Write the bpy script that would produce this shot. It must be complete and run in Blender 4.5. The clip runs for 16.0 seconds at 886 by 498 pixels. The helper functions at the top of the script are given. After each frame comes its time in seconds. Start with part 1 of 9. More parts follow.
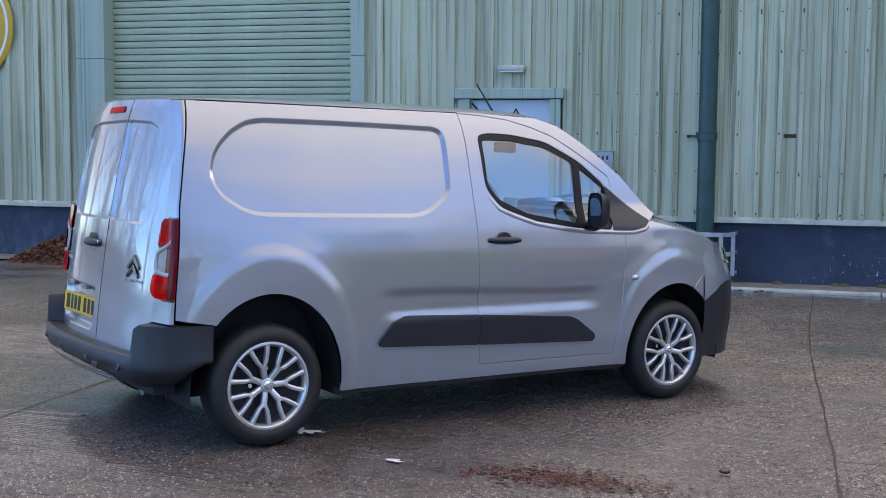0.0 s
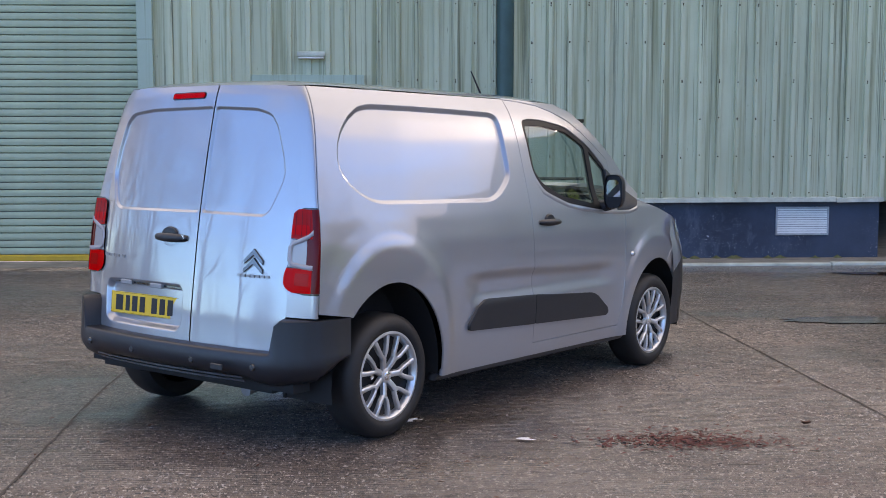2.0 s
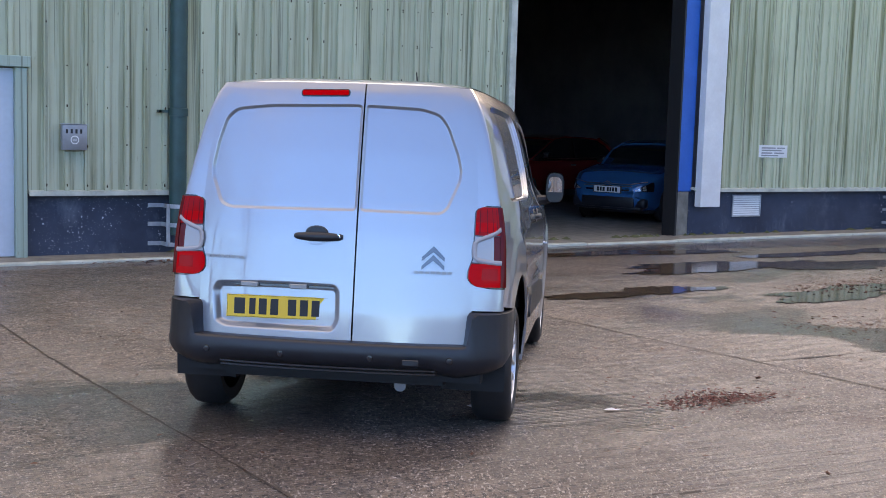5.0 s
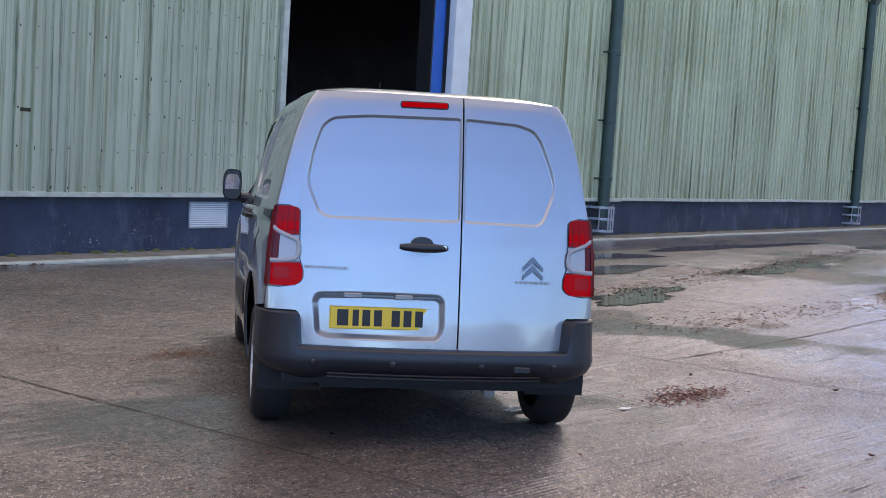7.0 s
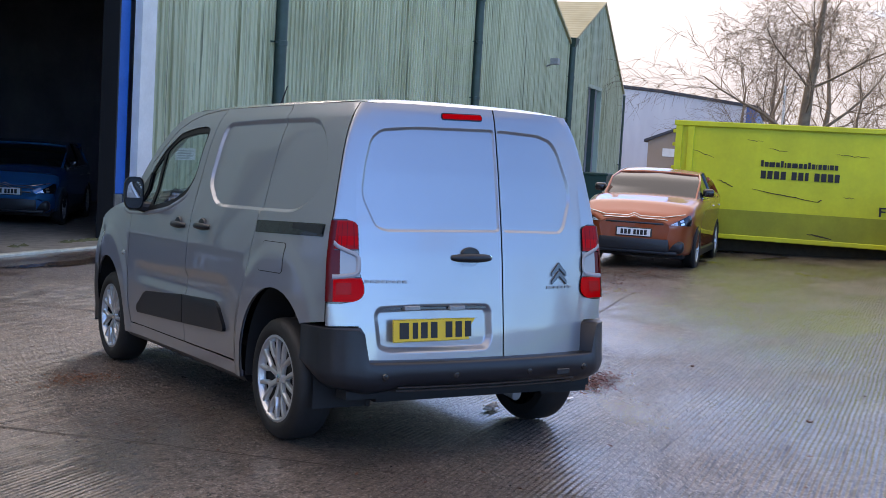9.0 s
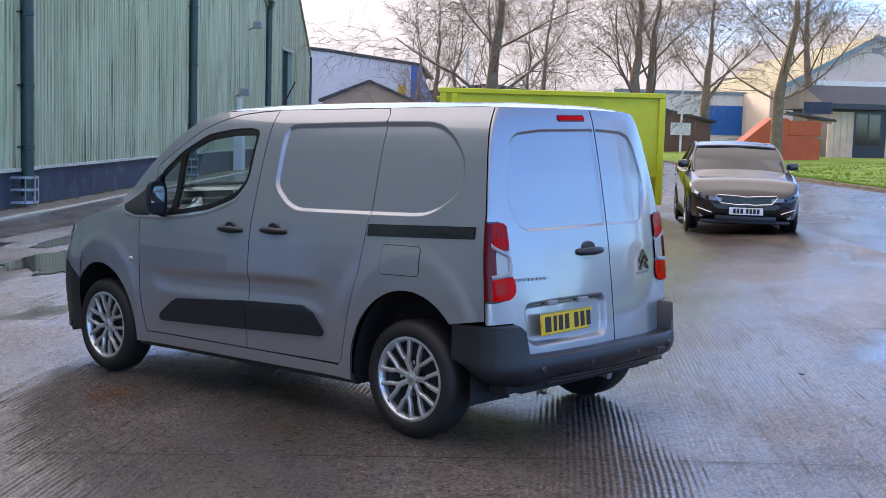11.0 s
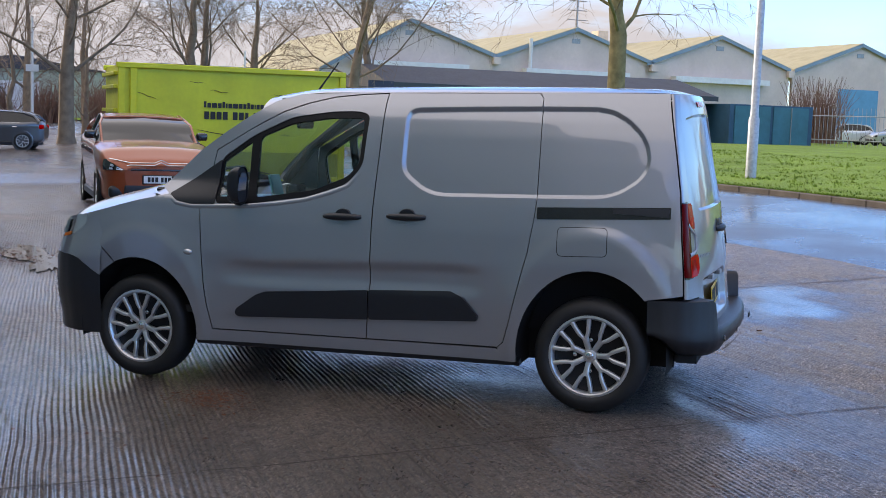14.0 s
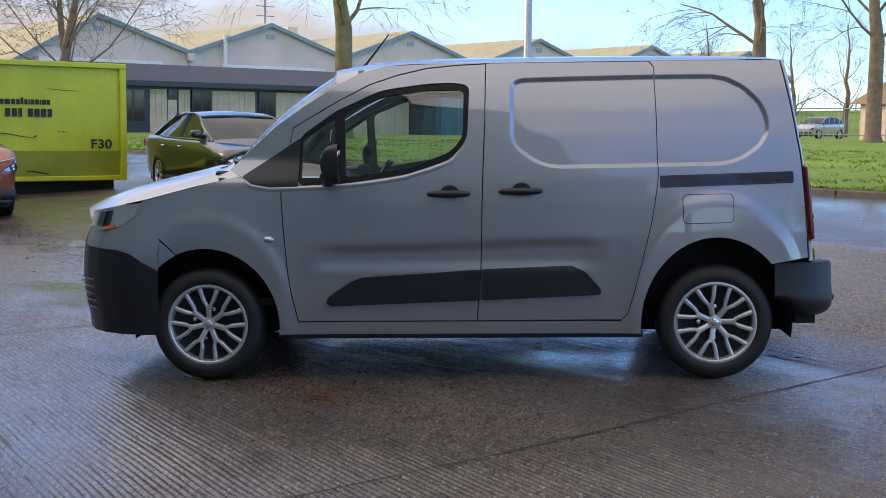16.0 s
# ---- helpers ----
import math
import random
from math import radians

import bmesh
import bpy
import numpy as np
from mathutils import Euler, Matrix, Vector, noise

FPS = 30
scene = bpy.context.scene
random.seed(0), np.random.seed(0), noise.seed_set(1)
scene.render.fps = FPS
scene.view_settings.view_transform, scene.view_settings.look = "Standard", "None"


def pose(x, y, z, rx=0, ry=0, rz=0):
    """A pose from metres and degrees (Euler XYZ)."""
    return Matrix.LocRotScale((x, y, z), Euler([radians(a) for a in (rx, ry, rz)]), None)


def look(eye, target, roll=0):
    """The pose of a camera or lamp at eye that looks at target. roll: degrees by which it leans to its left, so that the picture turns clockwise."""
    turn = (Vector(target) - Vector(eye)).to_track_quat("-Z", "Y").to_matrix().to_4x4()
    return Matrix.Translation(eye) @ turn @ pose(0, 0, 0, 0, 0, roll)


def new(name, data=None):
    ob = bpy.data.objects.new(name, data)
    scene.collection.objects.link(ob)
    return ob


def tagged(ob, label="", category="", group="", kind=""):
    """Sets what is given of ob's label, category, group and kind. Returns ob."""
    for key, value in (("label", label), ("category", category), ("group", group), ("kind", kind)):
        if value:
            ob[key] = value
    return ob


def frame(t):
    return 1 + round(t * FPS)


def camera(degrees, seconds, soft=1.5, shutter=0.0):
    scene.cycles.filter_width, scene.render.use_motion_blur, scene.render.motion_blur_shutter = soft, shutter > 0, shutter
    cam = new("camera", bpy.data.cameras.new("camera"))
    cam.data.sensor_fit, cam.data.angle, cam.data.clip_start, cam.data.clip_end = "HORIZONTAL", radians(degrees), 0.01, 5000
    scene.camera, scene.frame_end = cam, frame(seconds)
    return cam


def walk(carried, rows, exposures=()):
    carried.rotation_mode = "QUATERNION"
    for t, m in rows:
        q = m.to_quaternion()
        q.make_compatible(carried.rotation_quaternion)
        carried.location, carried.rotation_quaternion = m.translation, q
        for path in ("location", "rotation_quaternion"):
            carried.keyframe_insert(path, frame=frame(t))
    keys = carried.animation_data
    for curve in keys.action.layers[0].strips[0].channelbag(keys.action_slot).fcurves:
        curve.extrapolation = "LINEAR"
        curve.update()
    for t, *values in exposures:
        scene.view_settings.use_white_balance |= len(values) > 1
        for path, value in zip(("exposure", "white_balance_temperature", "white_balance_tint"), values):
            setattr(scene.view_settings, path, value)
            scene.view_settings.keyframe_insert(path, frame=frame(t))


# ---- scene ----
cam = camera(40.0, 16.0, soft=0.55)
PATH = [
    (0, (2.246, -7.134, 1.586), (1.695, -5.22, 1.404), 0.4),
    (0.5, (1.622, -7.292, 1.573), (1.232, -5.339, 1.386), 0.1),
    (1, (0.994, -7.424, 1.569), (0.747, -5.449, 1.38), -0.3),
    (1.5, (0.358, -7.495, 1.566), (0.278, -5.506, 1.369), -0.4),
    (2, (-0.29, -7.53, 1.572), (-0.189, -5.543, 1.371), 0.0),
    (2.5, (-0.912, -7.503, 1.561), (-0.631, -5.534, 1.353), 0.4),
    (3, (-1.565, -7.474, 1.571), (-1.14, -5.531, 1.36), 0.8),
    (3.2, (-1.803, -7.437, 1.57), (-1.328, -5.506, 1.359), 0.9),
    (5.3, (-4.336, -6.575, 1.595), (-3.184, -4.953, 1.392), 2.0),
    (5.5, (-4.546, -6.45, 1.583), (-3.345, -4.864, 1.384), 2.2),
    (6, (-5.037, -6.104, 1.581), (-3.699, -4.629, 1.397), 2.7),
    (6.5, (-5.523, -5.708, 1.562), (-4.049, -4.369, 1.382), 3.3),
    (7, (-5.946, -5.24, 1.534), (-4.39, -3.995, 1.363), 3.6),
    (7.5, (-6.349, -4.738, 1.523), (-4.678, -3.652, 1.362), 3.5),
    (8, (-6.673, -4.216, 1.492), (-4.903, -3.298, 1.336), 2.9),
    (8.2, (-6.787, -4.011, 1.498), (-4.981, -3.167, 1.343), 3.1),
    (10.3, (-7.653, -1.594, 1.59), (-5.683, -1.309, 1.401), 2.3),
    (10.5, (-7.71, -1.361, 1.604), (-5.733, -1.137, 1.407), 2.2),
    (11, (-7.819, -0.764, 1.654), (-5.829, -0.728, 1.455), 1.7),
    (11.5, (-7.861, -0.153, 1.648), (-5.874, -0.257, 1.441), 1.8),
    (12, (-7.856, 0.446, 1.66), (-5.885, 0.174, 1.455), 1.8),
    (12.5, (-7.776, 1.009, 1.628), (-5.829, 0.608, 1.417), 1.5),
    (13, (-7.673, 1.581, 1.616), (-5.758, 1.049, 1.406), 1.8),
    (13.5, (-7.524, 2.147, 1.609), (-5.635, 1.525, 1.397), 1.8),
    (14, (-7.27, 2.678, 1.59), (-5.425, 1.935, 1.377), 2.0),
    (14.5, (-7.04, 3.223, 1.58), (-5.257, 2.343, 1.37), 1.7),
    (15, (-6.732, 3.716, 1.524), (-5.007, 2.729, 1.314), 1.4),
    (15.5, (-6.343, 4.2, 1.475), (-4.715, 3.056, 1.272), 1.5),
    (16, (-5.866, 4.624, 1.389), (-4.28, 3.423, 1.185), 0.8),
]
walk(cam, [(t, look(eye, target, roll)) for t, eye, target, roll in PATH],
     exposures=((0, 2.12, 7150, 19), (3, 2.20, 8150, 23), (5.5, 2.27, 8050, 23), (7, 2.10, 7950, 23), (8, 1.92, 7800, 22), (10.5, 2.04, 7100, 21), (12, 1.92, 7100, 20), (14, 1.73, 7050, 18), (16, 1.66, 7200, 17)))

# ---- world, sun and sky ----
SUN_EL, SUN_AZ = 13.0, 32.0        # degrees; azimuth anticlockwise from +x
world = bpy.data.worlds.new("world")
scene.world = world
world.use_nodes = True
wn, wl = world.node_tree.nodes, world.node_tree.links
wn.clear()
w_out, w_bg = wn.new("ShaderNodeOutputWorld"), wn.new("ShaderNodeBackground")
w_sky = wn.new("ShaderNodeTexSky")
w_sky.sky_type, w_sky.sun_disc = "NISHITA", False
w_sky.sun_elevation, w_sky.sun_rotation = radians(SUN_EL), radians(90 - SUN_AZ)
w_sky.altitude, w_sky.air_density, w_sky.dust_density, w_sky.ozone_density = 20, 0.8, 0.0, 2.5
w_tc, w_map, w_noise, w_ramp, w_mix = (wn.new("ShaderNodeTexCoord"), wn.new("ShaderNodeMapping"), wn.new("ShaderNodeTexNoise"),
                                       wn.new("ShaderNodeValToRGB"), wn.new("ShaderNodeMix"))
w_map.inputs["Scale"].default_value = (1.0, 1.0, 3.2)
w_map.inputs["Location"].default_value = (0.35, 0.1, 0.0)
w_noise.inputs["Scale"].default_value, w_noise.inputs["Detail"].default_value, w_noise.inputs["Roughness"].default_value = 2.1, 7.0, 0.56
w_ramp.color_ramp.elements[0].position, w_ramp.color_ramp.elements[1].position = 0.46, 0.68
w_mix.data_type = "RGBA"
# the cloud is thicker towards the end of the yard and greyer low down
w_sep, w_m1, w_m2, w_grey = wn.new("ShaderNodeSeparateXYZ"), wn.new("ShaderNodeMath"), wn.new("ShaderNodeMath"), wn.new("ShaderNodeValToRGB")
w_m1.operation, w_m2.operation = "MULTIPLY_ADD", "ADD"
w_m1.inputs[1].default_value, w_m1.inputs[2].default_value = 0.20, 0.035
w_dot = wn.new("ShaderNodeVectorMath")
w_dot.operation = "DOT_PRODUCT"
w_dot.inputs[1].default_value = (0.38, 0.80, 0.0)
w_grey.color_ramp.elements[0].position, w_grey.color_ramp.elements[1].position = 0.02, 0.42
w_grey.color_ramp.elements[0].color, w_grey.color_ramp.elements[1].color = (1.34, 1.38, 1.47, 1), (2.75, 2.80, 2.92, 1)
wl.new(w_tc.outputs["Generated"], w_sep.inputs[0])
wl.new(w_tc.outputs["Generated"], w_dot.inputs[0])
wl.new(w_dot.outputs["Value"], w_m1.inputs[0])
wl.new(w_noise.outputs["Fac"], w_m2.inputs[0])
wl.new(w_m1.outputs[0], w_m2.inputs[1])
wl.new(w_sep.outputs["Z"], w_grey.inputs["Fac"])
# brighter towards the veiled sun
w_near, w_lift = wn.new("ShaderNodeMath"), wn.new("ShaderNodeVectorMath")
w_near.operation, w_lift.operation = "MULTIPLY_ADD", "SCALE"
w_near.inputs[1].default_value, w_near.inputs[2].default_value = 0.45, 0.90
wl.new(w_dot.outputs["Value"], w_near.inputs[0])
wl.new(w_grey.outputs["Color"], w_lift.inputs[0])
wl.new(w_near.outputs[0], w_lift.inputs["Scale"])
wl.new(w_lift.outputs["Vector"], w_mix.inputs[7])
wl.new(w_tc.outputs["Generated"], w_map.inputs["Vector"])
wl.new(w_map.outputs["Vector"], w_noise.inputs["Vector"])
w_bank, w_m3 = wn.new("ShaderNodeMapRange"), wn.new("ShaderNodeMath")
w_bank.inputs["From Min"].default_value, w_bank.inputs["From Max"].default_value = 0.04, 0.26
w_bank.inputs["To Min"].default_value, w_bank.inputs["To Max"].default_value = 0.20, 0.0
w_m3.operation = "ADD"
wl.new(w_sep.outputs["Z"], w_bank.inputs["Value"])
wl.new(w_m2.outputs[0], w_m3.inputs[0])
w_side, w_zen, w_sum = wn.new("ShaderNodeMath"), wn.new("ShaderNodeMapRange"), wn.new("ShaderNodeMath")
w_side.operation, w_sum.operation = "MULTIPLY", "ADD"
w_part = wn.new("ShaderNodeMapRange")
w_part.inputs["From Min"].default_value, w_part.inputs["From Max"].default_value = -0.3, 0.9
wl.new(w_dot.outputs["Value"], w_part.inputs["Value"])
wl.new(w_bank.outputs["Result"], w_side.inputs[0])
wl.new(w_part.outputs["Result"], w_side.inputs[1])
w_zen.inputs["From Min"].default_value, w_zen.inputs["From Max"].default_value = 0.42, 0.85
w_zen.inputs["To Min"].default_value, w_zen.inputs["To Max"].default_value = 0.0, 0.26
wl.new(w_sep.outputs["Z"], w_zen.inputs["Value"])
wl.new(w_side.outputs[0], w_sum.inputs[0])
wl.new(w_zen.outputs["Result"], w_sum.inputs[1])
wl.new(w_sum.outputs[0], w_m3.inputs[1])
wl.new(w_m3.outputs[0], w_ramp.inputs["Fac"])
wl.new(w_ramp.outputs["Color"], w_mix.inputs[0])
w_tint = wn.new("ShaderNodeVectorMath")
w_tint.operation = "MULTIPLY"
w_tint.inputs[1].default_value = (0.54, 0.75, 1.02)
wl.new(w_sky.outputs["Color"], w_tint.inputs[0])
wl.new(w_tint.outputs["Vector"], w_mix.inputs[6])
wl.new(w_mix.outputs[2], w_bg.inputs["Color"])
w_bg.inputs["Strength"].default_value = 0.15
wl.new(w_bg.outputs["Background"], w_out.inputs["Surface"])

sun_data = bpy.data.lights.new("sun", "SUN")
sun_data.energy, sun_data.angle, sun_data.color = 1.1, radians(14), (1.0, 0.90, 0.76)
sun = new("sun", sun_data)
_d = Vector((math.cos(radians(SUN_EL)) * math.cos(radians(SUN_AZ)), math.cos(radians(SUN_EL)) * math.sin(radians(SUN_AZ)), math.sin(radians(SUN_EL))))
sun.matrix_world = look(_d * 60, (0, 0, 0))


# ---- building helpers ----
def thing(name, m, label, category, group="", kind=""):
    ob = new(name)
    ob.empty_display_size = 0.2
    ob.matrix_basis = m
    return tagged(ob, label, category, group, kind)


def smooth_mesh(me, angle=40):
    for p in me.polygons:
        p.use_smooth = True
    me.set_sharp_from_angle(angle=radians(angle))


def part(name, bm, material, parent=None, label="", smooth=0):
    me = bpy.data.meshes.new(name)
    bmesh.ops.recalc_face_normals(bm, faces=bm.faces[:])
    bm.to_mesh(me)
    bm.free()
    for m in (material if isinstance(material, (list, tuple)) else [material]):
        me.materials.append(m)
    if smooth:
        smooth_mesh(me, smooth)
    ob = new(name, me)
    ob.parent = parent
    return tagged(ob, label)


def solo(name, bm, material, label, category, group="", kind="", smooth=0, m=None):
    ob = part(name, bm, material, None, "", smooth)
    if m is not None:
        ob.matrix_basis = m
    return tagged(ob, label, category, group, kind)


def BM():
    return bmesh.new()


def box(bm, x0, x1, y0, y1, z0, z1, bevel=0.0, seg=1, m=None, mat=0):
    vs = [bm.verts.new((x, y, z)) for x in (x0, x1) for y in (y0, y1) for z in (z0, z1)]
    fs = [bm.faces.new([vs[i] for i in q]) for q in ((0, 1, 3, 2), (4, 6, 7, 5), (0, 4, 5, 1), (2, 3, 7, 6), (0, 2, 6, 4), (1, 5, 7, 3))]
    for f in fs:
        f.material_index = mat
    if bevel > 0:
        es = list({e for f in fs for e in f.edges})
        r = bmesh.ops.bevel(bm, geom=es, offset=bevel, segments=seg, affect="EDGES", profile=0.5)
        vs = list({v for f in r["faces"] for v in f.verts} | {v for v in vs if v.is_valid})
    if m is not None:
        bmesh.ops.transform(bm, matrix=m, verts=[v for v in vs if v.is_valid])
    return bm


def tube(bm, pts, r, seg=8, caps=True, mat=0):
    """A round bar along pts; r is one radius or one a point."""
    pts = [Vector(p) for p in pts]
    rr = r if isinstance(r, (list, tuple)) else [r] * len(pts)
    rings = []
    up = Vector((0, 0, 1))
    for i, p in enumerate(pts):
        d = (pts[min(i + 1, len(pts) - 1)] - pts[max(i - 1, 0)])
        d = d.normalized() if d.length > 1e-9 else Vector((0, 0, 1))
        a = d.cross(up if abs(d.z) < 0.95 else Vector((1, 0, 0))).normalized()
        b = d.cross(a)
        rings.append([bm.verts.new(p + (a * math.cos(2 * math.pi * k / seg) + b * math.sin(2 * math.pi * k / seg)) * rr[i]) for k in range(seg)])
    for q, w in zip(rings, rings[1:]):
        for k in range(seg):
            f = bm.faces.new((q[k], q[(k + 1) % seg], w[(k + 1) % seg], w[k]))
            f.material_index = mat
    if caps:
        for ring in (rings[0], rings[-1]):
            if rr[0] > 1e-4:
                bm.faces.new(ring).material_index = mat
    return bm


def lathe(bm, prof, seg=32, axis="y", at=(0, 0, 0), mat=0, closed=False):
    """Turns (radius, along) pairs round an axis."""
    at = Vector(at)
    rings = []
    for r, h in prof:
        ring = []
        for k in range(seg):
            c, s = math.cos(2 * math.pi * k / seg) * r, math.sin(2 * math.pi * k / seg) * r
            ring.append(bm.verts.new(at + {"y": Vector((c, h, s)), "z": Vector((c, s, h)), "x": Vector((h, c, s))}[axis]))
        rings.append(ring)
    if closed:
        rings.append(rings[0])
    for q, w in zip(rings, rings[1:]):
        for k in range(seg):
            bm.faces.new((q[k], q[(k + 1) % seg], w[(k + 1) % seg], w[k])).material_index = mat
    return bm


def prism(bm, pts, d, mat=0):
    """A flat outline of 3D points, thickened by the vector d."""
    d = Vector(d)
    a = [bm.verts.new(Vector(p)) for p in pts]
    b = [bm.verts.new(Vector(p) + d) for p in pts]
    bm.faces.new(a).material_index = mat
    bm.faces.new(list(reversed(b))).material_index = mat
    for i in range(len(a)):
        j = (i + 1) % len(a)
        bm.faces.new((a[i], a[j], b[j], b[i])).material_index = mat
    return bm


def bars(bm, rows, depth, mat=0):
    """Flat bars in the xz plane, one (x0, x1, z0, z1) a row, standing out towards -y by depth."""
    for x0, x1, z0, z1 in rows:
        box(bm, x0, x1, -depth, 0, z0, z1, mat=mat)
    return bm


def lettering(name, text, size, material, parent, m, depth=0.001, bold=0.0, width=None, label=""):
    cu = bpy.data.curves.new(name, "FONT")
    cu.body, cu.size, cu.align_x, cu.align_y, cu.extrude, cu.offset, cu.resolution_u = text, size, "CENTER", "CENTER", depth, bold, 3
    tmp = new(name + "_curve", cu)
    dg = bpy.context.evaluated_depsgraph_get()
    me = bpy.data.meshes.new_from_object(tmp.evaluated_get(dg))
    bpy.data.objects.remove(tmp)
    if width:
        xs = [v.co.x for v in me.vertices]
        k = width / (max(xs) - min(xs))
        for v in me.vertices:
            v.co.x *= k
    me.materials.clear()
    me.materials.append(material)
    ob = new(name, me)
    ob.parent = parent
    ob.matrix_basis = m
    return tagged(ob, label)


# ---- materials ----
def mat_new(name, color=(0.5, 0.5, 0.5), rough=0.5, metal=0.0, coat=0.0, spec=0.5):
    m = bpy.data.materials.new(name)
    m.use_nodes = True
    b = m.node_tree.nodes["Principled BSDF"]
    b.inputs["Base Color"].default_value = (*color, 1)
    b.inputs["Roughness"].default_value, b.inputs["Metallic"].default_value = rough, metal
    b.inputs["Coat Weight"].default_value, b.inputs["Specular IOR Level"].default_value = coat, spec
    b.inputs["Coat Roughness"].default_value = 0.03
    return m


class G:
    """Short hand for a material's nodes."""

    def __init__(self, m):
        self.m, self.n, self.l = m, m.node_tree.nodes, m.node_tree.links
        self.b = self.n["Principled BSDF"]

    def add(self, kind, **kw):
        nd = self.n.new("ShaderNode" + kind)
        for k, v in kw.items():
            nd.inputs[k.replace("_", " ")].default_value = v
        return nd

    def coords(self, scale=(1, 1, 1), rot=(0, 0, 0), which="Object"):
        tc, mp = self.n.new("ShaderNodeTexCoord"), self.n.new("ShaderNodeMapping")
        self.l.new(tc.outputs[which], mp.inputs["Vector"])
        mp.inputs["Scale"].default_value, mp.inputs["Rotation"].default_value = scale, rot
        return mp.outputs["Vector"]

    def world_coords(self, scale=(1, 1, 1)):
        ge, mp = self.n.new("ShaderNodeNewGeometry"), self.n.new("ShaderNodeMapping")
        self.l.new(ge.outputs["Position"], mp.inputs["Vector"])
        mp.inputs["Scale"].default_value = scale
        return mp.outputs["Vector"]

    def noise(self, vec, scale, detail=4, rough=0.55, dist=0.0):
        nd = self.add("TexNoise", Scale=scale, Detail=detail, Roughness=rough, Distortion=dist)
        self.l.new(vec, nd.inputs["Vector"])
        return nd.outputs["Fac"]

    def ramp(self, fac, stops):
        nd = self.n.new("ShaderNodeValToRGB")
        e = nd.color_ramp.elements
        while len(e) < len(stops):
            e.new(0.5)
        for el, (p, c) in zip(e, stops):
            el.position = p
            el.color = (c, c, c, 1) if isinstance(c, (int, float)) else (*c, 1)
        self.l.new(fac, nd.inputs["Fac"])
        return nd.outputs["Color"]

    def mix(self, fac, a, b, blend="MIX"):
        nd = self.n.new("ShaderNodeMix")
        nd.data_type, nd.blend_type = "RGBA", blend
        for sock, v in ((0, fac), (6, a), (7, b)):
            if isinstance(v, (int, float)):
                nd.inputs[sock].default_value = v
            elif isinstance(v, (tuple, list)):
                nd.inputs[sock].default_value = (*v, 1)
            else:
                self.l.new(v, nd.inputs[sock])
        return nd.outputs[2]

    def math(self, op, a, b=None):
        nd = self.n.new("ShaderNodeMath")
        nd.operation = op
        for i, v in enumerate((a, b)):
            if v is None:
                continue
            if isinstance(v, (int, float)):
                nd.inputs[i].default_value = v
            else:
                self.l.new(v, nd.inputs[i])
        return nd.outputs[0]

    def color(self, s):
        self.l.new(s, self.b.inputs["Base Color"])

    def rough(self, s):
        self.l.new(s, self.b.inputs["Roughness"])

    def bump(self, h, strength=0.3, dist=0.01):
        nd = self.add("Bump", Strength=strength, Distance=dist)
        self.l.new(h, nd.inputs["Height"])
        self.l.new(nd.outputs["Normal"], self.b.inputs["Normal"])
        return nd


def worn(name, color, rough=0.6, metal=0.0, var=0.25, scale=6.0, bump=0.1, coat=0.0, dirt=None):
    """A plain colour with two scales of variation, a little relief and uneven gloss."""
    m = mat_new(name, color, rough, metal, coat)
    g = G(m)
    v = g.coords()
    n1, n2 = g.noise(v, scale, 6), g.noise(v, scale * 9, 4)
    dark = tuple(c * (1 - var) for c in color)
    light = tuple(min(1, c * (1 + var * 0.6)) for c in color)
    c = g.mix(g.ramp(n1, [(0.3, 0.0), (0.7, 1.0)]), dark, light)
    c = g.mix(g.math("MULTIPLY", n2, 0.35), c, dirt or tuple(x * 0.6 for x in color))
    g.color(c)
    g.rough(g.math("ADD", g.math("MULTIPLY", n2, 0.25), rough - 0.12))
    if bump:
        g.bump(n2, bump, 0.004)
    return m


def cladding_mat(name, base, algae, amount):
    """Painted steel sheet with rain streaks, algae and bare scuffs."""
    m = mat_new(name, base, 0.55)
    g = G(m)
    v = g.world_coords()
    streak = g.noise(g.world_coords((7.0, 1.0, 0.16)), 1.6, 7, 0.62)
    broad = g.noise(v, 0.45, 5, 0.6)
    fine = g.noise(g.world_coords((3.0, 1.0, 0.8)), 9.0, 6, 0.7)
    sheet_ = g.noise(g.world_coords((0.95, 0.0, 0.0)), 1.0, 0)
    c = g.mix(g.ramp(sheet_, [(0.35, 0.0), (0.65, 1.0)]), tuple(x * 0.92 for x in base), tuple(min(1, x * 1.08) for x in base))
    c = g.mix(g.math("MULTIPLY", g.ramp(streak, [(0.50, 0.0), (0.68, 1.0)]), amount * 0.75), c, algae)
    c = g.mix(g.math("MULTIPLY", g.ramp(broad, [(0.50, 0.0), (0.72, 1.0)]), amount * 0.55), c, tuple(0.5 * a + 0.5 * b for a, b in zip(algae, base)))
    # flaked spots, chalky rubs and thin rusty runs
    c = g.mix(g.math("MULTIPLY", g.ramp(fine, [(0.64, 0.0), (0.76, 1.0)]), 0.65), c, (0.040, 0.052, 0.040))
    c = g.mix(g.math("MULTIPLY", g.ramp(fine, [(0.22, 1.0), (0.34, 0.0)]), 0.35), c, (0.55, 0.62, 0.56))
    runs = g.noise(g.world_coords((30.0, 1.0, 0.22)), 1.0, 6, 0.7)
    c = g.mix(g.math("MULTIPLY", g.ramp(runs, [(0.56, 0.0), (0.64, 1.0)]), 0.45 + 0.3 * amount), c, (0.06, 0.075, 0.045))
    g.color(c)
    g.rough(g.ramp(streak, [(0.3, 0.42), (0.7, 0.7)]))
    g.bump(fine, 0.12, 0.004)
    return m


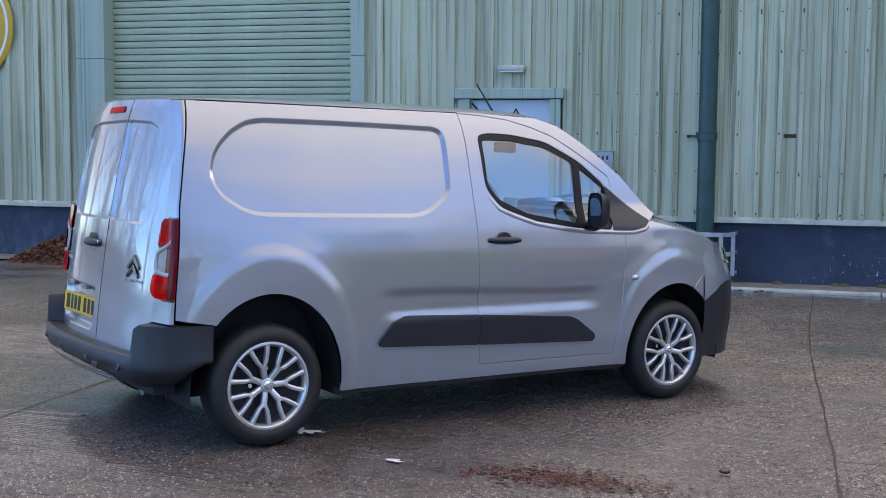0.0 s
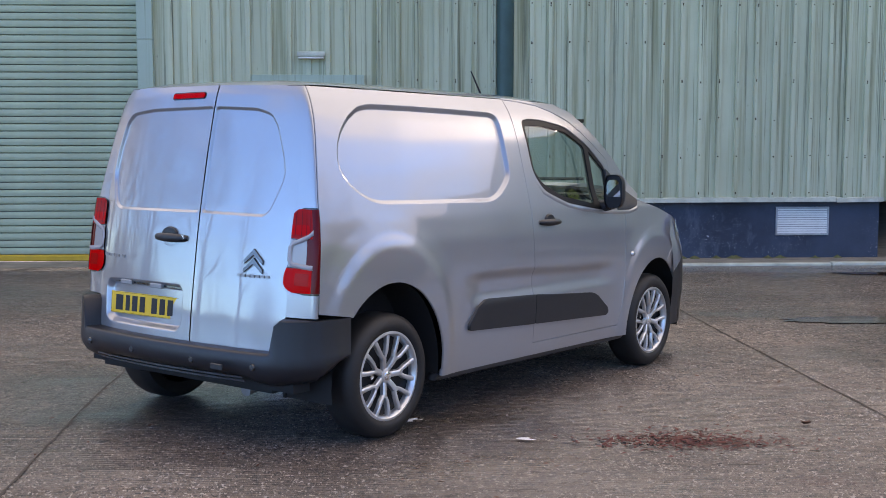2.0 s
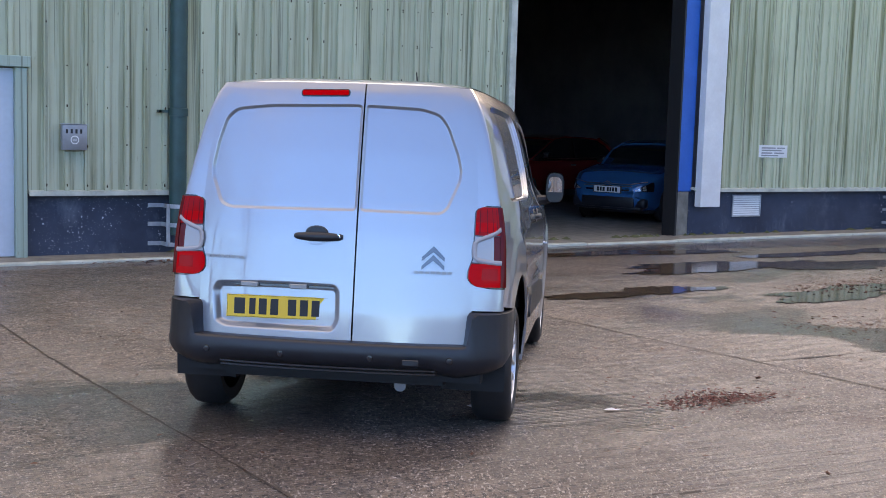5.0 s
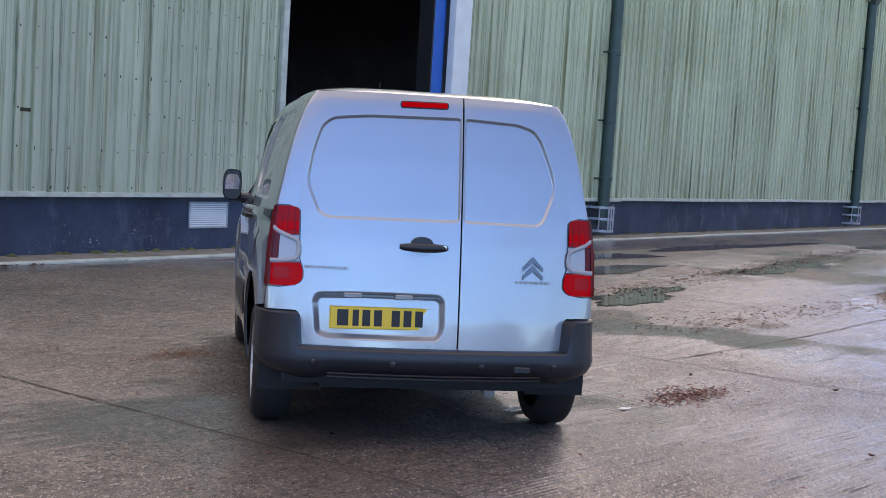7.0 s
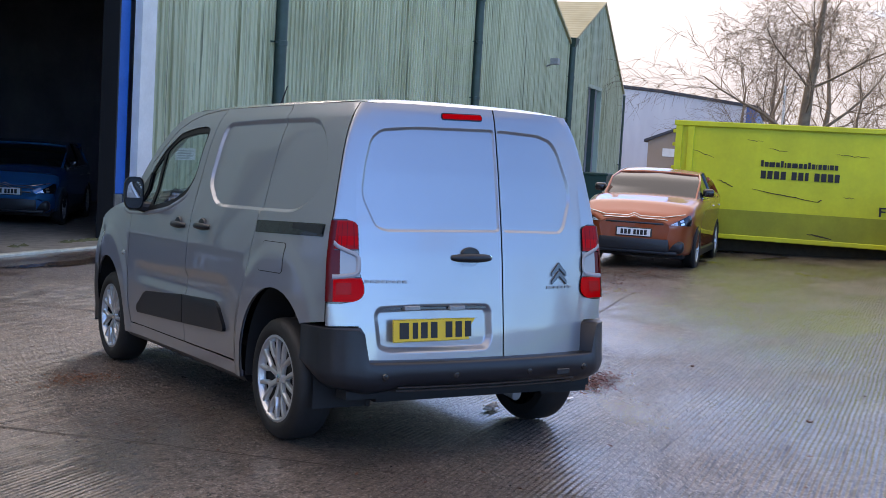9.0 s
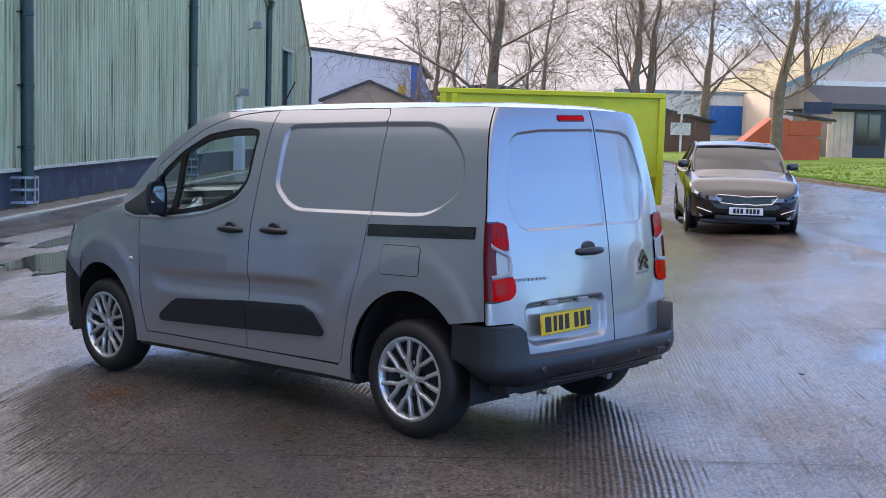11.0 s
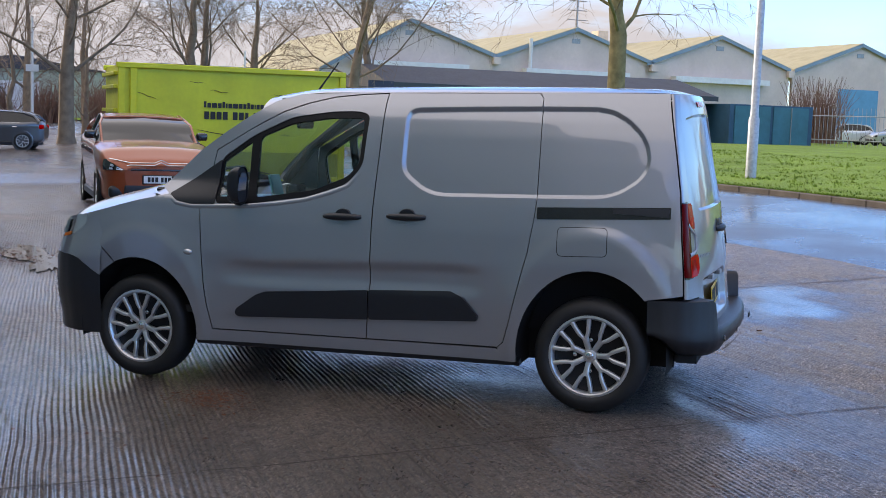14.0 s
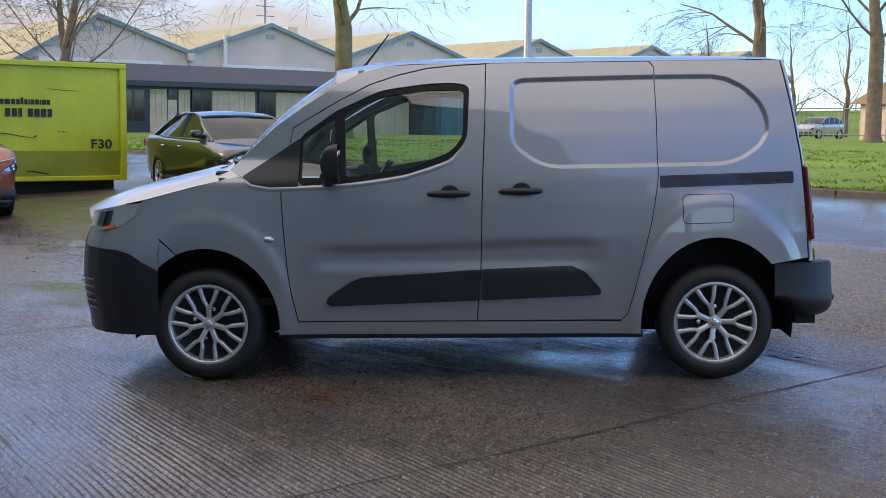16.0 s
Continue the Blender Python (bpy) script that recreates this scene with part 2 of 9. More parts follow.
M_CLAD = cladding_mat("painted_green_cladding", (0.43, 0.465, 0.335), (0.125, 0.130, 0.045), 0.85)
M_CLAD2 = cladding_mat("pale_green_cladding", (0.47, 0.50, 0.34), (0.13, 0.135, 0.040), 1.0)
M_TRIM = cladding_mat("green_trim", (0.31, 0.40, 0.33), (0.14, 0.17, 0.10), 0.4)
M_SHUT = worn("green_shutter_paint", (0.35, 0.42, 0.30), 0.5, 0, 0.12, 2.0, 0.03)
M_FLASH = worn("pale_flashing", (0.50, 0.53, 0.46), 0.6, 0, 0.3, 5.0, 0.1, dirt=(0.12, 0.14, 0.07))
M_PIPE = worn("dark_teal_pipe_paint", (0.018, 0.065, 0.062), 0.42, 0, 0.3, 4.0, 0.05)
M_PIPE2 = worn("dark_green_pipe_paint", (0.03, 0.065, 0.055), 0.5, 0, 0.3, 4.0, 0.05)
M_CAGE = worn("galvanised_steel", (0.42, 0.45, 0.48), 0.45, 0.5, 0.25, 14.0, 0.05)
M_WHITE = worn("white_paint", (0.72, 0.73, 0.72), 0.5, 0, 0.1, 3.0, 0.05)
M_BLUE = worn("bright_blue_paint", (0.004, 0.13, 0.50), 0.45, 0, 0.12, 3.0, 0.04)
M_DARK = worn("dark_interior", (0.26, 0.26, 0.30), 0.8, 0, 0.3, 1.0, 0.1)
M_BLACK = mat_new("black_rubber", (0.012, 0.012, 0.013), 0.6)
M_YELLOW = worn("yellow_paint", (0.58, 0.36, 0.02), 0.45, 0, 0.15, 5.0, 0.03)
M_CONC_OLD = worn("old_concrete", (0.24, 0.225, 0.19), 0.85, 0, 0.35, 5.0, 0.25, dirt=(0.05, 0.05, 0.035))
M_GREY = worn("grey_metal", (0.30, 0.31, 0.32), 0.45, 0.4, 0.2, 8.0, 0.04)
M_ALGAE = worn("mossy_edge", (0.10, 0.11, 0.045), 0.95, 0, 0.4, 12.0, 0.3)


def plinth_mat():
    m = mat_new("dark_blue_plinth", (0.03, 0.055, 0.11), 0.6)
    g = G(m)
    v = g.world_coords()
    n = g.noise(v, 1.2, 6, 0.6)
    c = g.mix(g.ramp(n, [(0.3, 0.0), (0.7, 1.0)]), (0.009, 0.017, 0.036), (0.034, 0.052, 0.088))
    where = g.ramp(g.noise(v, 0.8, 4, 0.65), [(0.47, 0.0), (0.62, 1.0)])
    flakes = g.math("MAXIMUM", g.ramp(g.noise(v, 26, 3, 0.6), [(0.66, 0.0), (0.69, 1.0)]), g.ramp(g.noise(v, 60, 2, 0.5), [(0.68, 0.0), (0.71, 1.0)]))
    c = g.mix(g.math("MULTIPLY", flakes, where), c, (0.55, 0.59, 0.63))
    pale = g.ramp(g.noise(g.world_coords((1.6, 1, 0.8)), 1.5, 7, 0.68), [(0.56, 0.0), (0.75, 1.0)])
    c = g.mix(g.math("MULTIPLY", pale, 0.55), c, (0.15, 0.18, 0.22))
    g.color(c)
    g.bump(g.noise(v, 30, 4), 0.25, 0.006)
    return m


M_PLINTH = plinth_mat()


def ground_mat():
    """Tamped concrete, wet in patches, with mud, leaf litter and films of water."""
    m = mat_new("wet_tamped_concrete", (0.2, 0.18, 0.16), 0.5)
    g = G(m)
    v = g.world_coords()
    big = g.noise(v, 0.16, 5, 0.6)
    mid = g.noise(v, 0.9, 7, 0.62, 0.3)
    fine = g.noise(v, 16.0, 6, 0.7)
    grit = g.noise(v, 95.0, 3, 0.6)
    wet = g.ramp(g.noise(g.world_coords((0.55, 1.0, 1.0)), 0.75, 7, 0.68, 0.5), [(0.38, 0.0), (0.56, 1.0)])
    film = g.ramp(g.noise(g.world_coords((0.42, 1.0, 1.0)), 0.42, 7, 0.62, 0.8), [(0.61, 0.0), (0.68, 1.0)])
    c = g.mix(g.ramp(mid, [(0.32, 0.0), (0.68, 1.0)]), (0.120, 0.087, 0.066), (0.275, 0.206, 0.160))
    c = g.mix(g.math("MULTIPLY", g.ramp(big, [(0.45, 0.0), (0.62, 1.0)]), 0.4), c, (0.080, 0.055, 0.042))
    # mud and moss lie in small pits
    c = g.mix(g.math("MULTIPLY", g.ramp(fine, [(0.46, 0.0), (0.66, 1.0)]), 0.75), c, (0.020, 0.013, 0.010))
    c = g.mix(g.math("MULTIPLY", g.ramp(grit, [(0.58, 0.0), (0.70, 1.0)]), 0.60), c, (0.34, 0.27, 0.22))
    c = g.mix(g.math("MULTIPLY", g.ramp(grit, [(0.24, 1.0), (0.40, 0.0)]), 0.7), c, (0.014, 0.009, 0.007))
    # short dark flecks and pale scuffs drawn out along the ribs
    tc_ = g.world_coords()
    turn_, sh = g.add("Mapping"), g.add("Mapping")
    turn_.inputs["Rotation"].default_value = (0, 0, radians(4.5))
    sh.inputs["Scale"].default_value = (30.0, 50.0, 1.0)
    g.l.new(tc_, turn_.inputs["Vector"])
    g.l.new(turn_.outputs["Vector"], sh.inputs["Vector"])
    fleck = g.noise(sh.outputs["Vector"], 1.0, 6, 0.78)
    c = g.mix(g.math("MULTIPLY", g.ramp(fleck, [(0.54, 0.0), (0.61, 1.0)]), 0.65), c, (0.017, 0.011, 0.008))
    c = g.mix(g.math("MULTIPLY", g.ramp(fleck, [(0.32, 1.0), (0.42, 0.0)]), 0.5), c, (0.38, 0.305, 0.25))
    pits, stones = g.noise(v, 34, 4, 0.68, 0.6), g.noise(v, 60, 3, 0.6, 0.3)
    c = g.mix(g.math("MULTIPLY", g.ramp(pits, [(0.54, 0.0), (0.585, 1.0)]), 0.92), c, (0.012, 0.010, 0.008))
    c = g.mix(g.math("MULTIPLY", g.ramp(stones, [(0.58, 0.0), (0.63, 1.0)]), 0.8), c, (0.50, 0.43, 0.37))
    litter = g.ramp(g.noise(g.world_coords((0.8, 1.4, 1)), 0.8, 8, 0.75), [(0.55, 0.0), (0.68, 1.0)])
    c = g.mix(g.math("MULTIPLY", g.math("MULTIPLY", litter, g.ramp(g.noise(v, 40, 4, 0.7), [(0.4, 0.0), (0.6, 1.0)])), 0.75), c, (0.085, 0.026, 0.016))
    c = g.mix(g.math("MULTIPLY", wet, 0.45), c, (0.044, 0.030, 0.022))
    c = g.mix(g.math("MULTIPLY", film, 0.5), c, (0.018, 0.013, 0.010))
    g.color(c)
    dry = g.ramp(fine, [(0.25, 0.34), (0.8, 0.60)])
    r = g.math("SUBTRACT", dry, g.math("MULTIPLY", wet, 0.14))
    g.rough(g.mix(film, r, (0.08, 0.08, 0.08)))
    h = g.math("ADD", g.math("SUBTRACT", fine, g.math("MULTIPLY", fleck, 1.1)), g.math("SUBTRACT", g.math("MULTIPLY", grit, 0.45), g.math("MULTIPLY", pits, 0.6)))
    g.bump(g.math("MULTIPLY", h, g.math("SUBTRACT", 1.0, g.math("MULTIPLY", film, 0.85))), 1.0, 0.016)
    g.b.inputs["Specular IOR Level"].default_value = 0.5
    # the rain's film lies over the wet patches
    g.l.new(g.math("ADD", g.math("MULTIPLY", wet, 0.48), 0.42), g.b.inputs["Coat Weight"])
    g.b.inputs["Coat Roughness"].default_value = 0.15
    g.b.inputs["Coat IOR"].default_value = 1.5
    return m


M_GROUND = ground_mat()
M_MUD_SHADE = worn("wet_mud_and_groove_shade", (0.022, 0.015, 0.011), 0.42, 0, 0.4, 18.0, 0.3, dirt=(0.05, 0.035, 0.027))
M_WATER = mat_new("rain_water", (0.075, 0.056, 0.040), 0.09, 0, 0, 0.4)
_g = G(M_WATER)
_g.bump(_g.noise(_g.world_coords((1.0, 1.6, 1.0)), 9.0, 3), 0.03, 0.01)


def asphalt_mat():
    m = mat_new("wet_asphalt", (0.06, 0.062, 0.068), 0.4)
    g = G(m)
    v = g.world_coords()
    mid, grit = g.noise(v, 0.5, 6, 0.6), g.noise(v, 70, 4, 0.7)
    c = g.mix(g.ramp(mid, [(0.3, 0.0), (0.7, 1.0)]), (0.060, 0.061, 0.066), (0.10, 0.102, 0.108))
    c = g.mix(g.math("MULTIPLY", grit, 0.4), c, (0.15, 0.15, 0.15))
    g.color(c)
    g.rough(g.ramp(g.noise(v, 0.35, 4), [(0.35, 0.12), (0.65, 0.34)]))
    g.bump(grit, 0.2, 0.004)
    return m


def grass_mat():
    m = mat_new("grass", (0.07, 0.13, 0.03), 0.9)
    g = G(m)
    v = g.world_coords()
    c = g.mix(g.ramp(g.noise(v, 0.35, 6, 0.65), [(0.3, 0.0), (0.7, 1.0)]), (0.14, 0.24, 0.020), (0.25, 0.40, 0.032))
    c = g.mix(g.math("MULTIPLY", g.ramp(g.noise(v, 3.0, 6, 0.7), [(0.54, 0.0), (0.72, 1.0)]), 0.55), c, (0.15, 0.12, 0.035))
    c = g.mix(g.math("MULTIPLY", g.ramp(g.noise(g.world_coords((14.0, 22.0, 1.0)), 1.0, 6, 0.8), [(0.5, 0.0), (0.62, 1.0)]), 0.7), c, (0.055, 0.085, 0.012))
    g.color(c)
    g.bump(g.noise(v, 14, 6, 0.8), 0.9, 0.06)
    return m


M_ASPHALT, M_GRASS = asphalt_mat(), grass_mat()
M_KERB = worn("kerb_stone", (0.13, 0.11, 0.09), 0.8, 0, 0.3, 3.0, 0.2, dirt=(0.07, 0.05, 0.03))
M_BARK = worn("grey_brown_bark", (0.22, 0.165, 0.115), 0.9, 0, 0.4, 3.0, 0.6)
M_BARK2 = worn("ochre_lichen_bark", (0.24, 0.195, 0.095), 0.9, 0, 0.4, 3.0, 0.6, dirt=(0.08, 0.07, 0.04))
M_TWIG2 = worn("ochre_twigs", (0.22, 0.165, 0.10), 0.9, 0, 0.3, 3.0, 0.0)
M_TWIG = worn("twigs", (0.20, 0.145, 0.105), 0.9, 0, 0.3, 3.0, 0.0)


def sheet_mat(name, c0, c1, period, rough=0.5):
    """Far ribbed sheeting, too far off for its ribs to be told apart singly."""
    m = mat_new(name, c0, rough)
    g = G(m)
    v = g.world_coords()
    n = g.noise(g.world_coords((0.5, 0.5, 0.12)), 1.5, 6, 0.6)
    c = g.mix(g.ramp(n, [(0.3, 0.0), (0.7, 1.0)]), c0, c1)
    g.color(c)
    w = g.add("TexWave", Scale=1.0 / period / 2.0)
    w.bands_direction = "X"
    g.l.new(g.coords(), w.inputs["Vector"])
    g.bump(w.outputs["Fac"], 0.6, 0.03)
    return m


M_WHITESHED = sheet_mat("pale_grey_sheeting", (0.46, 0.48, 0.53), (0.56, 0.58, 0.62), 0.5)
M_GREYWALL = worn("grey_render", (0.66, 0.545, 0.485), 0.8, 0, 0.14, 0.4, 0.05)
M_ROOFMOSS = sheet_mat("mossy_roof_sheets", (0.33, 0.30, 0.18), (0.43, 0.39, 0.25), 0.6, 0.8)
M_VERGE = worn("pale_blue_verge", (0.21, 0.30, 0.37), 0.6, 0, 0.15, 1.0, 0.02)
M_PALEGREEN = worn("pale_green_sheeting", (0.36, 0.42, 0.33), 0.6, 0, 0.15, 0.8, 0.05)
M_BLUEDOOR = worn("pale_blue_door", (0.10, 0.32, 0.50), 0.55, 0, 0.15, 1.0, 0.02)
M_ROOFGREY = worn("dark_slate_roof", (0.045, 0.05, 0.065), 0.7, 0, 0.2, 1.0, 0.1)
M_CREAM = worn("cream_timber_boards", (0.74, 0.565, 0.41), 0.7, 0, 0.22, 1.4, 0.1)
M_DKFRAME = mat_new("dark_window_frame", (0.018, 0.02, 0.024), 0.35)
M_FARGLASS = mat_new("dark_window_glass", (0.015, 0.018, 0.02), 0.06)
M_SKIP = worn("lime_skip_paint", (0.62, 0.64, 0.012), 0.45, 0, 0.14, 1.6, 0.06, dirt=(0.34, 0.35, 0.02))
M_SKIP2 = worn("olive_skip_paint", (0.30, 0.32, 0.010), 0.55, 0, 0.2, 2.0, 0.06)
M_ORANGE = worn("orange_skip_paint", (0.60, 0.10, 0.02), 0.5, 0, 0.15, 2.0, 0.05)
M_INK = mat_new("black_print", (0.012, 0.012, 0.012), 0.55)
M_RUST = worn("dark_scrape", (0.05, 0.035, 0.015), 0.8, 0, 0.4, 9.0, 0.1)
M_BIN = worn("dark_green_plastic", (0.012, 0.055, 0.042), 0.45, 0, 0.15, 4.0, 0.03)
M_LEAF = worn("dead_leaves", (0.115, 0.045, 0.024), 0.75, 0, 0.5, 30.0, 0.1)
M_PAPER = worn("crumpled_paper", (0.78, 0.78, 0.80), 0.7, 0, 0.1, 30.0, 0.2)


def car_paint(name, color, flake=0.35, rough=0.32, lacquer=1.65):
    """Metallic paint under a clear, hard lacquer."""
    m = mat_new(name, color, rough, flake, 1.0)
    g = G(m)
    v = g.coords()
    n = g.noise(v, 2.0, 4)
    g.color(g.mix(n, tuple(c * 0.95 for c in color), tuple(min(1, c * 1.05) for c in color)))
    g.b.inputs["Coat IOR"].default_value = lacquer
    # a film of road dust dulls the lacquer a little, unevenly
    g.l.new(g.ramp(g.noise(v, 5.0, 5, 0.6), [(0.35, 0.006), (0.8, 0.04)]), g.b.inputs["Coat Roughness"])
    return m


M_GLASS = mat_new("car_glass", (1, 1, 1), 0.0)
_g = G(M_GLASS)
_gl, _tr, _mx, _lw = _g.n.new("ShaderNodeBsdfGlossy"), _g.n.new("ShaderNodeBsdfTransparent"), _g.n.new("ShaderNodeMixShader"), _g.n.new("ShaderNodeLayerWeight")
_gl.inputs["Roughness"].default_value = 0.0
_tr.inputs["Color"].default_value = (0.78, 0.87, 0.85, 1)
_g.l.new(_g.math("ADD", _g.math("MULTIPLY", _g.math("POWER", _lw.outputs["Facing"], 4.0), 0.80), 0.13), _mx.inputs[0])
_g.l.new(_tr.outputs[0], _mx.inputs[1])
_g.l.new(_gl.outputs[0], _mx.inputs[2])
_g.l.new(_mx.outputs[0], _g.n["Material Output"].inputs["Surface"])
M_DGLASS = mat_new("tinted_car_glass", (0.010, 0.014, 0.015), 0.03, 0, 0, 0.6)
M_TYRE = worn("tyre_rubber", (0.009, 0.009, 0.010), 0.62, 0, 0.3, 20.0, 0.1, dirt=(0.022, 0.02, 0.018))
M_RIM = mat_new("silver_wheel_cover", (0.58, 0.59, 0.60), 0.34, 0.75, 0.25)
M_RIMD = mat_new("dark_wheel_well", (0.02, 0.02, 0.022), 0.6, 0.3)
M_PLASTIC = worn("black_bumper_plastic", (0.011, 0.013, 0.018), 0.40, 0, 0.12, 30.0, 0.06)
M_TRIMMATT = mat_new("matt_black_trim", (0.006, 0.006, 0.007), 0.5, 0, 0, 0.25)
M_TRIMGLOSS = mat_new("gloss_black_trim", (0.010, 0.010, 0.012), 0.18, 0, 0.5)
M_BADGE = mat_new("dark_chrome", (0.10, 0.10, 0.11), 0.15, 1.0)
M_CHROME = mat_new("chrome", (0.75, 0.76, 0.78), 0.12, 1.0)
M_LAMPRED = mat_new("red_lamp_lens", (0.58, 0.001, 0.002), 0.05, 0, 0.0, 0.04)
M_LAMPDK = mat_new("dark_red_lamp_lens", (0.11, 0.003, 0.005), 0.06, 0, 0.0, 0.15)
M_LAMPCELL = mat_new("lamp_reflector", (0.62, 0.65, 0.68), 0.15, 0.6, 0.8)
M_LAMPCLR = mat_new("clear_lamp_lens", (0.30, 0.29, 0.30), 0.16, 0.1, 0.2)
M_LAMPBAR = mat_new("frosted_lamp_bracket", (0.30, 0.28, 0.29), 0.25, 0, 0.3)
M_LAMPMID = mat_new("mid_red_lamp_lens", (0.40, 0.002, 0.003), 0.05, 0, 0.0, 0.10)
M_AMBER = mat_new("amber_lens", (0.55, 0.14, 0.02), 0.15, 0, 0.5)
M_PLATEY = mat_new("yellow_plate", (0.72, 0.45, 0.015), 0.35)
M_PLATEW = mat_new("white_plate", (0.74, 0.74, 0.74), 0.35)
M_MIRROR = mat_new("mirror_glass", (0.70, 0.73, 0.75), 0.01, 1.0)
M_SEAT = worn("dark_seat_cloth", (0.035, 0.036, 0.040), 0.9, 0, 0.2, 20.0, 0.1)
M_DASH = worn("dashboard_plastic", (0.045, 0.046, 0.050), 0.6, 0, 0.1, 20.0, 0.05)
M_HEADL = mat_new("headlamp_lens", (0.42, 0.45, 0.48), 0.08, 0.6, 0.8)
M_UNDER = mat_new("underbody", (0.010, 0.010, 0.011), 0.8)


# ---- the lie of the land ----
def gz(x, y):
    """Height of the yard: it falls towards the building and rises to the grass."""
    if y > 7.7:
        return -0.131
    if y > -3:
        k = max(0.0, 1 - abs(y) / 6.5) if y > 0 else 1 + y / 6.5
        return -0.0185 - 0.0155 * y + 0.024 * math.exp(-((x + 0.9) ** 2 + (y + 1.05) ** 2) / 2.9) - 0.037 * math.tanh(x / 2.5) * max(0.0, k)
    if y > -11.4:
        return 0.028 + 0.040 * (-3 - y) - 0.037 * math.tanh(x / 2.5) * max(0.0, 1 + y / 6.5)
    return 0.37


def grid_mesh(bm, xs, ys, f, mat=0):
    vs = [[bm.verts.new((x, y, f(x, y))) for y in ys] for x in xs]
    for i in range(len(xs) - 1):
        for j in range(len(ys) - 1):
            bm.faces.new((vs[i][j], vs[i + 1][j], vs[i + 1][j + 1], vs[i][j + 1])).material_index = mat
    return bm


RIB_SKEW = 0.0787


def tamped(x, y):
    """Depth of the tamping bar's ribs, which run along the wall and are worn away in places."""
    p = Vector((x * 0.35, y * 0.5, 0.0))
    worn_ = sst_(-0.70, -0.15, noise.noise(p) + 0.45 * noise.noise(p * 3.1))
    flat = sst_(0.20, 0.42, noise.noise(Vector((x * 0.21 + 7, y * 0.34, 4.0))))
    w = y + RIB_SKEW * x + 0.014 * noise.noise(Vector((x * 1.3, y * 0.9, 1.0))) + 0.006 * noise.noise(Vector((x * 5.0, y * 9.0, 2.0)))
    amp = 0.0150 * worn_ * (1 - 0.5 * flat) * (0.75 + 0.5 * noise.noise(Vector((x * 1.7, y * 22.0, 3.0))))
    return -amp * (0.5 + 0.5 * math.sin(w * 2 * math.pi / 0.033)) ** 1.6 - 0.002 * (0.5 + 0.5 * noise.noise(Vector((x * 2.2, y * 6.0, 9.0))))


def sst_(a, b, v):
    t = min(1.0, max(0.0, (v - a) / (b - a)))
    return t * t * (3 - 2 * t)


def ground_mesh():
    xs = [-900, -200, -60, -30, -20, -14, -10] + [-8.4 + 0.12 * k for k in range(154)] + [10.2 + 0.24 * k for k in range(42)] + [24, 40, 60, 200, 900]
    ys = [-900, -200, -60, -30, -20, -11.4, -9, -7.5] + [-6.2 + 0.0078 * k for k in range(1642)] + [7.0, 7.7, 12, 60, 200, 900]
    vs = []
    for x in xs:
        for row in ys:
            y = row - RIB_SKEW * x if -8.5 < x < 20.1 else row
            z = gz(x, y)
            if -8.4 <= x <= 20.1 and -6.2 <= row <= 6.6:
                d = tamped(x, y)
                vs.append((x, y, z + d, -d))
            else:
                vs.append((x, y, z, 0.0))
    n = len(ys)
    fs = [(i * n + j, (i + 1) * n + j, (i + 1) * n + j + 1, i * n + j + 1) for i in range(len(xs) - 1) for j in range(n - 1)]
    deep = np.array([v[3] for v in vs])
    vs = [v[:3] for v in vs]
    me = bpy.data.meshes.new("ground")
    me.from_pydata(vs, [], fs)
    me.update()
    for p in me.polygons:
        p.use_smooth = True
    me.materials.append(M_GROUND)
    me.materials.append(M_MUD_SHADE)
    # deep quads turn dark, broken here and there: mud plus painted groove shade
    rnd = np.random.default_rng(5)
    mean = deep[np.array(fs)].mean(1)
    me.polygons.foreach_set("material_index", ((mean > 0.0100) & (rnd.random(len(fs)) < 0.40)).astype(np.int32))
    return tagged(new("ground", me), "worn wet tamped concrete yard with mud and leaf litter", "ground", kind="structure")


ground_mesh()

# joints between the concrete bays, sunk in the yard
JOINTS_X = (-6.15, -1.9, 2.45, 6.8, 11.1)
M_JOINT = worn("joint_filler", (0.060, 0.046, 0.036), 0.7, 0, 0.4, 8.0, 0.2)
for jx in JOINTS_X:
    bm = BM()
    ys = [-7 + 0.14 * k for k in range(102)]
    rnd = random.Random(int(jx * 100))
    l, r = [], []
    for y in ys:
        c = jx + 0.04 * math.sin(y * 0.7 + jx) + rnd.uniform(-0.006, 0.006)
        w = 0.003 + rnd.uniform(0, 0.006)
        l.append(bm.verts.new((c - w, y, gz(jx, y) + 0.001)))
        r.append(bm.verts.new((c + w, y, gz(jx, y) + 0.001)))
    for k in range(len(ys) - 1):
        bm.faces.new((l[k], r[k], r[k + 1], l[k + 1]))
    solo("slab_joint", bm, M_JOINT, "dark filled joint between concrete yard slabs", "joint", kind="structure")
bm = BM()
cj = [(x, -0.75 - 0.02 * x + 0.03 * math.sin(x)) for x in [2.45 + 0.3 * k for k in range(30)]]
lo = [bm.verts.new((x, y - 0.007, gz(x, y) + 0.001)) for x, y in cj]
hi = [bm.verts.new((x, y + 0.007, gz(x, y) + 0.001)) for x, y in cj]
for k in range(len(cj) - 1):
    bm.faces.new((lo[k], lo[k + 1], hi[k + 1], hi[k]))
solo("slab_joint", bm, M_JOINT, "dark filled joint between concrete yard slabs", "joint", kind="structure")


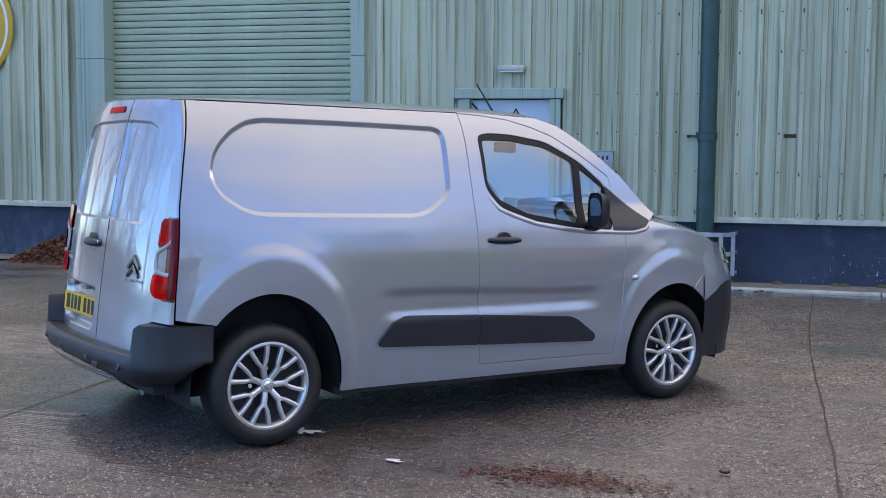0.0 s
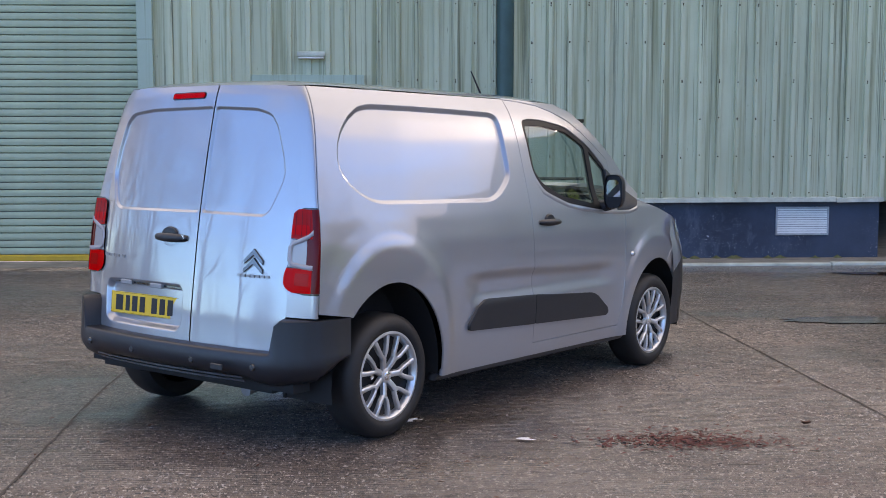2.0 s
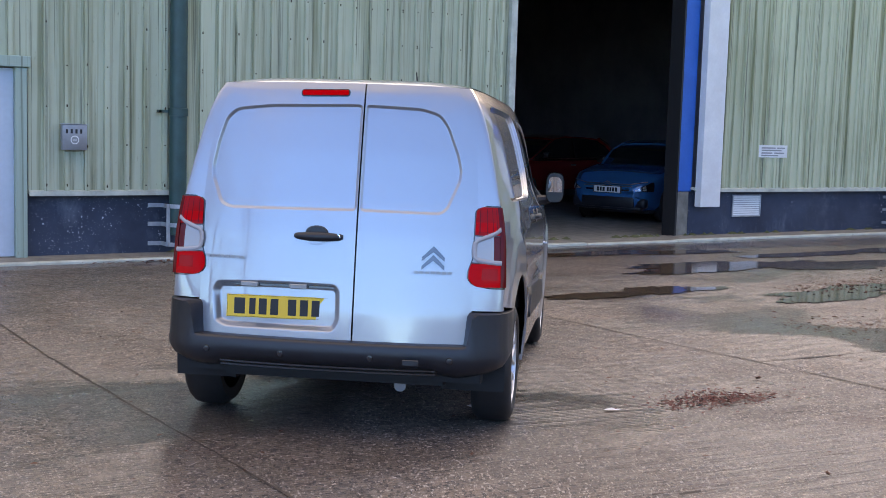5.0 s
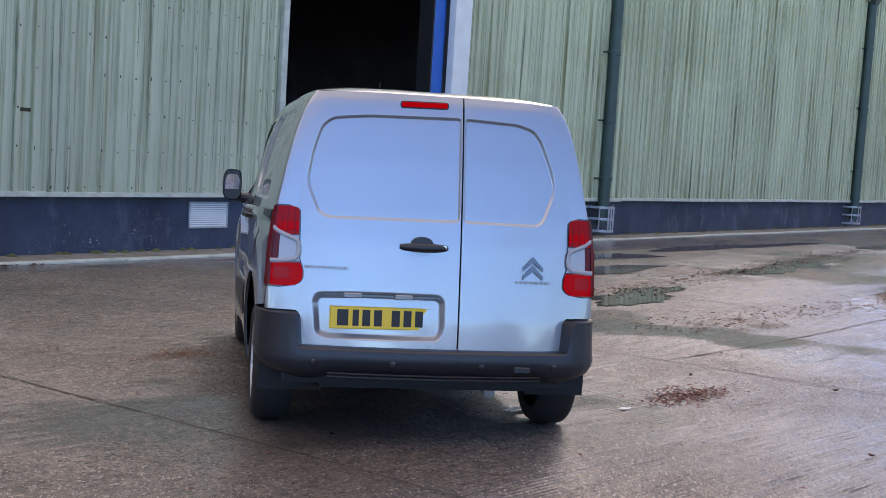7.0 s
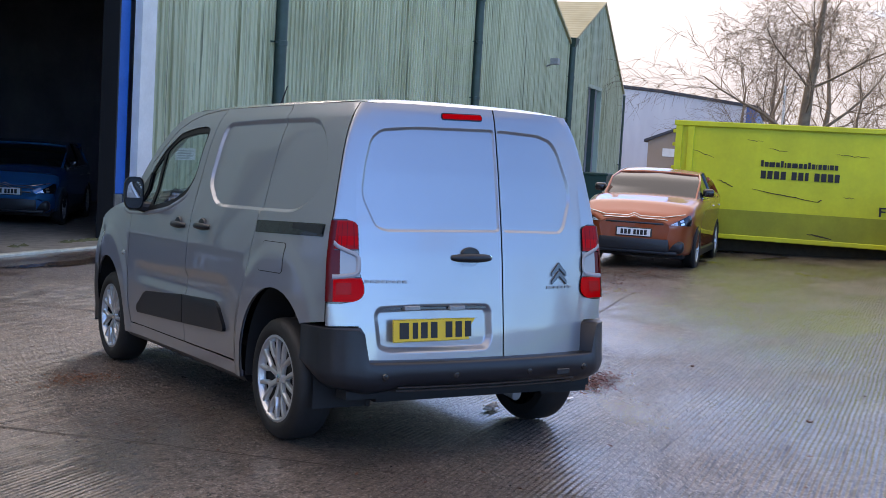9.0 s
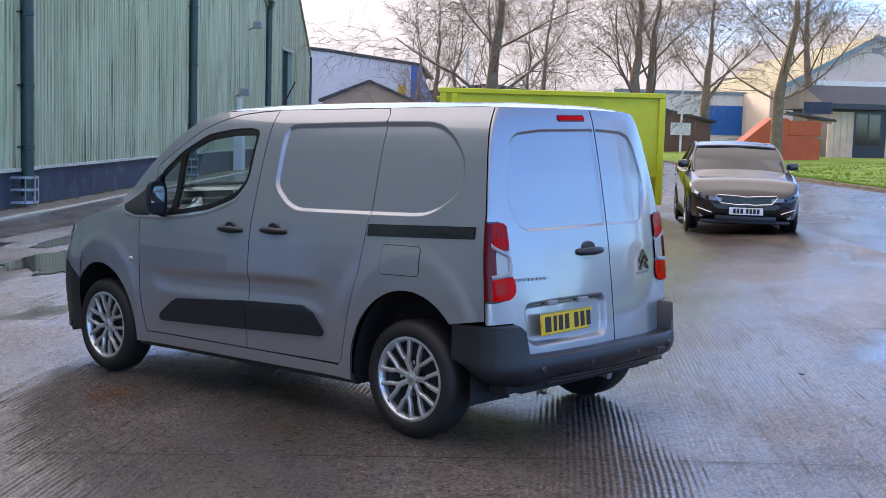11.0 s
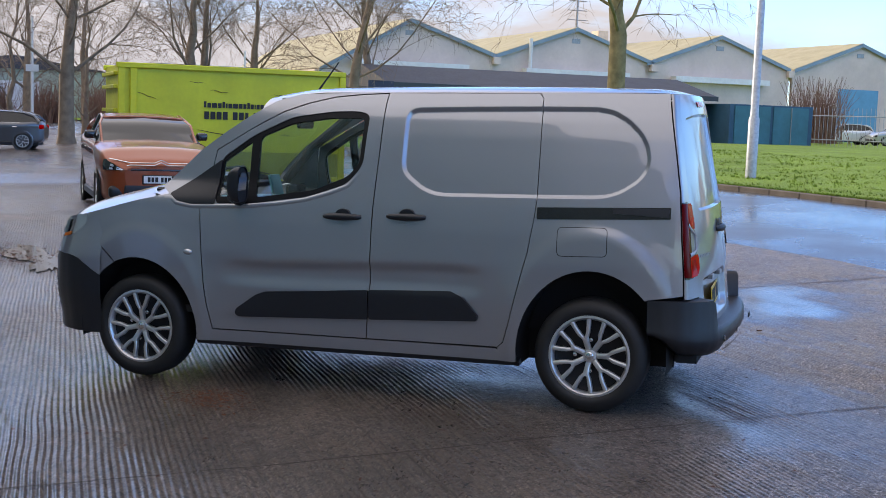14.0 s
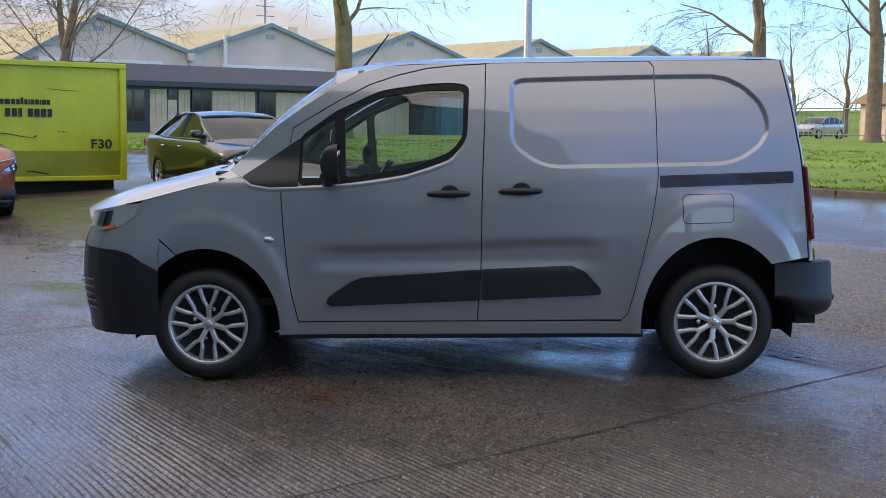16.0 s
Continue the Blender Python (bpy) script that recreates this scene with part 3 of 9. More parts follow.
def blob(bm, cx, cy, rx, ry, h, n=48, seed=1, wob=0.3, ang=0.0):
    rnd = random.Random(seed)
    ph = [rnd.uniform(0, 6.28) for _ in range(6)]
    vs = []
    for k in range(n):
        a = 2 * math.pi * k / n
        r = 1 + sum(wob / (i + 1) * math.sin((i + 2) * a + ph[i]) for i in range(6)) + wob * 0.16 * (math.sin(17 * a + ph[0]) + math.sin(29 * a + ph[3]))
        px, py = rx * r * math.cos(a), ry * r * math.sin(a)
        x, y = cx + px * math.cos(ang) - py * math.sin(ang), cy + px * math.sin(ang) + py * math.cos(ang)
        vs.append(bm.verts.new((x, y, h)))
    bm.faces.new(vs)
    return bm


# standing water: level sheets a hair above the yard
for i, (px, py, rx, ry, hh) in enumerate(((7.7, 4.0, 1.9, 0.55, 0.006), (6.9, 5.9, 1.5, 0.30, 0.006), (10.5, 4.9, 1.5, 0.35, 0.006), (12.6, 2.6, 1.6, 0.4, 0.006), (6.4, 1.75, 1.1, 0.35, 0.006),
                                          (16.0, 5.2, 2.2, 0.4, 0.006), (23.0, 3.4, 3.0, 0.6, 0.006), (4.4, 2.6, 0.8, 0.3, 0.006), (30.0, 4.6, 4.0, 0.7, 0.006))):
    bm = BM()
    blob(bm, px, py, rx, ry, 0, 140, 11 + i, 0.40)
    for v in bm.verts:
        v.co.z = gz(v.co.x, v.co.y) + hh
    solo("puddle", bm, M_WATER, "shallow rain puddle on the concrete yard", "puddle", "puddles in the yard", kind="structure")

# asphalt road, kerb and grass
ROAD_N = [(-60, -13.0), (-20, -10.2), (-8, -8.3), (0, -7.0), (5, -6.42), (8, -6.45), (11, -6.5), (20, -6.35), (40, -5.2), (80, -3.4), (200, 2)]
ROAD_F = [(-60, -18.0), (-20, -14.4), (-8, -13.0), (0, -12.0), (5.5, -11.4), (11.6, -11.6), (22, -11.2), (40, -10.4), (80, -8.6), (200, -5)]


def along(path, x):
    for (x0, y0), (x1, y1) in zip(path, path[1:]):
        if x <= x1:
            k = (x - x0) / (x1 - x0)
            return y0 + (y1 - y0) * k
    return path[-1][1]


bm = BM()
rx_ = [-60, -40, -30] + [-20 + 2 * k for k in range(31)] + [50, 60, 80, 120, 200]
rows = []
for x in rx_:
    y0, y1 = along(ROAD_N, x), along(ROAD_F, x)
    rows.append([bm.verts.new((x, y0 + 0.35, gz(x, y0 + 0.35) - 0.035))] + [bm.verts.new((x, y0 + (y1 - y0) * k / 4, gz(x, y0 + (y1 - y0) * k / 4) + 0.008 + 0.03 * (0, 0.7, 1, 0.7, 0)[k])) for k in range(5)])
for a, b in zip(rows, rows[1:]):
    for k in range(5):
        bm.faces.new((a[k], b[k], b[k + 1], a[k + 1]))
solo("road", bm, M_ASPHALT, "wet grey asphalt service road", "road", kind="structure", smooth=60)

KERB_H = 0.10


def grass_z(x, y):
    d = along(ROAD_F, x) - y
    return gz(x, along(ROAD_F, x)) + KERB_H - 0.01 + min(0.34, 0.034 * max(0, d - 0.15)) + 0.05 * noise.noise(Vector((x * 0.23, y * 0.23, 0))) * min(1, max(0, d / 3))


bm = BM()
gx = [-60, -40, -20, -10, -5] + [0 + 1.5 * k for k in range(40)] + [64, 72, 80, 95, 120, 200]
rows = []
for x in gx:
    y0 = along(ROAD_F, x) - 0.14
    rows.append([bm.verts.new((x, y0 - d, grass_z(x, y0 - d))) for d in (0, 0.6, 1.5, 3, 4.5, 6, 8, 10, 13, 17, 22, 30, 45, 70, 120)])
for a, b in zip(rows, rows[1:]):
    for k in range(len(a) - 1):
        bm.faces.new((a[k], a[k + 1], b[k + 1], b[k]))
solo("grass_verge", bm, M_GRASS, "mown winter grass bank with bare patches", "grass", kind="structure", smooth=60)

rnd = random.Random(77)
bm = BM()
for k in range(16000):
    x = rnd.uniform(1, 46)
    near = k % 4 == 0
    d = rnd.uniform(0.02, 0.16) if near else 0.1 + 13 * rnd.random() ** 1.5
    y = along(ROAD_F, x) - 0.12 - d
    if not near and noise.noise(Vector((x * 0.9, y * 0.9, 3.0))) < -0.05:
        continue
    z = grass_z(x, y) - 0.01
    for j in range(3):
        a, tall_ = rnd.uniform(0, 6.28), rnd.uniform(0.03, 0.075)
        c = Vector((x + rnd.uniform(-0.05, 0.05), y + rnd.uniform(-0.04, 0.04), z))
        w = Vector((math.cos(a), math.sin(a), 0)) * rnd.uniform(0.010, 0.022)
        bm.faces.new((bm.verts.new(c - w), bm.verts.new(c + w), bm.verts.new(c + Vector((rnd.uniform(-0.05, 0.05), rnd.uniform(-0.02, 0.06), tall_)))))
solo("grass_tufts", bm, M_GRASS, "uneven tufts of winter grass over the kerb and bank", "grass", kind="stuff")

# kerb stones
kerb = thing("kerb", pose(0, 0, 0), "low stained concrete kerb along the grass", "kerb", kind="structure")
bm = BM()
box(bm, 0, 0.905, -0.07, 0.07, -0.15, KERB_H, 0.015)
kerb_me = None
x = -12.0
while x < 70:
    y = along(ROAD_F, x)
    y2 = along(ROAD_F, x + 0.915)
    if kerb_me is None:
        st = part("kerb_stone", bm, M_KERB, kerb)
        kerb_me = st.data
    else:
        st = new("kerb_stone", kerb_me)
        st.parent = kerb
    st.matrix_basis = pose(x, y - 0.07, gz(x, y) + 0.003, 0, 0, math.degrees(math.atan2(y2 - y, 0.915)))
    x += 0.915

# ---- the long green building ----
YW, YP = 7.70, 7.78
VALLEYS = [-12.6, 1.24, 15.05, 28.8, 42.7]
END_X = 56.3


def top_z(x):
    if x >= VALLEYS[-1]:
        mid = 49.6
        return 6.3 + (8.9 - 6.3) * (x - VALLEYS[-1]) / (mid - VALLEYS[-1]) if x < mid else 8.9 + (5.15 - 8.9) * (x - mid) / (END_X - mid)
    k = (x - VALLEYS[0]) / 13.82
    return 6.3 + 2.6 * (1 - abs(2 * (k - math.floor(k)) - 1))


wall = thing("wall_north", pose(0, 0, 0), "long industrial wall of weathered green steel cladding", "wall", kind="structure")


def sheet(x0, x1, z0, pitch, crown, depth, mat, ph=0.0, name="cladding_sheet"):
    """One ribbed steel sheet in its own mesh."""
    bm = BM()
    fl = 0.007
    prof = []
    x = math.floor((x0 - ph) / pitch) * pitch + ph
    while x < x1:
        for px, py in ((x, 0), (x + pitch - crown - 2 * fl, 0), (x + pitch - crown - fl, -depth), (x + pitch - fl, -depth), (x + pitch, 0)):
            if x0 - 1e-6 <= px <= x1 + 1e-6 and (not prof or px > prof[-1][0] + 1e-6):
                prof.append((px, py))
        x += pitch
    if prof[0][0] > x0 + 1e-4:
        prof.insert(0, (x0, prof[0][1]))
    if prof[-1][0] < x1 - 1e-4:
        prof.append((x1, prof[-1][1]))
    a = [bm.verts.new((px, YW + py, z0)) for px, py in prof]
    b = [bm.verts.new((px, YW + py, top_z(px))) for px, py in prof]
    for i in range(len(prof) - 1):
        bm.faces.new((a[i], a[i + 1], b[i + 1], b[i]))
    return part(name, bm, mat, wall)


def clad_run(x0, x1, pitch, per, crown, depth, mat, z0=0.625):
    x = x0
    while x < x1 - 0.02:
        e = min(x1, x + pitch * per)
        s = sheet(x, e, z0, pitch, crown, depth, mat, x0)
        s.location.y = -0.0015 * (int(x * 7) % 3)
        x = e


clad_run(-14.0, -7.24, 0.2365, 4, 0.055, 0.042, M_CLAD)
clad_run(-3.06, -1.85, 0.2365, 4, 0.055, 0.042, M_CLAD)
clad_run(-0.51, 6.20, 0.2365, 4, 0.055, 0.042, M_CLAD)
clad_run(10.44, 15.05, 0.20, 5, 0.07, 0.036, M_CLAD2)
clad_run(15.05, 28.8, 0.20, 5, 0.07, 0.036, M_CLAD2)
clad_run(28.8, 47.0, 0.20, 5, 0.07, 0.036, M_CLAD2)
clad_run(50.3, END_X, 0.20, 5, 0.07, 0.036, M_CLAD2)
for x0, x1, z0 in ((-1.85, -0.51, 2.19), (6.20, 10.44, 4.9), (47.0, 50.3, 5.0), (-7.24, -3.06, 4.9)):
    clad_run(x0, x1, 0.2365, 4, 0.055, 0.042, M_CLAD, z0)

# masonry plinth in runs, with the drip flashing over it
for x0, x1 in ((-14, -7.24), (-3.06, -1.85), (-0.51, 6.1), (9.95, 47.0), (50.3, END_X)):
    bm = BM()
    n = max(1, int((x1 - x0) / 3))
    for k in range(n):
        a, b = x0 + (x1 - x0) * k / n, x0 + (x1 - x0) * (k + 1) / n
        box(bm, a, b, YP, YP + 0.3, -0.4, 0.66)
    bmesh.ops.remove_doubles(bm, verts=bm.verts[:], dist=1e-4)
    part("plinth", bm, M_PLINTH, wall, "dark blue painted masonry plinth, chipped")
    x = x0
    rnd = random.Random(int(x0 * 10))
    while x < x1 - 0.01:
        e = min(x1, x + 3.0)
        bm = BM()
        dz = rnd.uniform(-0.012, 0.008)
        prism(bm, [(x + 0.003, YW - 0.055, 0.602 + dz), (x + 0.003, YW - 0.05, 0.655 + dz), (x + 0.003, YW - 0.02, 0.668), (x + 0.003, YP + 0.02, 0.672), (x + 0.003, YP + 0.02, 0.64), (x + 0.003, YW - 0.04, 0.628 + dz)],
              (e - x - 0.006, 0, rnd.uniform(-0.012, 0.012)))
        part("drip_flashing", bm, M_FLASH, wall, "pale bent drip flashing with algae")
        x = e
# core of the wall behind the sheets
for x0, x1, z0 in ((-14, -7.0, -0.3), (-3.2, -1.7, -0.3), (-1.7, -0.66, 2.05), (-0.66, 6.2, -0.3), (10.02, 47.0, -0.3), (47.0, 50.3, 5.0), (50.3, END_X, -0.3), (6.2, 10.02, 4.9), (-7.0, -3.2, 4.9)):
    bm = BM()
    box(bm, x0, x1, YP + 0.31, YP + 0.42, z0, 6.0)
    part("lining", bm, M_DARK, wall)
# screw heads along the ribs
bm = BM()
rnd = random.Random(4)
for k in range(330):
    x = -0.51 + 0.2365 * rnd.randrange(0, 28) + 0.2365 - 0.0345
    z = 0.72 + 0.47 * rnd.randrange(0, 9) + rnd.uniform(-0.02, 0.02)
    lathe(bm, [(0.0005, YW - 0.051), (0.009, YW - 0.048), (0.009, YW - 0.040)], 6, "y", (x, 0, z))
st = part("screw_heads", bm, M_RUST, wall)
tagged(st, kind="stuff")

# concrete kerb strip along the foot of the wall
strip = thing("wall_foot_strip", pose(0, 0, 0), "pale worn concrete edging along the foot of the wall", "edging", kind="structure")
x = -3.0
rnd = random.Random(9)
while x < 44:
    bm = BM()
    L = rnd.uniform(1.7, 2.2)
    box(bm, x + 0.006, x + L - 0.006, 7.02, 7.14 + rnd.uniform(-0.01, 0.01), -0.3, gz(0, 7.1) + rnd.uniform(0.025, 0.045), 0.012)
    part("edging_slab", bm, M_FLASH, strip)
    x += L
bm = BM()
grid_mesh(bm, [-14, 0, 6, 12, 20, 30, END_X], [7.14, 7.45, 7.79], lambda x, y: gz(0, 7.14) + 0.02)
part("apron", bm, M_CONC_OLD, strip, "dirty concrete apron")
bm = BM()
for k in range(170):
    x = rnd.uniform(1, 44)
    lathe(bm, [(0.0005, 0.035), (rnd.uniform(0.02, 0.07), 0.01), (rnd.uniform(0.05, 0.12), -0.01)], 7, "z", (x, 7.74 + rnd.uniform(-0.02, 0.03), -0.105))
st = part("moss", bm, M_ALGAE, strip, "moss and dirt against the wall foot")
tagged(st, kind="stuff")

# roofs over the bays
for i, v in enumerate(VALLEYS):
    e = VALLEYS[i + 1] if i + 1 < len(VALLEYS) else END_X
    mid = (v + e) / 2 if e != END_X else 49.6
    for a, b in ((v, mid), (mid, e)):
        bm = BM()
        za, zb = top_z(a + 1e-4), top_z(b - 1e-4)
        prism(bm, [(a, YW - 0.12, za), (b, YW - 0.12, zb), (b, YW - 0.12, zb + 0.1), (a, YW - 0.12, za + 0.1)], (0, 34, 0))
        part("roof_slope", bm, M_ROOFMOSS, wall, "mossy corrugated roof sheeting")
bm = BM()
box(bm, END_X - 0.1, END_X, YW + 0.02, 41, 0.6, 5.15)
part("end_wall", bm, M_CLAD2, wall)

# ---- inside of the shed behind the open doorway ----
bm = BM()
grid_mesh(bm, [0, 6, 10, 15, 19], [7.79, 12, 20, 30], lambda x, y: -0.125)
solo("floor", bm, M_CONC_OLD, "bare dusty concrete shed floor", "floor", kind="structure")
inner = thing("wall_inside", pose(0, 0, 0), "dark inner walls of the shed", "wall", kind="structure")
for q in ((-0.2, 0, 8.2, 30, -0.2, 6.6), (19, 19.2, 8.2, 30, -0.2, 6.6), (-0.2, 19.2, 30, 30.2, -0.2, 6.6)):
    bm = BM()
    box(bm, *q)
    part("inner_wall", bm, M_DARK, inner)
for cx_ in (4.2, 8.6, 9.3, 11.4):
    bm = BM()
    for yy in (-0.1, 0.1):
        box(bm, cx_ - 0.1, cx_ + 0.1, 24.0 + yy - 0.012, 24.0 + yy + 0.012, -0.13, 6.4)
    box(bm, cx_ - 0.008, cx_ + 0.008, 23.9, 24.1, -0.13, 6.4)
    part("column", bm, M_GREY, inner, "grey steel column in the dark shed")
bm = BM()
box(bm, -0.2, 19.2, 8.2, 30.2, 6.6, 6.8)
solo("ceiling", bm, M_DARK, "dark shed ceiling", "ceiling", kind="structure")

# ---- the doorway's edges ----
door = thing("door_1", pose(0, 0, 0), "open sliding doorway with blue edge and white cover strip", "doorway", kind="structure")
bm = BM()
box(bm, 6.20, 6.31, YW - 0.075, YW + 0.42, 0.60, 4.9, 0.006)
part("jamb_trim", bm, M_FLASH, door, "pale cream corner trim")
bm = BM()
box(bm, 9.66, 9.98, YW + 0.05, YW + 0.3, 0.60, 4.9, 0.01)
part("blue_door_edge", bm, M_BLUE, door, "bright blue painted door edge")
bm = BM()
box(bm, 9.62, 9.655, YW + 0.02, YW + 0.32, -0.12, 4.9)
part("dark_seal", bm, M_BLACK, door)
bm = BM()
box(bm, 9.68, 9.94, YW + 0.06, YW + 0.36, -0.14, 0.60, 0.015)
part("concrete_post", bm, M_CONC_OLD, door, "mossy concrete door post")
bm = BM()
box(bm, 9.985, 10.42, YW - 0.16, YW - 0.02, 0.36, 4.9, 0.006)
part("cover_strip", bm, M_WHITE, door, "broad off-white folded cover strip")

# ---- roller shutter ----
shut = thing("roller_shutter", pose(0, 0, 0), "closed green steel roller shutter door", "shutter", kind="structure")
slat_me = None
z = -0.03
while z < 4.9:
    if slat_me is None:
        bm = BM()
        prism(bm, [(-6.80, 0, 0.004), (-6.80, -0.012, 0.012), (-6.80, -0.016, 0.045), (-6.80, -0.012, 0.080), (-6.80, 0, 0.0875), (-6.80, 0.01, 0.0875), (-6.80, 0.01, 0.004)], (3.55, 0, 0))
        s = part("slat", bm, M_SHUT, shut)
        slat_me = s.data
    else:
        s = new("slat", slat_me)
        s.parent = shut
    s.location = (0, YW + 0.16, z)
    z += 0.0905
bm = BM()
box(bm, -6.8, -3.25, YW + 0.13, YW + 0.19, -0.11, -0.03, 0.01)
part("bottom_rail", bm, M_YELLOW, shut, "muddy yellow bottom rail")
bm = BM()
box(bm, -6.8, -3.25, YW + 0.18, YW + 0.2, -0.1, 4.9)
part("backing", bm, M_BLACK, shut)
for a, b, c in ((-7.24, -6.80, -6.77), (-3.06, -3.25, -3.28)):
    bm = BM()
    box(bm, min(a, b), max(a, b), YW - 0.09, YW + 0.28, -0.13, 2.62, 0.004)
    box(bm, min(a, b), max(a, b), YW - 0.09, YW + 0.28, 2.626, 4.9, 0.004)
    part("guide_post", bm, M_TRIM, shut, "folded green steel guide post")

# ---- side door with its frame ----
d2 = thing("door_2", pose(0, 0, 0), "pale blue-white flush door in a green frame", "door", kind="structure")
bm = BM()
box(bm, -1.68, -0.66, YW + 0.02, YW + 0.06, -0.1, 2.06, 0.004)
leaf = part("door_leaf", bm, worn("pale_door_paint", (0.50, 0.58, 0.66), 0.45, 0, 0.08, 2.0, 0.02), d2, "pale blue-white painted door leaf")
for q in ((-1.83, -1.68, -0.12, 2.07), (-0.66, -0.53, -0.12, 2.07)):
    bm = BM()
    box(bm, q[0], q[1], YW - 0.06, YW + 0.25, q[2], q[3], 0.004)
    part("door_jamb", bm, M_TRIM, d2)
bm = BM()
box(bm, -1.87, -0.49, YW - 0.085, YW + 0.25, 2.075, 2.20, 0.006)
part("door_head", bm, M_TRIM, d2, "broad green head trim with screws")
bm = BM()
prism(bm, [(-1.235, YW + 0.016, 1.735), (-0.965, YW + 0.016, 1.735), (-1.10, YW + 0.016, 1.965)], (0, 0.003, 0))
part("warning_triangle", bm, M_INK, d2, "black-edged yellow warning triangle")
bm = BM()
prism(bm, [(-1.205, YW + 0.012, 1.752), (-0.995, YW + 0.012, 1.752), (-1.10, YW + 0.012, 1.932)], (0, 0.003, 0))
part("warning_triangle_face", bm, M_YELLOW, d2)
bm = BM()
prism(bm, [(-1.105, YW + 0.009, 1.78), (-1.085, YW + 0.009, 1.82), (-1.10, YW + 0.009, 1.88), (-1.118, YW + 0.009, 1.82)], (0, 0.002, 0))
part("warning_mark", bm, M_INK, d2)
bm = BM()
tube(bm, [(-1.66, YW + 0.01, 2.02), (-1.52, YW + 0.01, 1.86)], 0.012, 6)
part("door_closer_arm", bm, M_BLACK, d2)

# far tall door recess
d3 = thing("door_3", pose(0, 0, 0), "tall recessed dark doorway with pale frame", "door", kind="structure")
bm = BM()
box(bm, 47.05, 50.25, YW + 0.16, YW + 0.2, -0.1, 5.0)
part("door_leaf", bm, M_DARK, d3)
for q in ((47.0, 47.2), (50.1, 50.3), (48.55, 48.7)):
    bm = BM()
    box(bm, q[0], q[1], YW - 0.05, YW + 0.16, -0.1, 5.0)
    part("door_frame", bm, M_PIPE2 if q[0] < 50 else M_TRIM, d3)
bm = BM()
box(bm, 47.0, 50.3, YW - 0.06, YW + 0.16, 4.9, 5.05)
part("door_head", bm, M_TRIM, d3)


# ---- fixtures on the green wall ----
def downpipe(x, label, mat, r, hopper=False, brackets=(1.62, 3.4, 5.0), z0=0.12, y=YW - 0.13, top=6.25):
    t = thing("downpipe", pose(x, y, 0), label, "downpipe", "downpipes on the wall")
    bm = BM()
    lathe(bm, [(r, z0), (r, top)], 20, "z")
    part("pipe", bm, mat, t, smooth=50)
    for k, bz in enumerate(brackets):
        bm = BM()
        lathe(bm, [(r, bz - 0.05), (r + 0.014, bz - 0.045), (r + 0.014, bz + 0.045), (r, bz + 0.05)], 20, "z")
        part("collar", bm, mat, t, smooth=40)
        bm = BM()
        box(bm, -r - 0.13, -r + 0.01, 0.0, 0.03, bz - 0.012, bz + 0.022)
        box(bm, -r - 0.13, -r - 0.10, 0.0, 0.11, bz - 0.012, bz + 0.022)
        part("bracket", bm, mat, t)
    if hopper:
        bm = BM()
        prism(bm, [(-0.35, -0.2, top + 0.35), (0.35, -0.2, top + 0.35), (0.12, -0.12, top), (-0.12, -0.12, top)], (0, 0.33, 0))
        part("hopper", bm, mat, t)
    return t


downpipe(1.245, "dark teal painted rainwater downpipe with a collar", M_PIPE, 0.105)
downpipe(15.12, "dark green rainwater downpipe", M_PIPE2, 0.12, False, (1.05, 2.2, 3.55, 5.0))
downpipe(28.95, "dark green rainwater downpipe with a hopper", M_PIPE2, 0.13, True, (1.5, 3.3, 5.0))
downpipe(42.75, "dark green rainwater downpipe with a hopper", M_PIPE2, 0.13, True, (1.5, 3.3, 5.0))
downpipe(56.2, "thin dark corner downpipe", M_PIPE2, 0.06, False, (1.5, 3.3), top=5.1)


def pipe_cage(x, w=0.50, h=0.52, z0=-0.02):
    """Galvanised half-round guard round the foot of a downpipe."""
    t = thing("pipe_guard", pose(x, YP - 0.002, 0), "galvanised steel guard cage at a downpipe foot", "guard", "pipe guards")
    r = w / 2
    arc = [(-r - 0.16, 0.0)] + [(-r - 0.16, -0.02), (-r, -0.03)] + [(-r * math.cos(a), -0.03 - 0.34 * math.sin(a) ** 0.7) for a in [math.pi * k / 12 for k in range(1, 12)]] + [(r, -0.03), (r + 0.02, 0.0)]
    for z in (z0 + h - 0.05, z0 + h * 0.5 - 0.02, z0):
        bm = BM()
        a = [bm.verts.new((x_, y_, z)) for x_, y_ in arc]
        b = [bm.verts.new((x_, y_, z + 0.05)) for x_, y_ in arc]
        c = [bm.verts.new((x_ * 0.975, y_ * 0.975, z)) for x_, y_ in arc]
        d = [bm.verts.new((x_ * 0.975, y_ * 0.975, z + 0.05)) for x_, y_ in arc]
        for i in range(len(arc) - 1):
            bm.faces.new((a[i], a[i + 1], b[i + 1], b[i]))
            bm.faces.new((c[i], d[i], d[i + 1], c[i + 1]))
            bm.faces.new((b[i], b[i + 1], d[i + 1], d[i]))
            bm.faces.new((a[i], c[i], c[i + 1], a[i + 1]))
        part("hoop", bm, M_CAGE, t)
    for k in (0.14, 0.38, 0.62, 0.86):
        a = math.pi * k
        px, py = -r * math.cos(a), -0.03 - 0.34 * math.sin(a) ** 0.7
        bm = BM()
        box(bm, px - 0.024, px + 0.024, py - 0.008, py + 0.004, z0, z0 + h, 0.002)
        part("upright", bm, M_CAGE, t)
    return t


for cx_ in (1.35, 15.2, 29.0):
    pipe_cage(cx_)


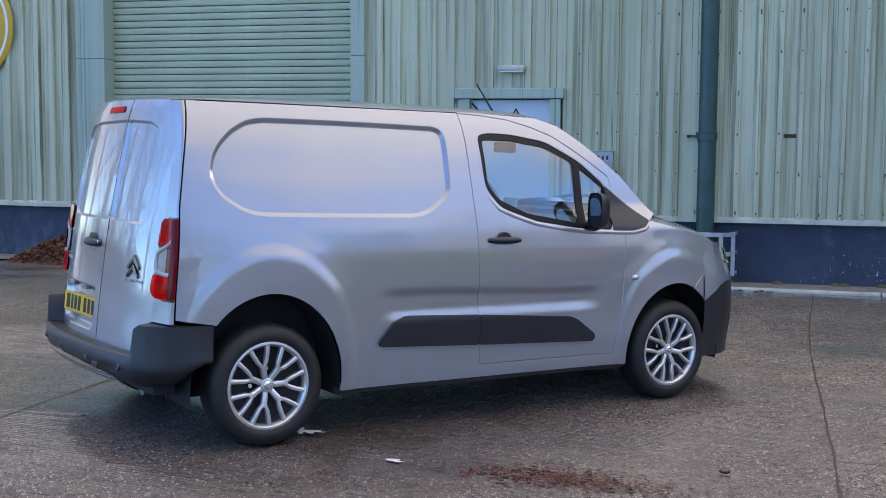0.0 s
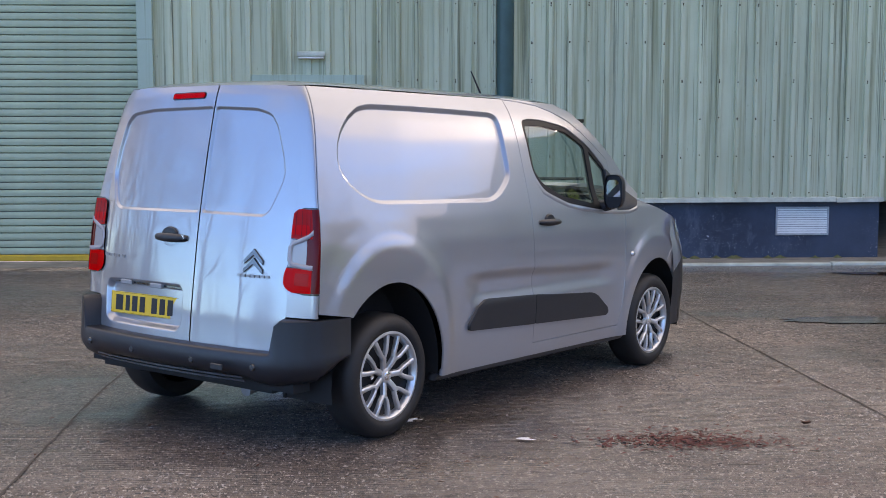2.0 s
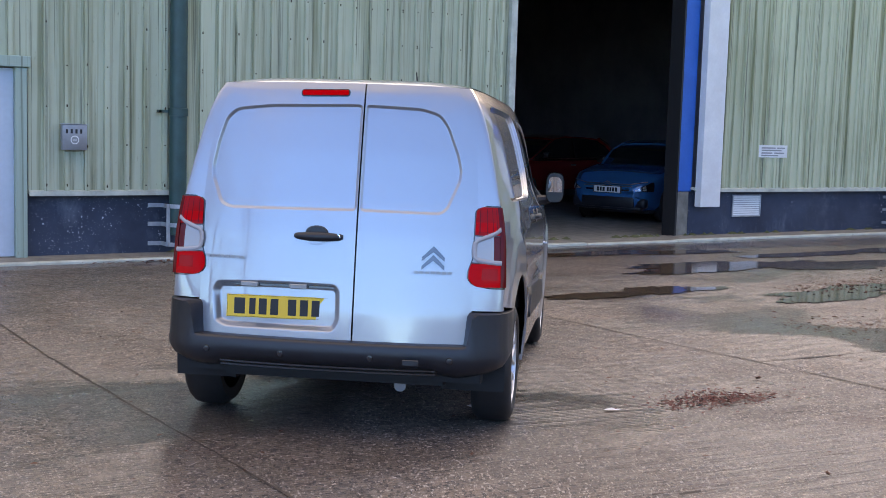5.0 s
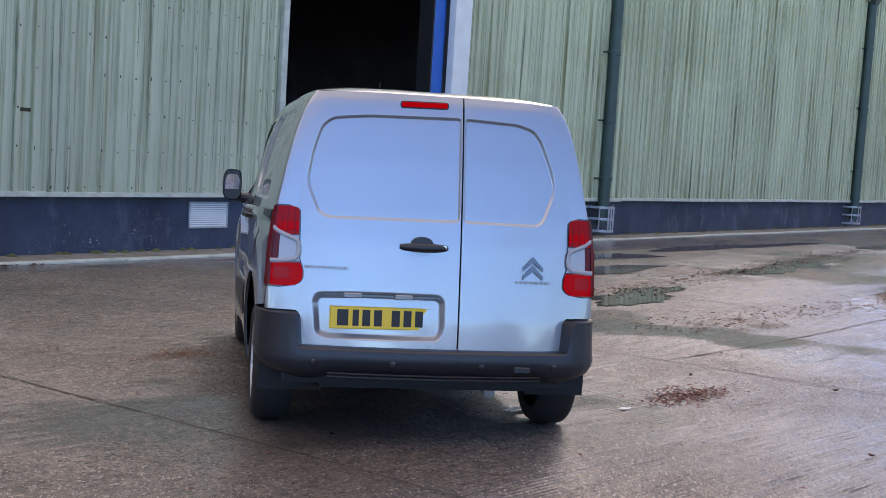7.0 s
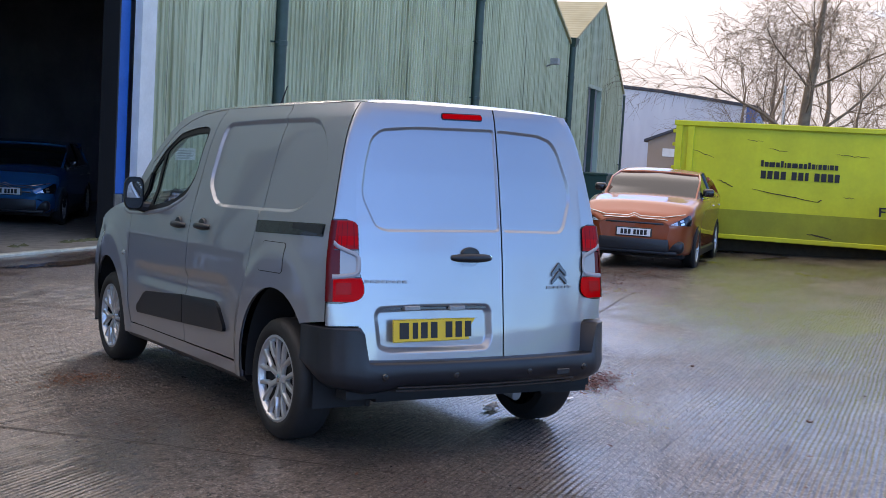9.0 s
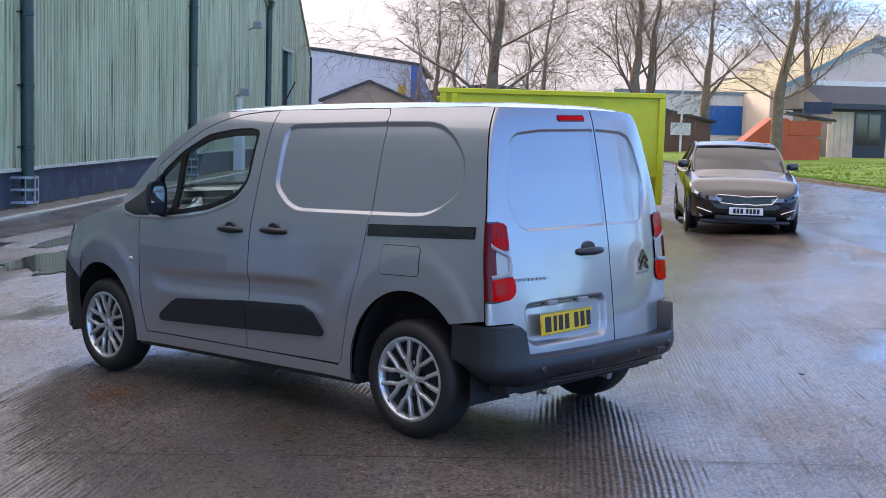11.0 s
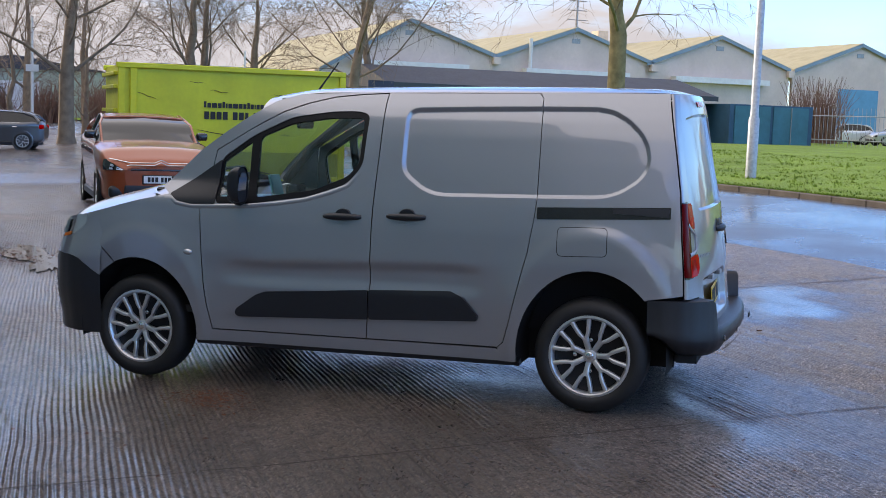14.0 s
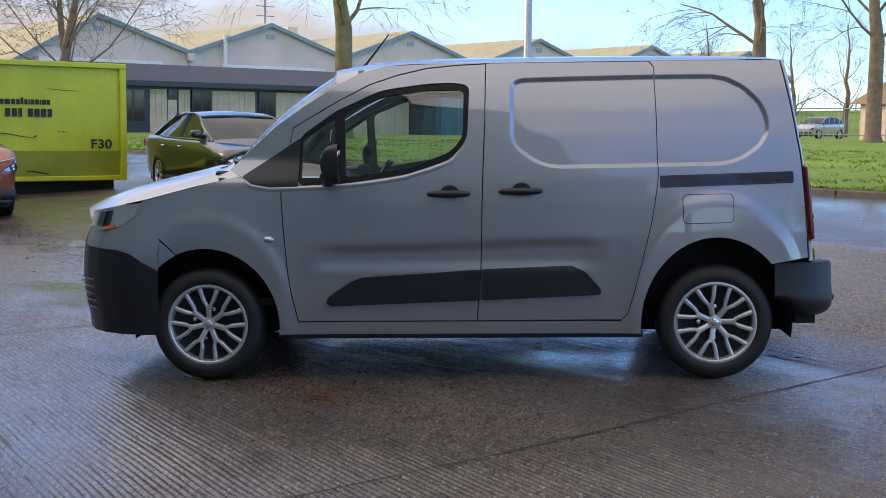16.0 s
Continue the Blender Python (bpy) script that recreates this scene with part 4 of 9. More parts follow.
def louvre_vent(x0, x1, z0, z1, n=11):
    t = thing("wall_vent", pose(0, YP - 0.001, 0), "pale louvred air vent in the blue plinth", "vent", "plinth vents")
    bm = BM()
    f = 0.022
    for q in ((x0, x1, z0, z0 + f), (x0, x1, z1 - f, z1), (x0, x0 + f, z0 + f, z1 - f), (x1 - f, x1, z0 + f, z1 - f)):
        box(bm, q[0], q[1], -0.025, 0, q[2], q[3], 0.003)
    part("frame", bm, M_CAGE, t)
    bm = BM()
    box(bm, x0 + f, x1 - f, -0.004, 0, z0 + f, z1 - f)
    part("backing", bm, M_GREY, t)
    for k in range(n):
        z = z0 + f + (z1 - z0 - 2 * f) * (k + 0.15) / n
        dz = (z1 - z0 - 2 * f) / n
        bm = BM()
        prism(bm, [(x0 + f, -0.018, z), (x0 + f, -0.016, z), (x0 + f, -0.004, z + dz * 0.75), (x0 + f, -0.006, z + dz * 0.75)], (x1 - x0 - 2 * f, 0, 0))
        part("slat", bm, M_WHITE, t)
    return t


louvre_vent(4.75, 5.44, 0.18, 0.545)
louvre_vent(10.93, 11.60, 0.17, 0.54, 9)

# ashtray box
t = thing("ashtray_box", pose(-0.005, YW - 0.034, 1.29), "wall-mounted steel cigarette bin with slots", "ashtray")
bm = BM()
box(bm, -0.145, 0.145, -0.09, 0, -0.15, 0.15, 0.012, 2)
part("case", bm, M_GREY, t, smooth=40)
for k in range(4):
    bm = BM()
    box(bm, -0.092 + 0.055 * k - 0.012, -0.092 + 0.055 * k + 0.012, -0.0925, -0.088, 0.045, 0.095)
    part("slot", bm, M_BLACK, t)
bm = BM()
lathe(bm, [(0.040, -0.0925), (0.05, -0.0925), (0.05, -0.0905), (0.04, -0.0905)], 20, "y", (0, 0, -0.03), closed=True)
box(bm, -0.025, 0.022, -0.0925, -0.0905, -0.036, -0.026)
part("pictogram", bm, M_WHITE, t)
bm = BM()
box(bm, -0.15, 0.15, -0.093, 0.0, 0.152, 0.158)
part("lid_edge", bm, M_CAGE, t)

# bulkhead lamp over the side door
t = thing("wall_lamp", pose(-1.14, YW - 0.034, 2.445), "small off-white bulkhead lamp, unlit", "lamp")
bm = BM()
box(bm, -0.17, 0.17, -0.10, 0, -0.03, 0.035, 0.012, 2)
part("housing", bm, M_FLASH, t, smooth=40)
bm = BM()
box(bm, -0.155, 0.155, -0.095, -0.01, -0.052, -0.031, 0.008, 2)
part("diffuser", bm, M_WHITE, t, smooth=40)

# round yellow sign at the end of the wall
t = thing("round_sign", pose(-9.05, YW - 0.05, 3.1), "round yellow painted wall sign", "sign")
bm = BM()
lathe(bm, [(0.0005, -0.02), (0.80, -0.02), (0.815, -0.01), (0.80, 0.012)], 56, "y")
part("disc", bm, M_YELLOW, t, smooth=40)
bm = BM()
lathe(bm, [(0.70, -0.0225), (0.74, -0.0225)], 56, "y")
part("ring", bm, M_WHITE, t)

# small plates on the cladding
t = thing("wall_sign", pose(11.72, YW - 0.034, 1.275), "small weathered white notice on the cladding", "sign")
bm = BM()
box(bm, -0.34, 0.34, -0.006, 0, -0.105, 0.105, 0.004)
part("plate", bm, M_WHITE, t)
for i, (a, b, z) in enumerate(((-0.28, 0.05, 0.055), (0.09, 0.28, 0.055), (-0.28, 0.2, 0.015), (-0.28, -0.02, -0.03), (0.02, 0.26, -0.03), (-0.28, 0.12, -0.07))):
    bm = BM()
    box(bm, a, b, -0.008, -0.0055, z - 0.011, z + 0.011)
    part("printed_bar", bm, M_GREY, t)
t = thing("patch_plate", pose(2.18, YW - 0.002, 1.635), "little dark patch riveted on the cladding", "patch")
bm = BM()
box(bm, -0.07, 0.07, -0.006, 0, -0.022, 0.022, 0.003)
part("plate", bm, M_RUST, t)

# floodlights high on the far bay
for fx, fz in ((38.6, 5.1), (36.2, 2.55)):
    t = thing("floodlight", pose(fx, YW - 0.04, fz), "small grey floodlight on a bracket", "lamp", "floodlights")
    bm = BM()
    tube(bm, [(0, 0, 0), (-0.15, -0.35, 0.12), (-0.5, -0.45, 0.15)], 0.03, 6)
    part("bracket", bm, M_GREY, t)
    bm = BM()
    box(bm, -0.75, -0.4, -0.6, -0.3, 0.02, 0.26, 0.02)
    part("head", bm, M_GREY, t)
t = thing("boxed_pipe", pose(36.2, YW - 0.10, 0), "white boxed-in service riser beside the wall", "riser")
bm = BM()
prism(bm, [(-0.36, -0.25, -0.13), (0.36, -0.25, -0.13), (0.28, -0.22, 2.05), (-0.28, -0.22, 2.05)], (0, 0.3, 0))
part("casing", bm, M_WHITE, t)
bm = BM()
box(bm, -0.1, 0.1, -0.15, 0.0, 2.05, 2.5, 0.02)
part("head", bm, M_WHITE, t)

# ---- litter ----
t = thing("litter", pose(-0.21, -1.28, gz(-0.2, -1.28) + 0.003), "crumpled scrap of white paper on the concrete", "litter")
bm = BM()
rnd = random.Random(3)
grid_mesh(bm, [-0.13 + 0.026 * k for k in range(11)], [-0.05 + 0.02 * k for k in range(6)], lambda x, y: 0.012 + 0.02 * abs(noise.noise(Vector((x * 25, y * 30, 2)))))
bmesh.ops.delete(bm, geom=[v for v in bm.verts if (v.co.x / 0.13) ** 2 + (v.co.y / 0.05) ** 2 > 1.0 + rnd.uniform(-0.2, 0.25)], context="VERTS")
part("scrap", bm, M_PAPER, t)
t = thing("litter", pose(0.42, -1.62, gz(0.42, -1.62) + 0.003), "small flat white paper scrap on the concrete", "litter")
bm = BM()
blob(bm, 0, 0, 0.05, 0.022, 0.006, 10, 5, 0.3)
part("scrap", bm, M_PAPER, t)


def leaves(name, label, n, fn, size=(0.012, 0.035), mat=None, seed=1):
    bm = BM()
    rnd = random.Random(seed)
    for _ in range(n):
        x, y = fn(rnd)
        s = rnd.uniform(*size)
        a = rnd.uniform(0, 6.28)
        z = gz(x, y) + 0.004
        c, sn = math.cos(a), math.sin(a)
        pts = ((-s, 0, 0), (-s * 0.2, -s * 0.45, s * rnd.uniform(0, 0.5)), (s, 0, s * rnd.uniform(0, 0.5)), (-s * 0.1, s * 0.45, s * rnd.uniform(0, 0.4)))
        bm.faces.new([bm.verts.new((x + px * c - py * sn, y + px * sn + py * c, z + pz)) for px, py, pz in pts])
    return solo(name, bm, mat or M_LEAF, label, "leaf litter", kind="stuff")


leaves("red_leaf_patch", "scatter of reddish rotting leaves on the concrete", 900, lambda r: (1.22 + r.gauss(0, 0.26), -1.62 + r.gauss(0, 0.10)), (0.006, 0.02), worn("red_leaf", (0.12, 0.030, 0.022), 0.8, 0, 0.4, 30.0, 0), 2)
leaves("leaf_drift", "drift of dead leaves at a downpipe foot", 1500, lambda r: (0.95 + r.gauss(0, 0.45), 7.3 + r.gauss(0, 0.16)), (0.02, 0.05), None, 3)
bm = BM()
rnd = random.Random(12)
for _ in range(2600):
    a, rr = rnd.uniform(0, 6.28), math.sqrt(rnd.random())
    x, y = -7.15 + 0.85 * rr * math.cos(a), 7.18 + 0.36 * rr * math.sin(a)
    z = gz(x, y) + 0.34 * (1 - rr ** 1.6) * rnd.uniform(0.75, 1.0)
    u = Vector((rnd.gauss(0, 1), rnd.gauss(0, 1), rnd.gauss(0, 0.6))).normalized() * rnd.uniform(0.025, 0.06)
    w = u.cross(Vector((rnd.gauss(0, 1), rnd.gauss(0, 1), rnd.gauss(0, 1)))).normalized() * u.length * 0.45
    c = Vector((x, y, z + 0.01))
    bm.faces.new([bm.verts.new(c - u), bm.verts.new(c - w * 0.9), bm.verts.new(c + u), bm.verts.new(c + w)])
grid_mesh(bm, [-8.0 + 0.17 * k for k in range(11)], [6.82 + 0.072 * k for k in range(11)], lambda x, y: gz(x, y) - 0.01 + 0.30 * max(0, 1 - math.hypot((x + 7.15) / 0.85, (y - 7.18) / 0.36) ** 1.6))
solo("leaf_heap", bm, worn("brown_leaf_heap", (0.17, 0.068, 0.035), 0.8, 0, 0.5, 24.0, 0.1), "heap of brown fallen leaves against the wall", "leaf heap", kind="stuff")
leaves("leaf_scatter", "dead leaves and grit scattered over the yard", 1800, lambda r: (r.uniform(-8, 22), r.uniform(-6, 7)), (0.006, 0.022), None, 4)
leaves("leaf_row", "line of wet leaf litter on the yard", 2600, lambda r: ((lambda x: (x, 2.3 + 0.12 * (x - 8) + r.gauss(0, 0.22)))(r.uniform(6, 19))), (0.008, 0.03), None, 5)
leaves("leaf_row", "line of wet leaf litter on the yard", 1600, lambda r: ((lambda x: (x, 0.2 - 0.1 * (x - 4) + r.gauss(0, 0.3)))(r.uniform(4, 12))), (0.008, 0.028), None, 6)
leaves("orange_leaf_patch", "rusty patch of fallen leaves", 500, lambda r: (-0.55 + r.gauss(0, 0.16), 1.35 + r.gauss(0, 0.10)), (0.005, 0.016), worn("orange_leaf", (0.16, 0.06, 0.025), 0.8, 0, 0.4, 30.0, 0), 7)
for i, (lx, ly, s) in enumerate(((1.97, -1.26, 0.026), (0.46, -3.1, 0.02), (2.3, -2.2, 0.022), (3.2, -0.9, 0.02))):
    t = thing("fallen_leaf", pose(lx, ly, gz(lx, ly) + 0.005, 0, 0, 70 * i), "single curled dead leaf on the concrete", "leaf", "fallen leaves")
    bm = BM()
    grid_mesh(bm, [-s, -s * 0.4, s * 0.3, s], [-s * 0.5, 0, s * 0.5], lambda x, y: 0.9 * abs(y) + 0.3 * x * x / s)
    part("blade", bm, M_LEAF, t)

# ---- lime roll-on skip ----
skip = thing("skip", pose(16.5, -4.45, 0), "large lime-green roll-on waste container, scraped", "skip")
SL_, SW_, SZ0, SZ1 = 4.45, 2.3, 0.26, 2.44
bm = BM()
box(bm, 0.02, SW_, 0.03, SL_ - 0.03, SZ0 + 0.02, SZ1 - 0.05)
bmesh.ops.delete(bm, geom=[f for f in bm.faces if f.normal.z > 0.9 or f.calc_center_median().z > SZ1 - 0.06], context="FACES_ONLY")
bmesh.ops.solidify(bm, geom=bm.faces[:], thickness=0.03)
part("body", bm, M_SKIP, skip)
bm = BM()
box(bm, 0.004, 0.017, 0.05, SL_ - 0.05, SZ0 + 0.02, 0.80)
part("lower_band", bm, M_SKIP2, skip, "darker olive lower band")
for nm, q in (("top_rail", (-0.05, 0.07, -0.02, SL_ + 0.02, SZ1 - 0.10, SZ1)), ("top_rail", (SW_ - 0.07, SW_ + 0.05, -0.02, SL_ + 0.02, SZ1 - 0.10, SZ1)), ("bottom_rail", (-0.02, 0.06, 0, SL_, SZ0 - 0.02, SZ0 + 0.07))):
    bm = BM()
    box(bm, *q, 0.012)
    part(nm, bm, M_SKIP, skip)
for y0, nm in ((-0.02, "end_post"), (SL_ - 0.14, "end_post"), (SL_ - 0.36, "end_post")):
    bm = BM()
    box(bm, -0.045, 0.08, y0, y0 + 0.13, SZ0 - 0.02, SZ1 - 0.10, 0.01)
    part(nm, bm, M_SKIP, skip)
for z in (0.62, 1.05, 1.5, 1.95, 2.2):
    bm = BM()
    box(bm, 0.1, SW_ - 0.1, SL_ - 0.02, SL_ + 0.06, z, z + 0.07, 0.01)
    part("end_rib", bm, M_SKIP, skip)
for xx in (0.35, SW_ - 0.55):
    bm = BM()
    box(bm, xx, xx + 0.18, 0.1, SL_ - 0.1, gz(0, -2) - 0.03, SZ0)
    part("runner", bm, M_RUST, skip)
MS = Matrix(((0, 0, -1, 0), (-1, 0, 0, 0), (0, 1, 0, 0), (0, 0, 0, 1)))       # letters read from -x
y = 2.82
for wd in (0.05, 0.07, 0.1, 0.07, 0.05, 0.03, 0.07, 0.1, 0.07, 0.06, 0.05, 0.06, 0.02, 0.06, 0.07, 0.02, 0.07, 0.06):
    part("name_bar", box(BM(), 0.0, 0.004, y - wd, y, 1.645, 1.735 + 0.03 * (wd == 0.05)), M_INK, skip)
    y -= wd + 0.018
for a, b in ((0, 0.10), (0.13, 0.23), (0.26, 0.36), (0.39, 0.49), (0.60, 0.70), (0.73, 0.83), (0.86, 0.93), (1.04, 1.14), (1.17, 1.27), (1.30, 1.40), (1.43, 1.52)):
    part("number_bar", box(BM(), 0.0, 0.004, 2.81 - 0.93 * b, 2.81 - 0.93 * a, 1.42, 1.57), M_INK, skip)
lettering("unit_code", "F30", 0.24, M_INK, skip, Matrix.Translation((0.0, 0.47, 0.92)) @ MS, 0.002, 0.004, 0.40)
for y0, y1, za, zb, w in ((2.95, 1.75, 1.20, 1.03, 0.018), (1.75, 1.68, 1.03, 1.06, 0.03), (2.7, 2.35, 1.98, 1.93, 0.012), (1.5, 0.9, 1.93, 1.90, 0.012), (3.6, 3.3, 1.35, 1.22, 0.02), (1.3, 1.1, 1.15, 1.14, 0.012), (1.9, 1.45, 0.42, 0.36, 0.03), (4.1, 3.7, 1.9, 1.75, 0.012), (3.1, 2.8, 2.12, 2.1, 0.01)):
    bm = BM()
    n = 9
    pts = [(y0 + (y1 - y0) * k / n, za + (zb - za) * k / n + random.uniform(-0.012, 0.012)) for k in range(n + 1)]
    up = [bm.verts.new((0.0, y, z + w * (0.3 + 0.7 * math.sin(math.pi * (k + 0.5) / (n + 1))))) for k, (y, z) in enumerate(pts)]
    dn = [bm.verts.new((0.0, y, z)) for y, z in pts]
    for k in range(n):
        bm.faces.new((up[k], dn[k], dn[k + 1], up[k + 1]))
    part("scrape", bm, M_RUST, skip, "rusty scrape in the paint")

# ---- orange skip, wheelie bin, posts and poles ----
t = thing("waste_skip", pose(50.5, -15.1, 0.45), "open orange waste skip beside a tree", "skip")
bm = BM()
for s in (0,):
    prism(bm, [(0, -1.9, 0.1), (0, 1.6, 0.1), (0, 1.9, 0.8), (0, 0.4, 2.1), (0, -0.3, 2.1), (0, -1.9, 1.1)], (1.6, 0, 0))
part("body", bm, M_ORANGE, t)
bm = BM()
box(bm, -0.03, 1.63, -1.92, -0.4, 1.3, 2.0, 0.02)
part("side_panel", bm, M_ORANGE, t)
bm = BM()
prism(bm, [(-0.05, -2.6, 2.0), (-0.05, -0.2, 2.35), (-0.05, -0.2, 2.45), (-0.05, -2.6, 2.1)], (1.7, 0, 0))
part("lid", bm, M_DKFRAME, t, "dark hinged lid")

t = thing("wheeled_bin", pose(40.7, 6.35, -0.12), "large dark green four-wheeled waste bin", "bin")
bm = BM()
prism(bm, [(-0.5, -0.62, 0.2), (-0.5, 0.62, 0.2), (-0.58, 0.68, 1.16), (-0.58, -0.68, 1.16)], (1.05, 0, 0))
part("body", bm, M_BIN, t)
bm = BM()
box(bm, -0.64, 0.56, -0.74, 0.74, 1.16, 1.27, 0.03, 2)
part("lid", bm, M_BIN, t)
for a in (-0.4, 0.35):
    for b in (-0.5, 0.5):
        bm = BM()
        lathe(bm, [(0.001, -0.03), (0.09, -0.03), (0.09, 0.03), (0.001, 0.03)], 14, "y", (a, b, 0.09))
        tube(bm, [(a, b, 0.09), (a, b, 0.24)], 0.025, 6)
        part("wheel", bm, M_BLACK, t)

t = thing("pole", pose(15.2, -13.4, grass_z(15.2, -13.4)), "tall grey steel lamp post in the grass", "lamp post")
bm = BM()
lathe(bm, [(0.12, -0.1), (0.12, 1.3), (0.09, 1.35), (0.075, 7.0), (0.06, 9.0)], 16, "z")
part("shaft", bm, M_CAGE, t, smooth=40)
bm = BM()
tube(bm, [(0, 0, 9.0), (0.3, 0, 9.3), (1.2, 0, 9.4)], 0.035, 8)
part("arm", bm, M_CAGE, t)
for dx, dy in ((0, 0), (0.35, -0.75)):
    t = thing("bollard", pose(37.8 + dx, -17.9 + dy, grass_z(38, -18)), "short weathered timber post in the grass", "post", "short posts")
    bm = BM()
    box(bm, -0.14, 0.14, -0.14, 0.14, -0.1, 1.0, 0.03)
    part("post", bm, M_CREAM, t)
for px, py, h in ((52, -0.2, 5.6), (66, -13.0, 5.2)):
    t = thing("sign_pole", pose(px, py, 0), "thin white pole with a small plate", "pole", "far poles")
    bm = BM()
    lathe(bm, [(0.07, 0), (0.06, h)], 10, "z")
    part("shaft", bm, M_WHITE, t)
    bm = BM()
    box(bm, -0.08, -0.06, -0.28, 0.28, h * 0.55, h * 0.55 + 0.32, 0.01)
    part("plate", bm, M_WHITE, t)
t = thing("direction_sign", pose(48, -8.4, 0.15), "small blue road sign on a post", "sign")
bm = BM()
tube(bm, [(0, 0, 0), (0, 0, 2.3)], 0.04, 8)
part("post", bm, M_GREY, t)
bm = BM()
box(bm, -0.06, -0.04, -0.32, 0.32, 1.65, 2.3, 0.01)
part("plate", bm, worn("road_sign_blue", (0.02, 0.09, 0.30), 0.4, 0, 0.1, 4, 0), t)
bm = BM()
box(bm, -0.066, -0.061, -0.08, 0.08, 1.75, 2.2)
part("arrow", bm, M_WHITE, t)


# ---- bare trees ----
def tree(at, height, seed, trunk_r, mat, label, fork=0.33, spread=0.55, levels=4, lean=0.0, limbs_n=13):
    """A bare tree: a tapering leader, limbs that rise and then spread, and many fine twigs with drooping ends."""
    rnd = random.Random(seed)
    t = thing("tree", pose(*at), label, "tree", "bare winter trees")
    limbs, twigs = BM(), BM()

    def grow(p, d, length, r, level):
        n = 5 if level < 3 else 3
        pts, rr = [p], [r]
        for k in range(n):
            wob = 0.105 + 0.04 * level
            sag = 0.05 if level < 2 else (-0.03 if level == 2 else -0.13)
            d = (d + Vector((rnd.gauss(0, wob), rnd.gauss(0, wob), rnd.gauss(sag, wob * 0.7)))).normalized()
            p = p + d * (length / n)
            pts.append(p)
            rr.append(r * (1 - 0.72 * (k + 1) / n))
        tube(limbs if level < 2 else twigs, pts, rr, 8 if level < 2 else (5 if level < 3 else 3), False)
        if level >= levels:
            return
        kids = (6, 8, 8, 6)[level]
        for k in range(kids):
            i = max(1, round(1 + (n - 1) * (k + rnd.random()) / kids))
            ax = d.cross(Vector((rnd.gauss(0, 1), rnd.gauss(0, 1), rnd.gauss(0, 1)))).normalized()
            nd = (Matrix.Rotation(rnd.uniform(0.4, 1.0), 3, ax) @ (pts[i] - pts[i - 1]).normalized())
            grow(pts[i], nd.normalized(), length * rnd.uniform(0.38, 0.66), max(0.009, rr[i] * rnd.uniform(0.32, 0.48)), level + 1)

    th, top = height * fork, height * 0.86
    pts, rr = [Vector((0, 0, -0.2)), Vector((0, 0, 0.3)), Vector((lean * 0.2, 0, th * 0.5))], [trunk_r * 1.5, trunk_r * 1.1, trunk_r * 0.98]
    q = Vector((lean * 0.5, 0, th))
    for k in range(9):
        pts.append(q.copy())
        rr.append(trunk_r * (0.92 - 0.86 * (k / 8) ** 0.8))
        q += Vector((lean * 0.06 + rnd.gauss(0, 0.11), rnd.gauss(0, 0.11), (top - th) / 8))
    tube(limbs, pts, rr, 12, False)
    a = rnd.uniform(0, 6.28)
    for k in range(limbs_n):
        f = k / limbs_n
        i = 3 + min(8, int(f * 8.5))
        a += 2.4 + rnd.uniform(-0.4, 0.4)
        rise = 0.55 + 0.9 * f
        d = Vector((math.cos(a) * spread * 1.2, math.sin(a) * spread * 1.2, rise)).normalized()
        grow(pts[i], d, height * (0.40 - 0.20 * f) * rnd.uniform(0.8, 1.15), max(0.03, rr[i] * rnd.uniform(0.20, 0.32)), 1)
    part("trunk", limbs, mat, t, smooth=60)
    part("crown", twigs, M_TWIG if mat is M_BARK else M_TWIG2, t, "crown of bare twigs")
    return t


tree((36.9, -22.1, 0.72), 15, 21, 0.37, M_BARK2, "bare tree with ochre lichened bark on the grass", 0.30, 0.8)
tree((47.5, -14.2, 0.45), 14, 5, 0.27, M_BARK, "bare winter tree with a thick dark trunk", 0.20, 0.85)
tree((60.5, -19.2, 0.5), 16, 8, 0.27, M_BARK, "bare winter tree with ascending limbs", 0.20, 0.6)
tree((46.5, -1.3, 0.0), 14, 33, 0.32, M_BARK, "large spreading bare tree behind the lime skip", 0.20, 1.0, 4, 0, 17)
tree((74.0, -11.2, 0.2), 17, 14, 0.4, M_BARK, "tall bare tree far behind the yard", 0.22, 0.5)
tree((76.0, -12.4, 0.2), 16, 15, 0.34, M_BARK, "tall bare tree far behind the yard", 0.22, 0.5)
tree((88.0, -18.4, 0.3), 16, 17, 0.4, M_BARK, "tall bare tree far behind the yard", 0.22, 0.6)
tree((35.5, -46.5, 0.8), 16, 41, 0.38, M_BARK, "bare tree standing by the fence", 0.3, 0.55)
tree((31.2, -50.4, 0.8), 17, 43, 0.38, M_BARK, "bare tree standing by the fence", 0.3, 0.5)
for i, (ax, ay, hh) in enumerate(((75, -88, 13), (90, -96, 12), (62, -72, 8), (68, -92, 12), (58, -86, 12), (48, -80, 13))):
    tree((ax, ay, 0.5), hh, 60 + i, 0.3, M_BARK, "far bare tree against the sky", 0.16, 0.8, 3)
for i, (ax, ay) in enumerate(((58, 0.5), (63, -3.5), (67, 3.0))):
    tree((ax, ay, 0.0), 9.5, 80 + i, 0.17, M_BARK, "slim bare tree in the thicket behind the skip", 0.1, 0.6, 3)
for i, (ax, ay) in enumerate(((-31, 1.5), (-34, 9), (-40, -5), (-30, 14), (-46, 4), (-42, 15), (-36, -13), (-50, 9))):
    tree((ax, ay, 0.0), 15, 90 + i, 0.4, M_BARK, "bare tree across the yard", 0.20, 0.8, 4 if i < 4 else 3, 0, 14 if i < 4 else 20)


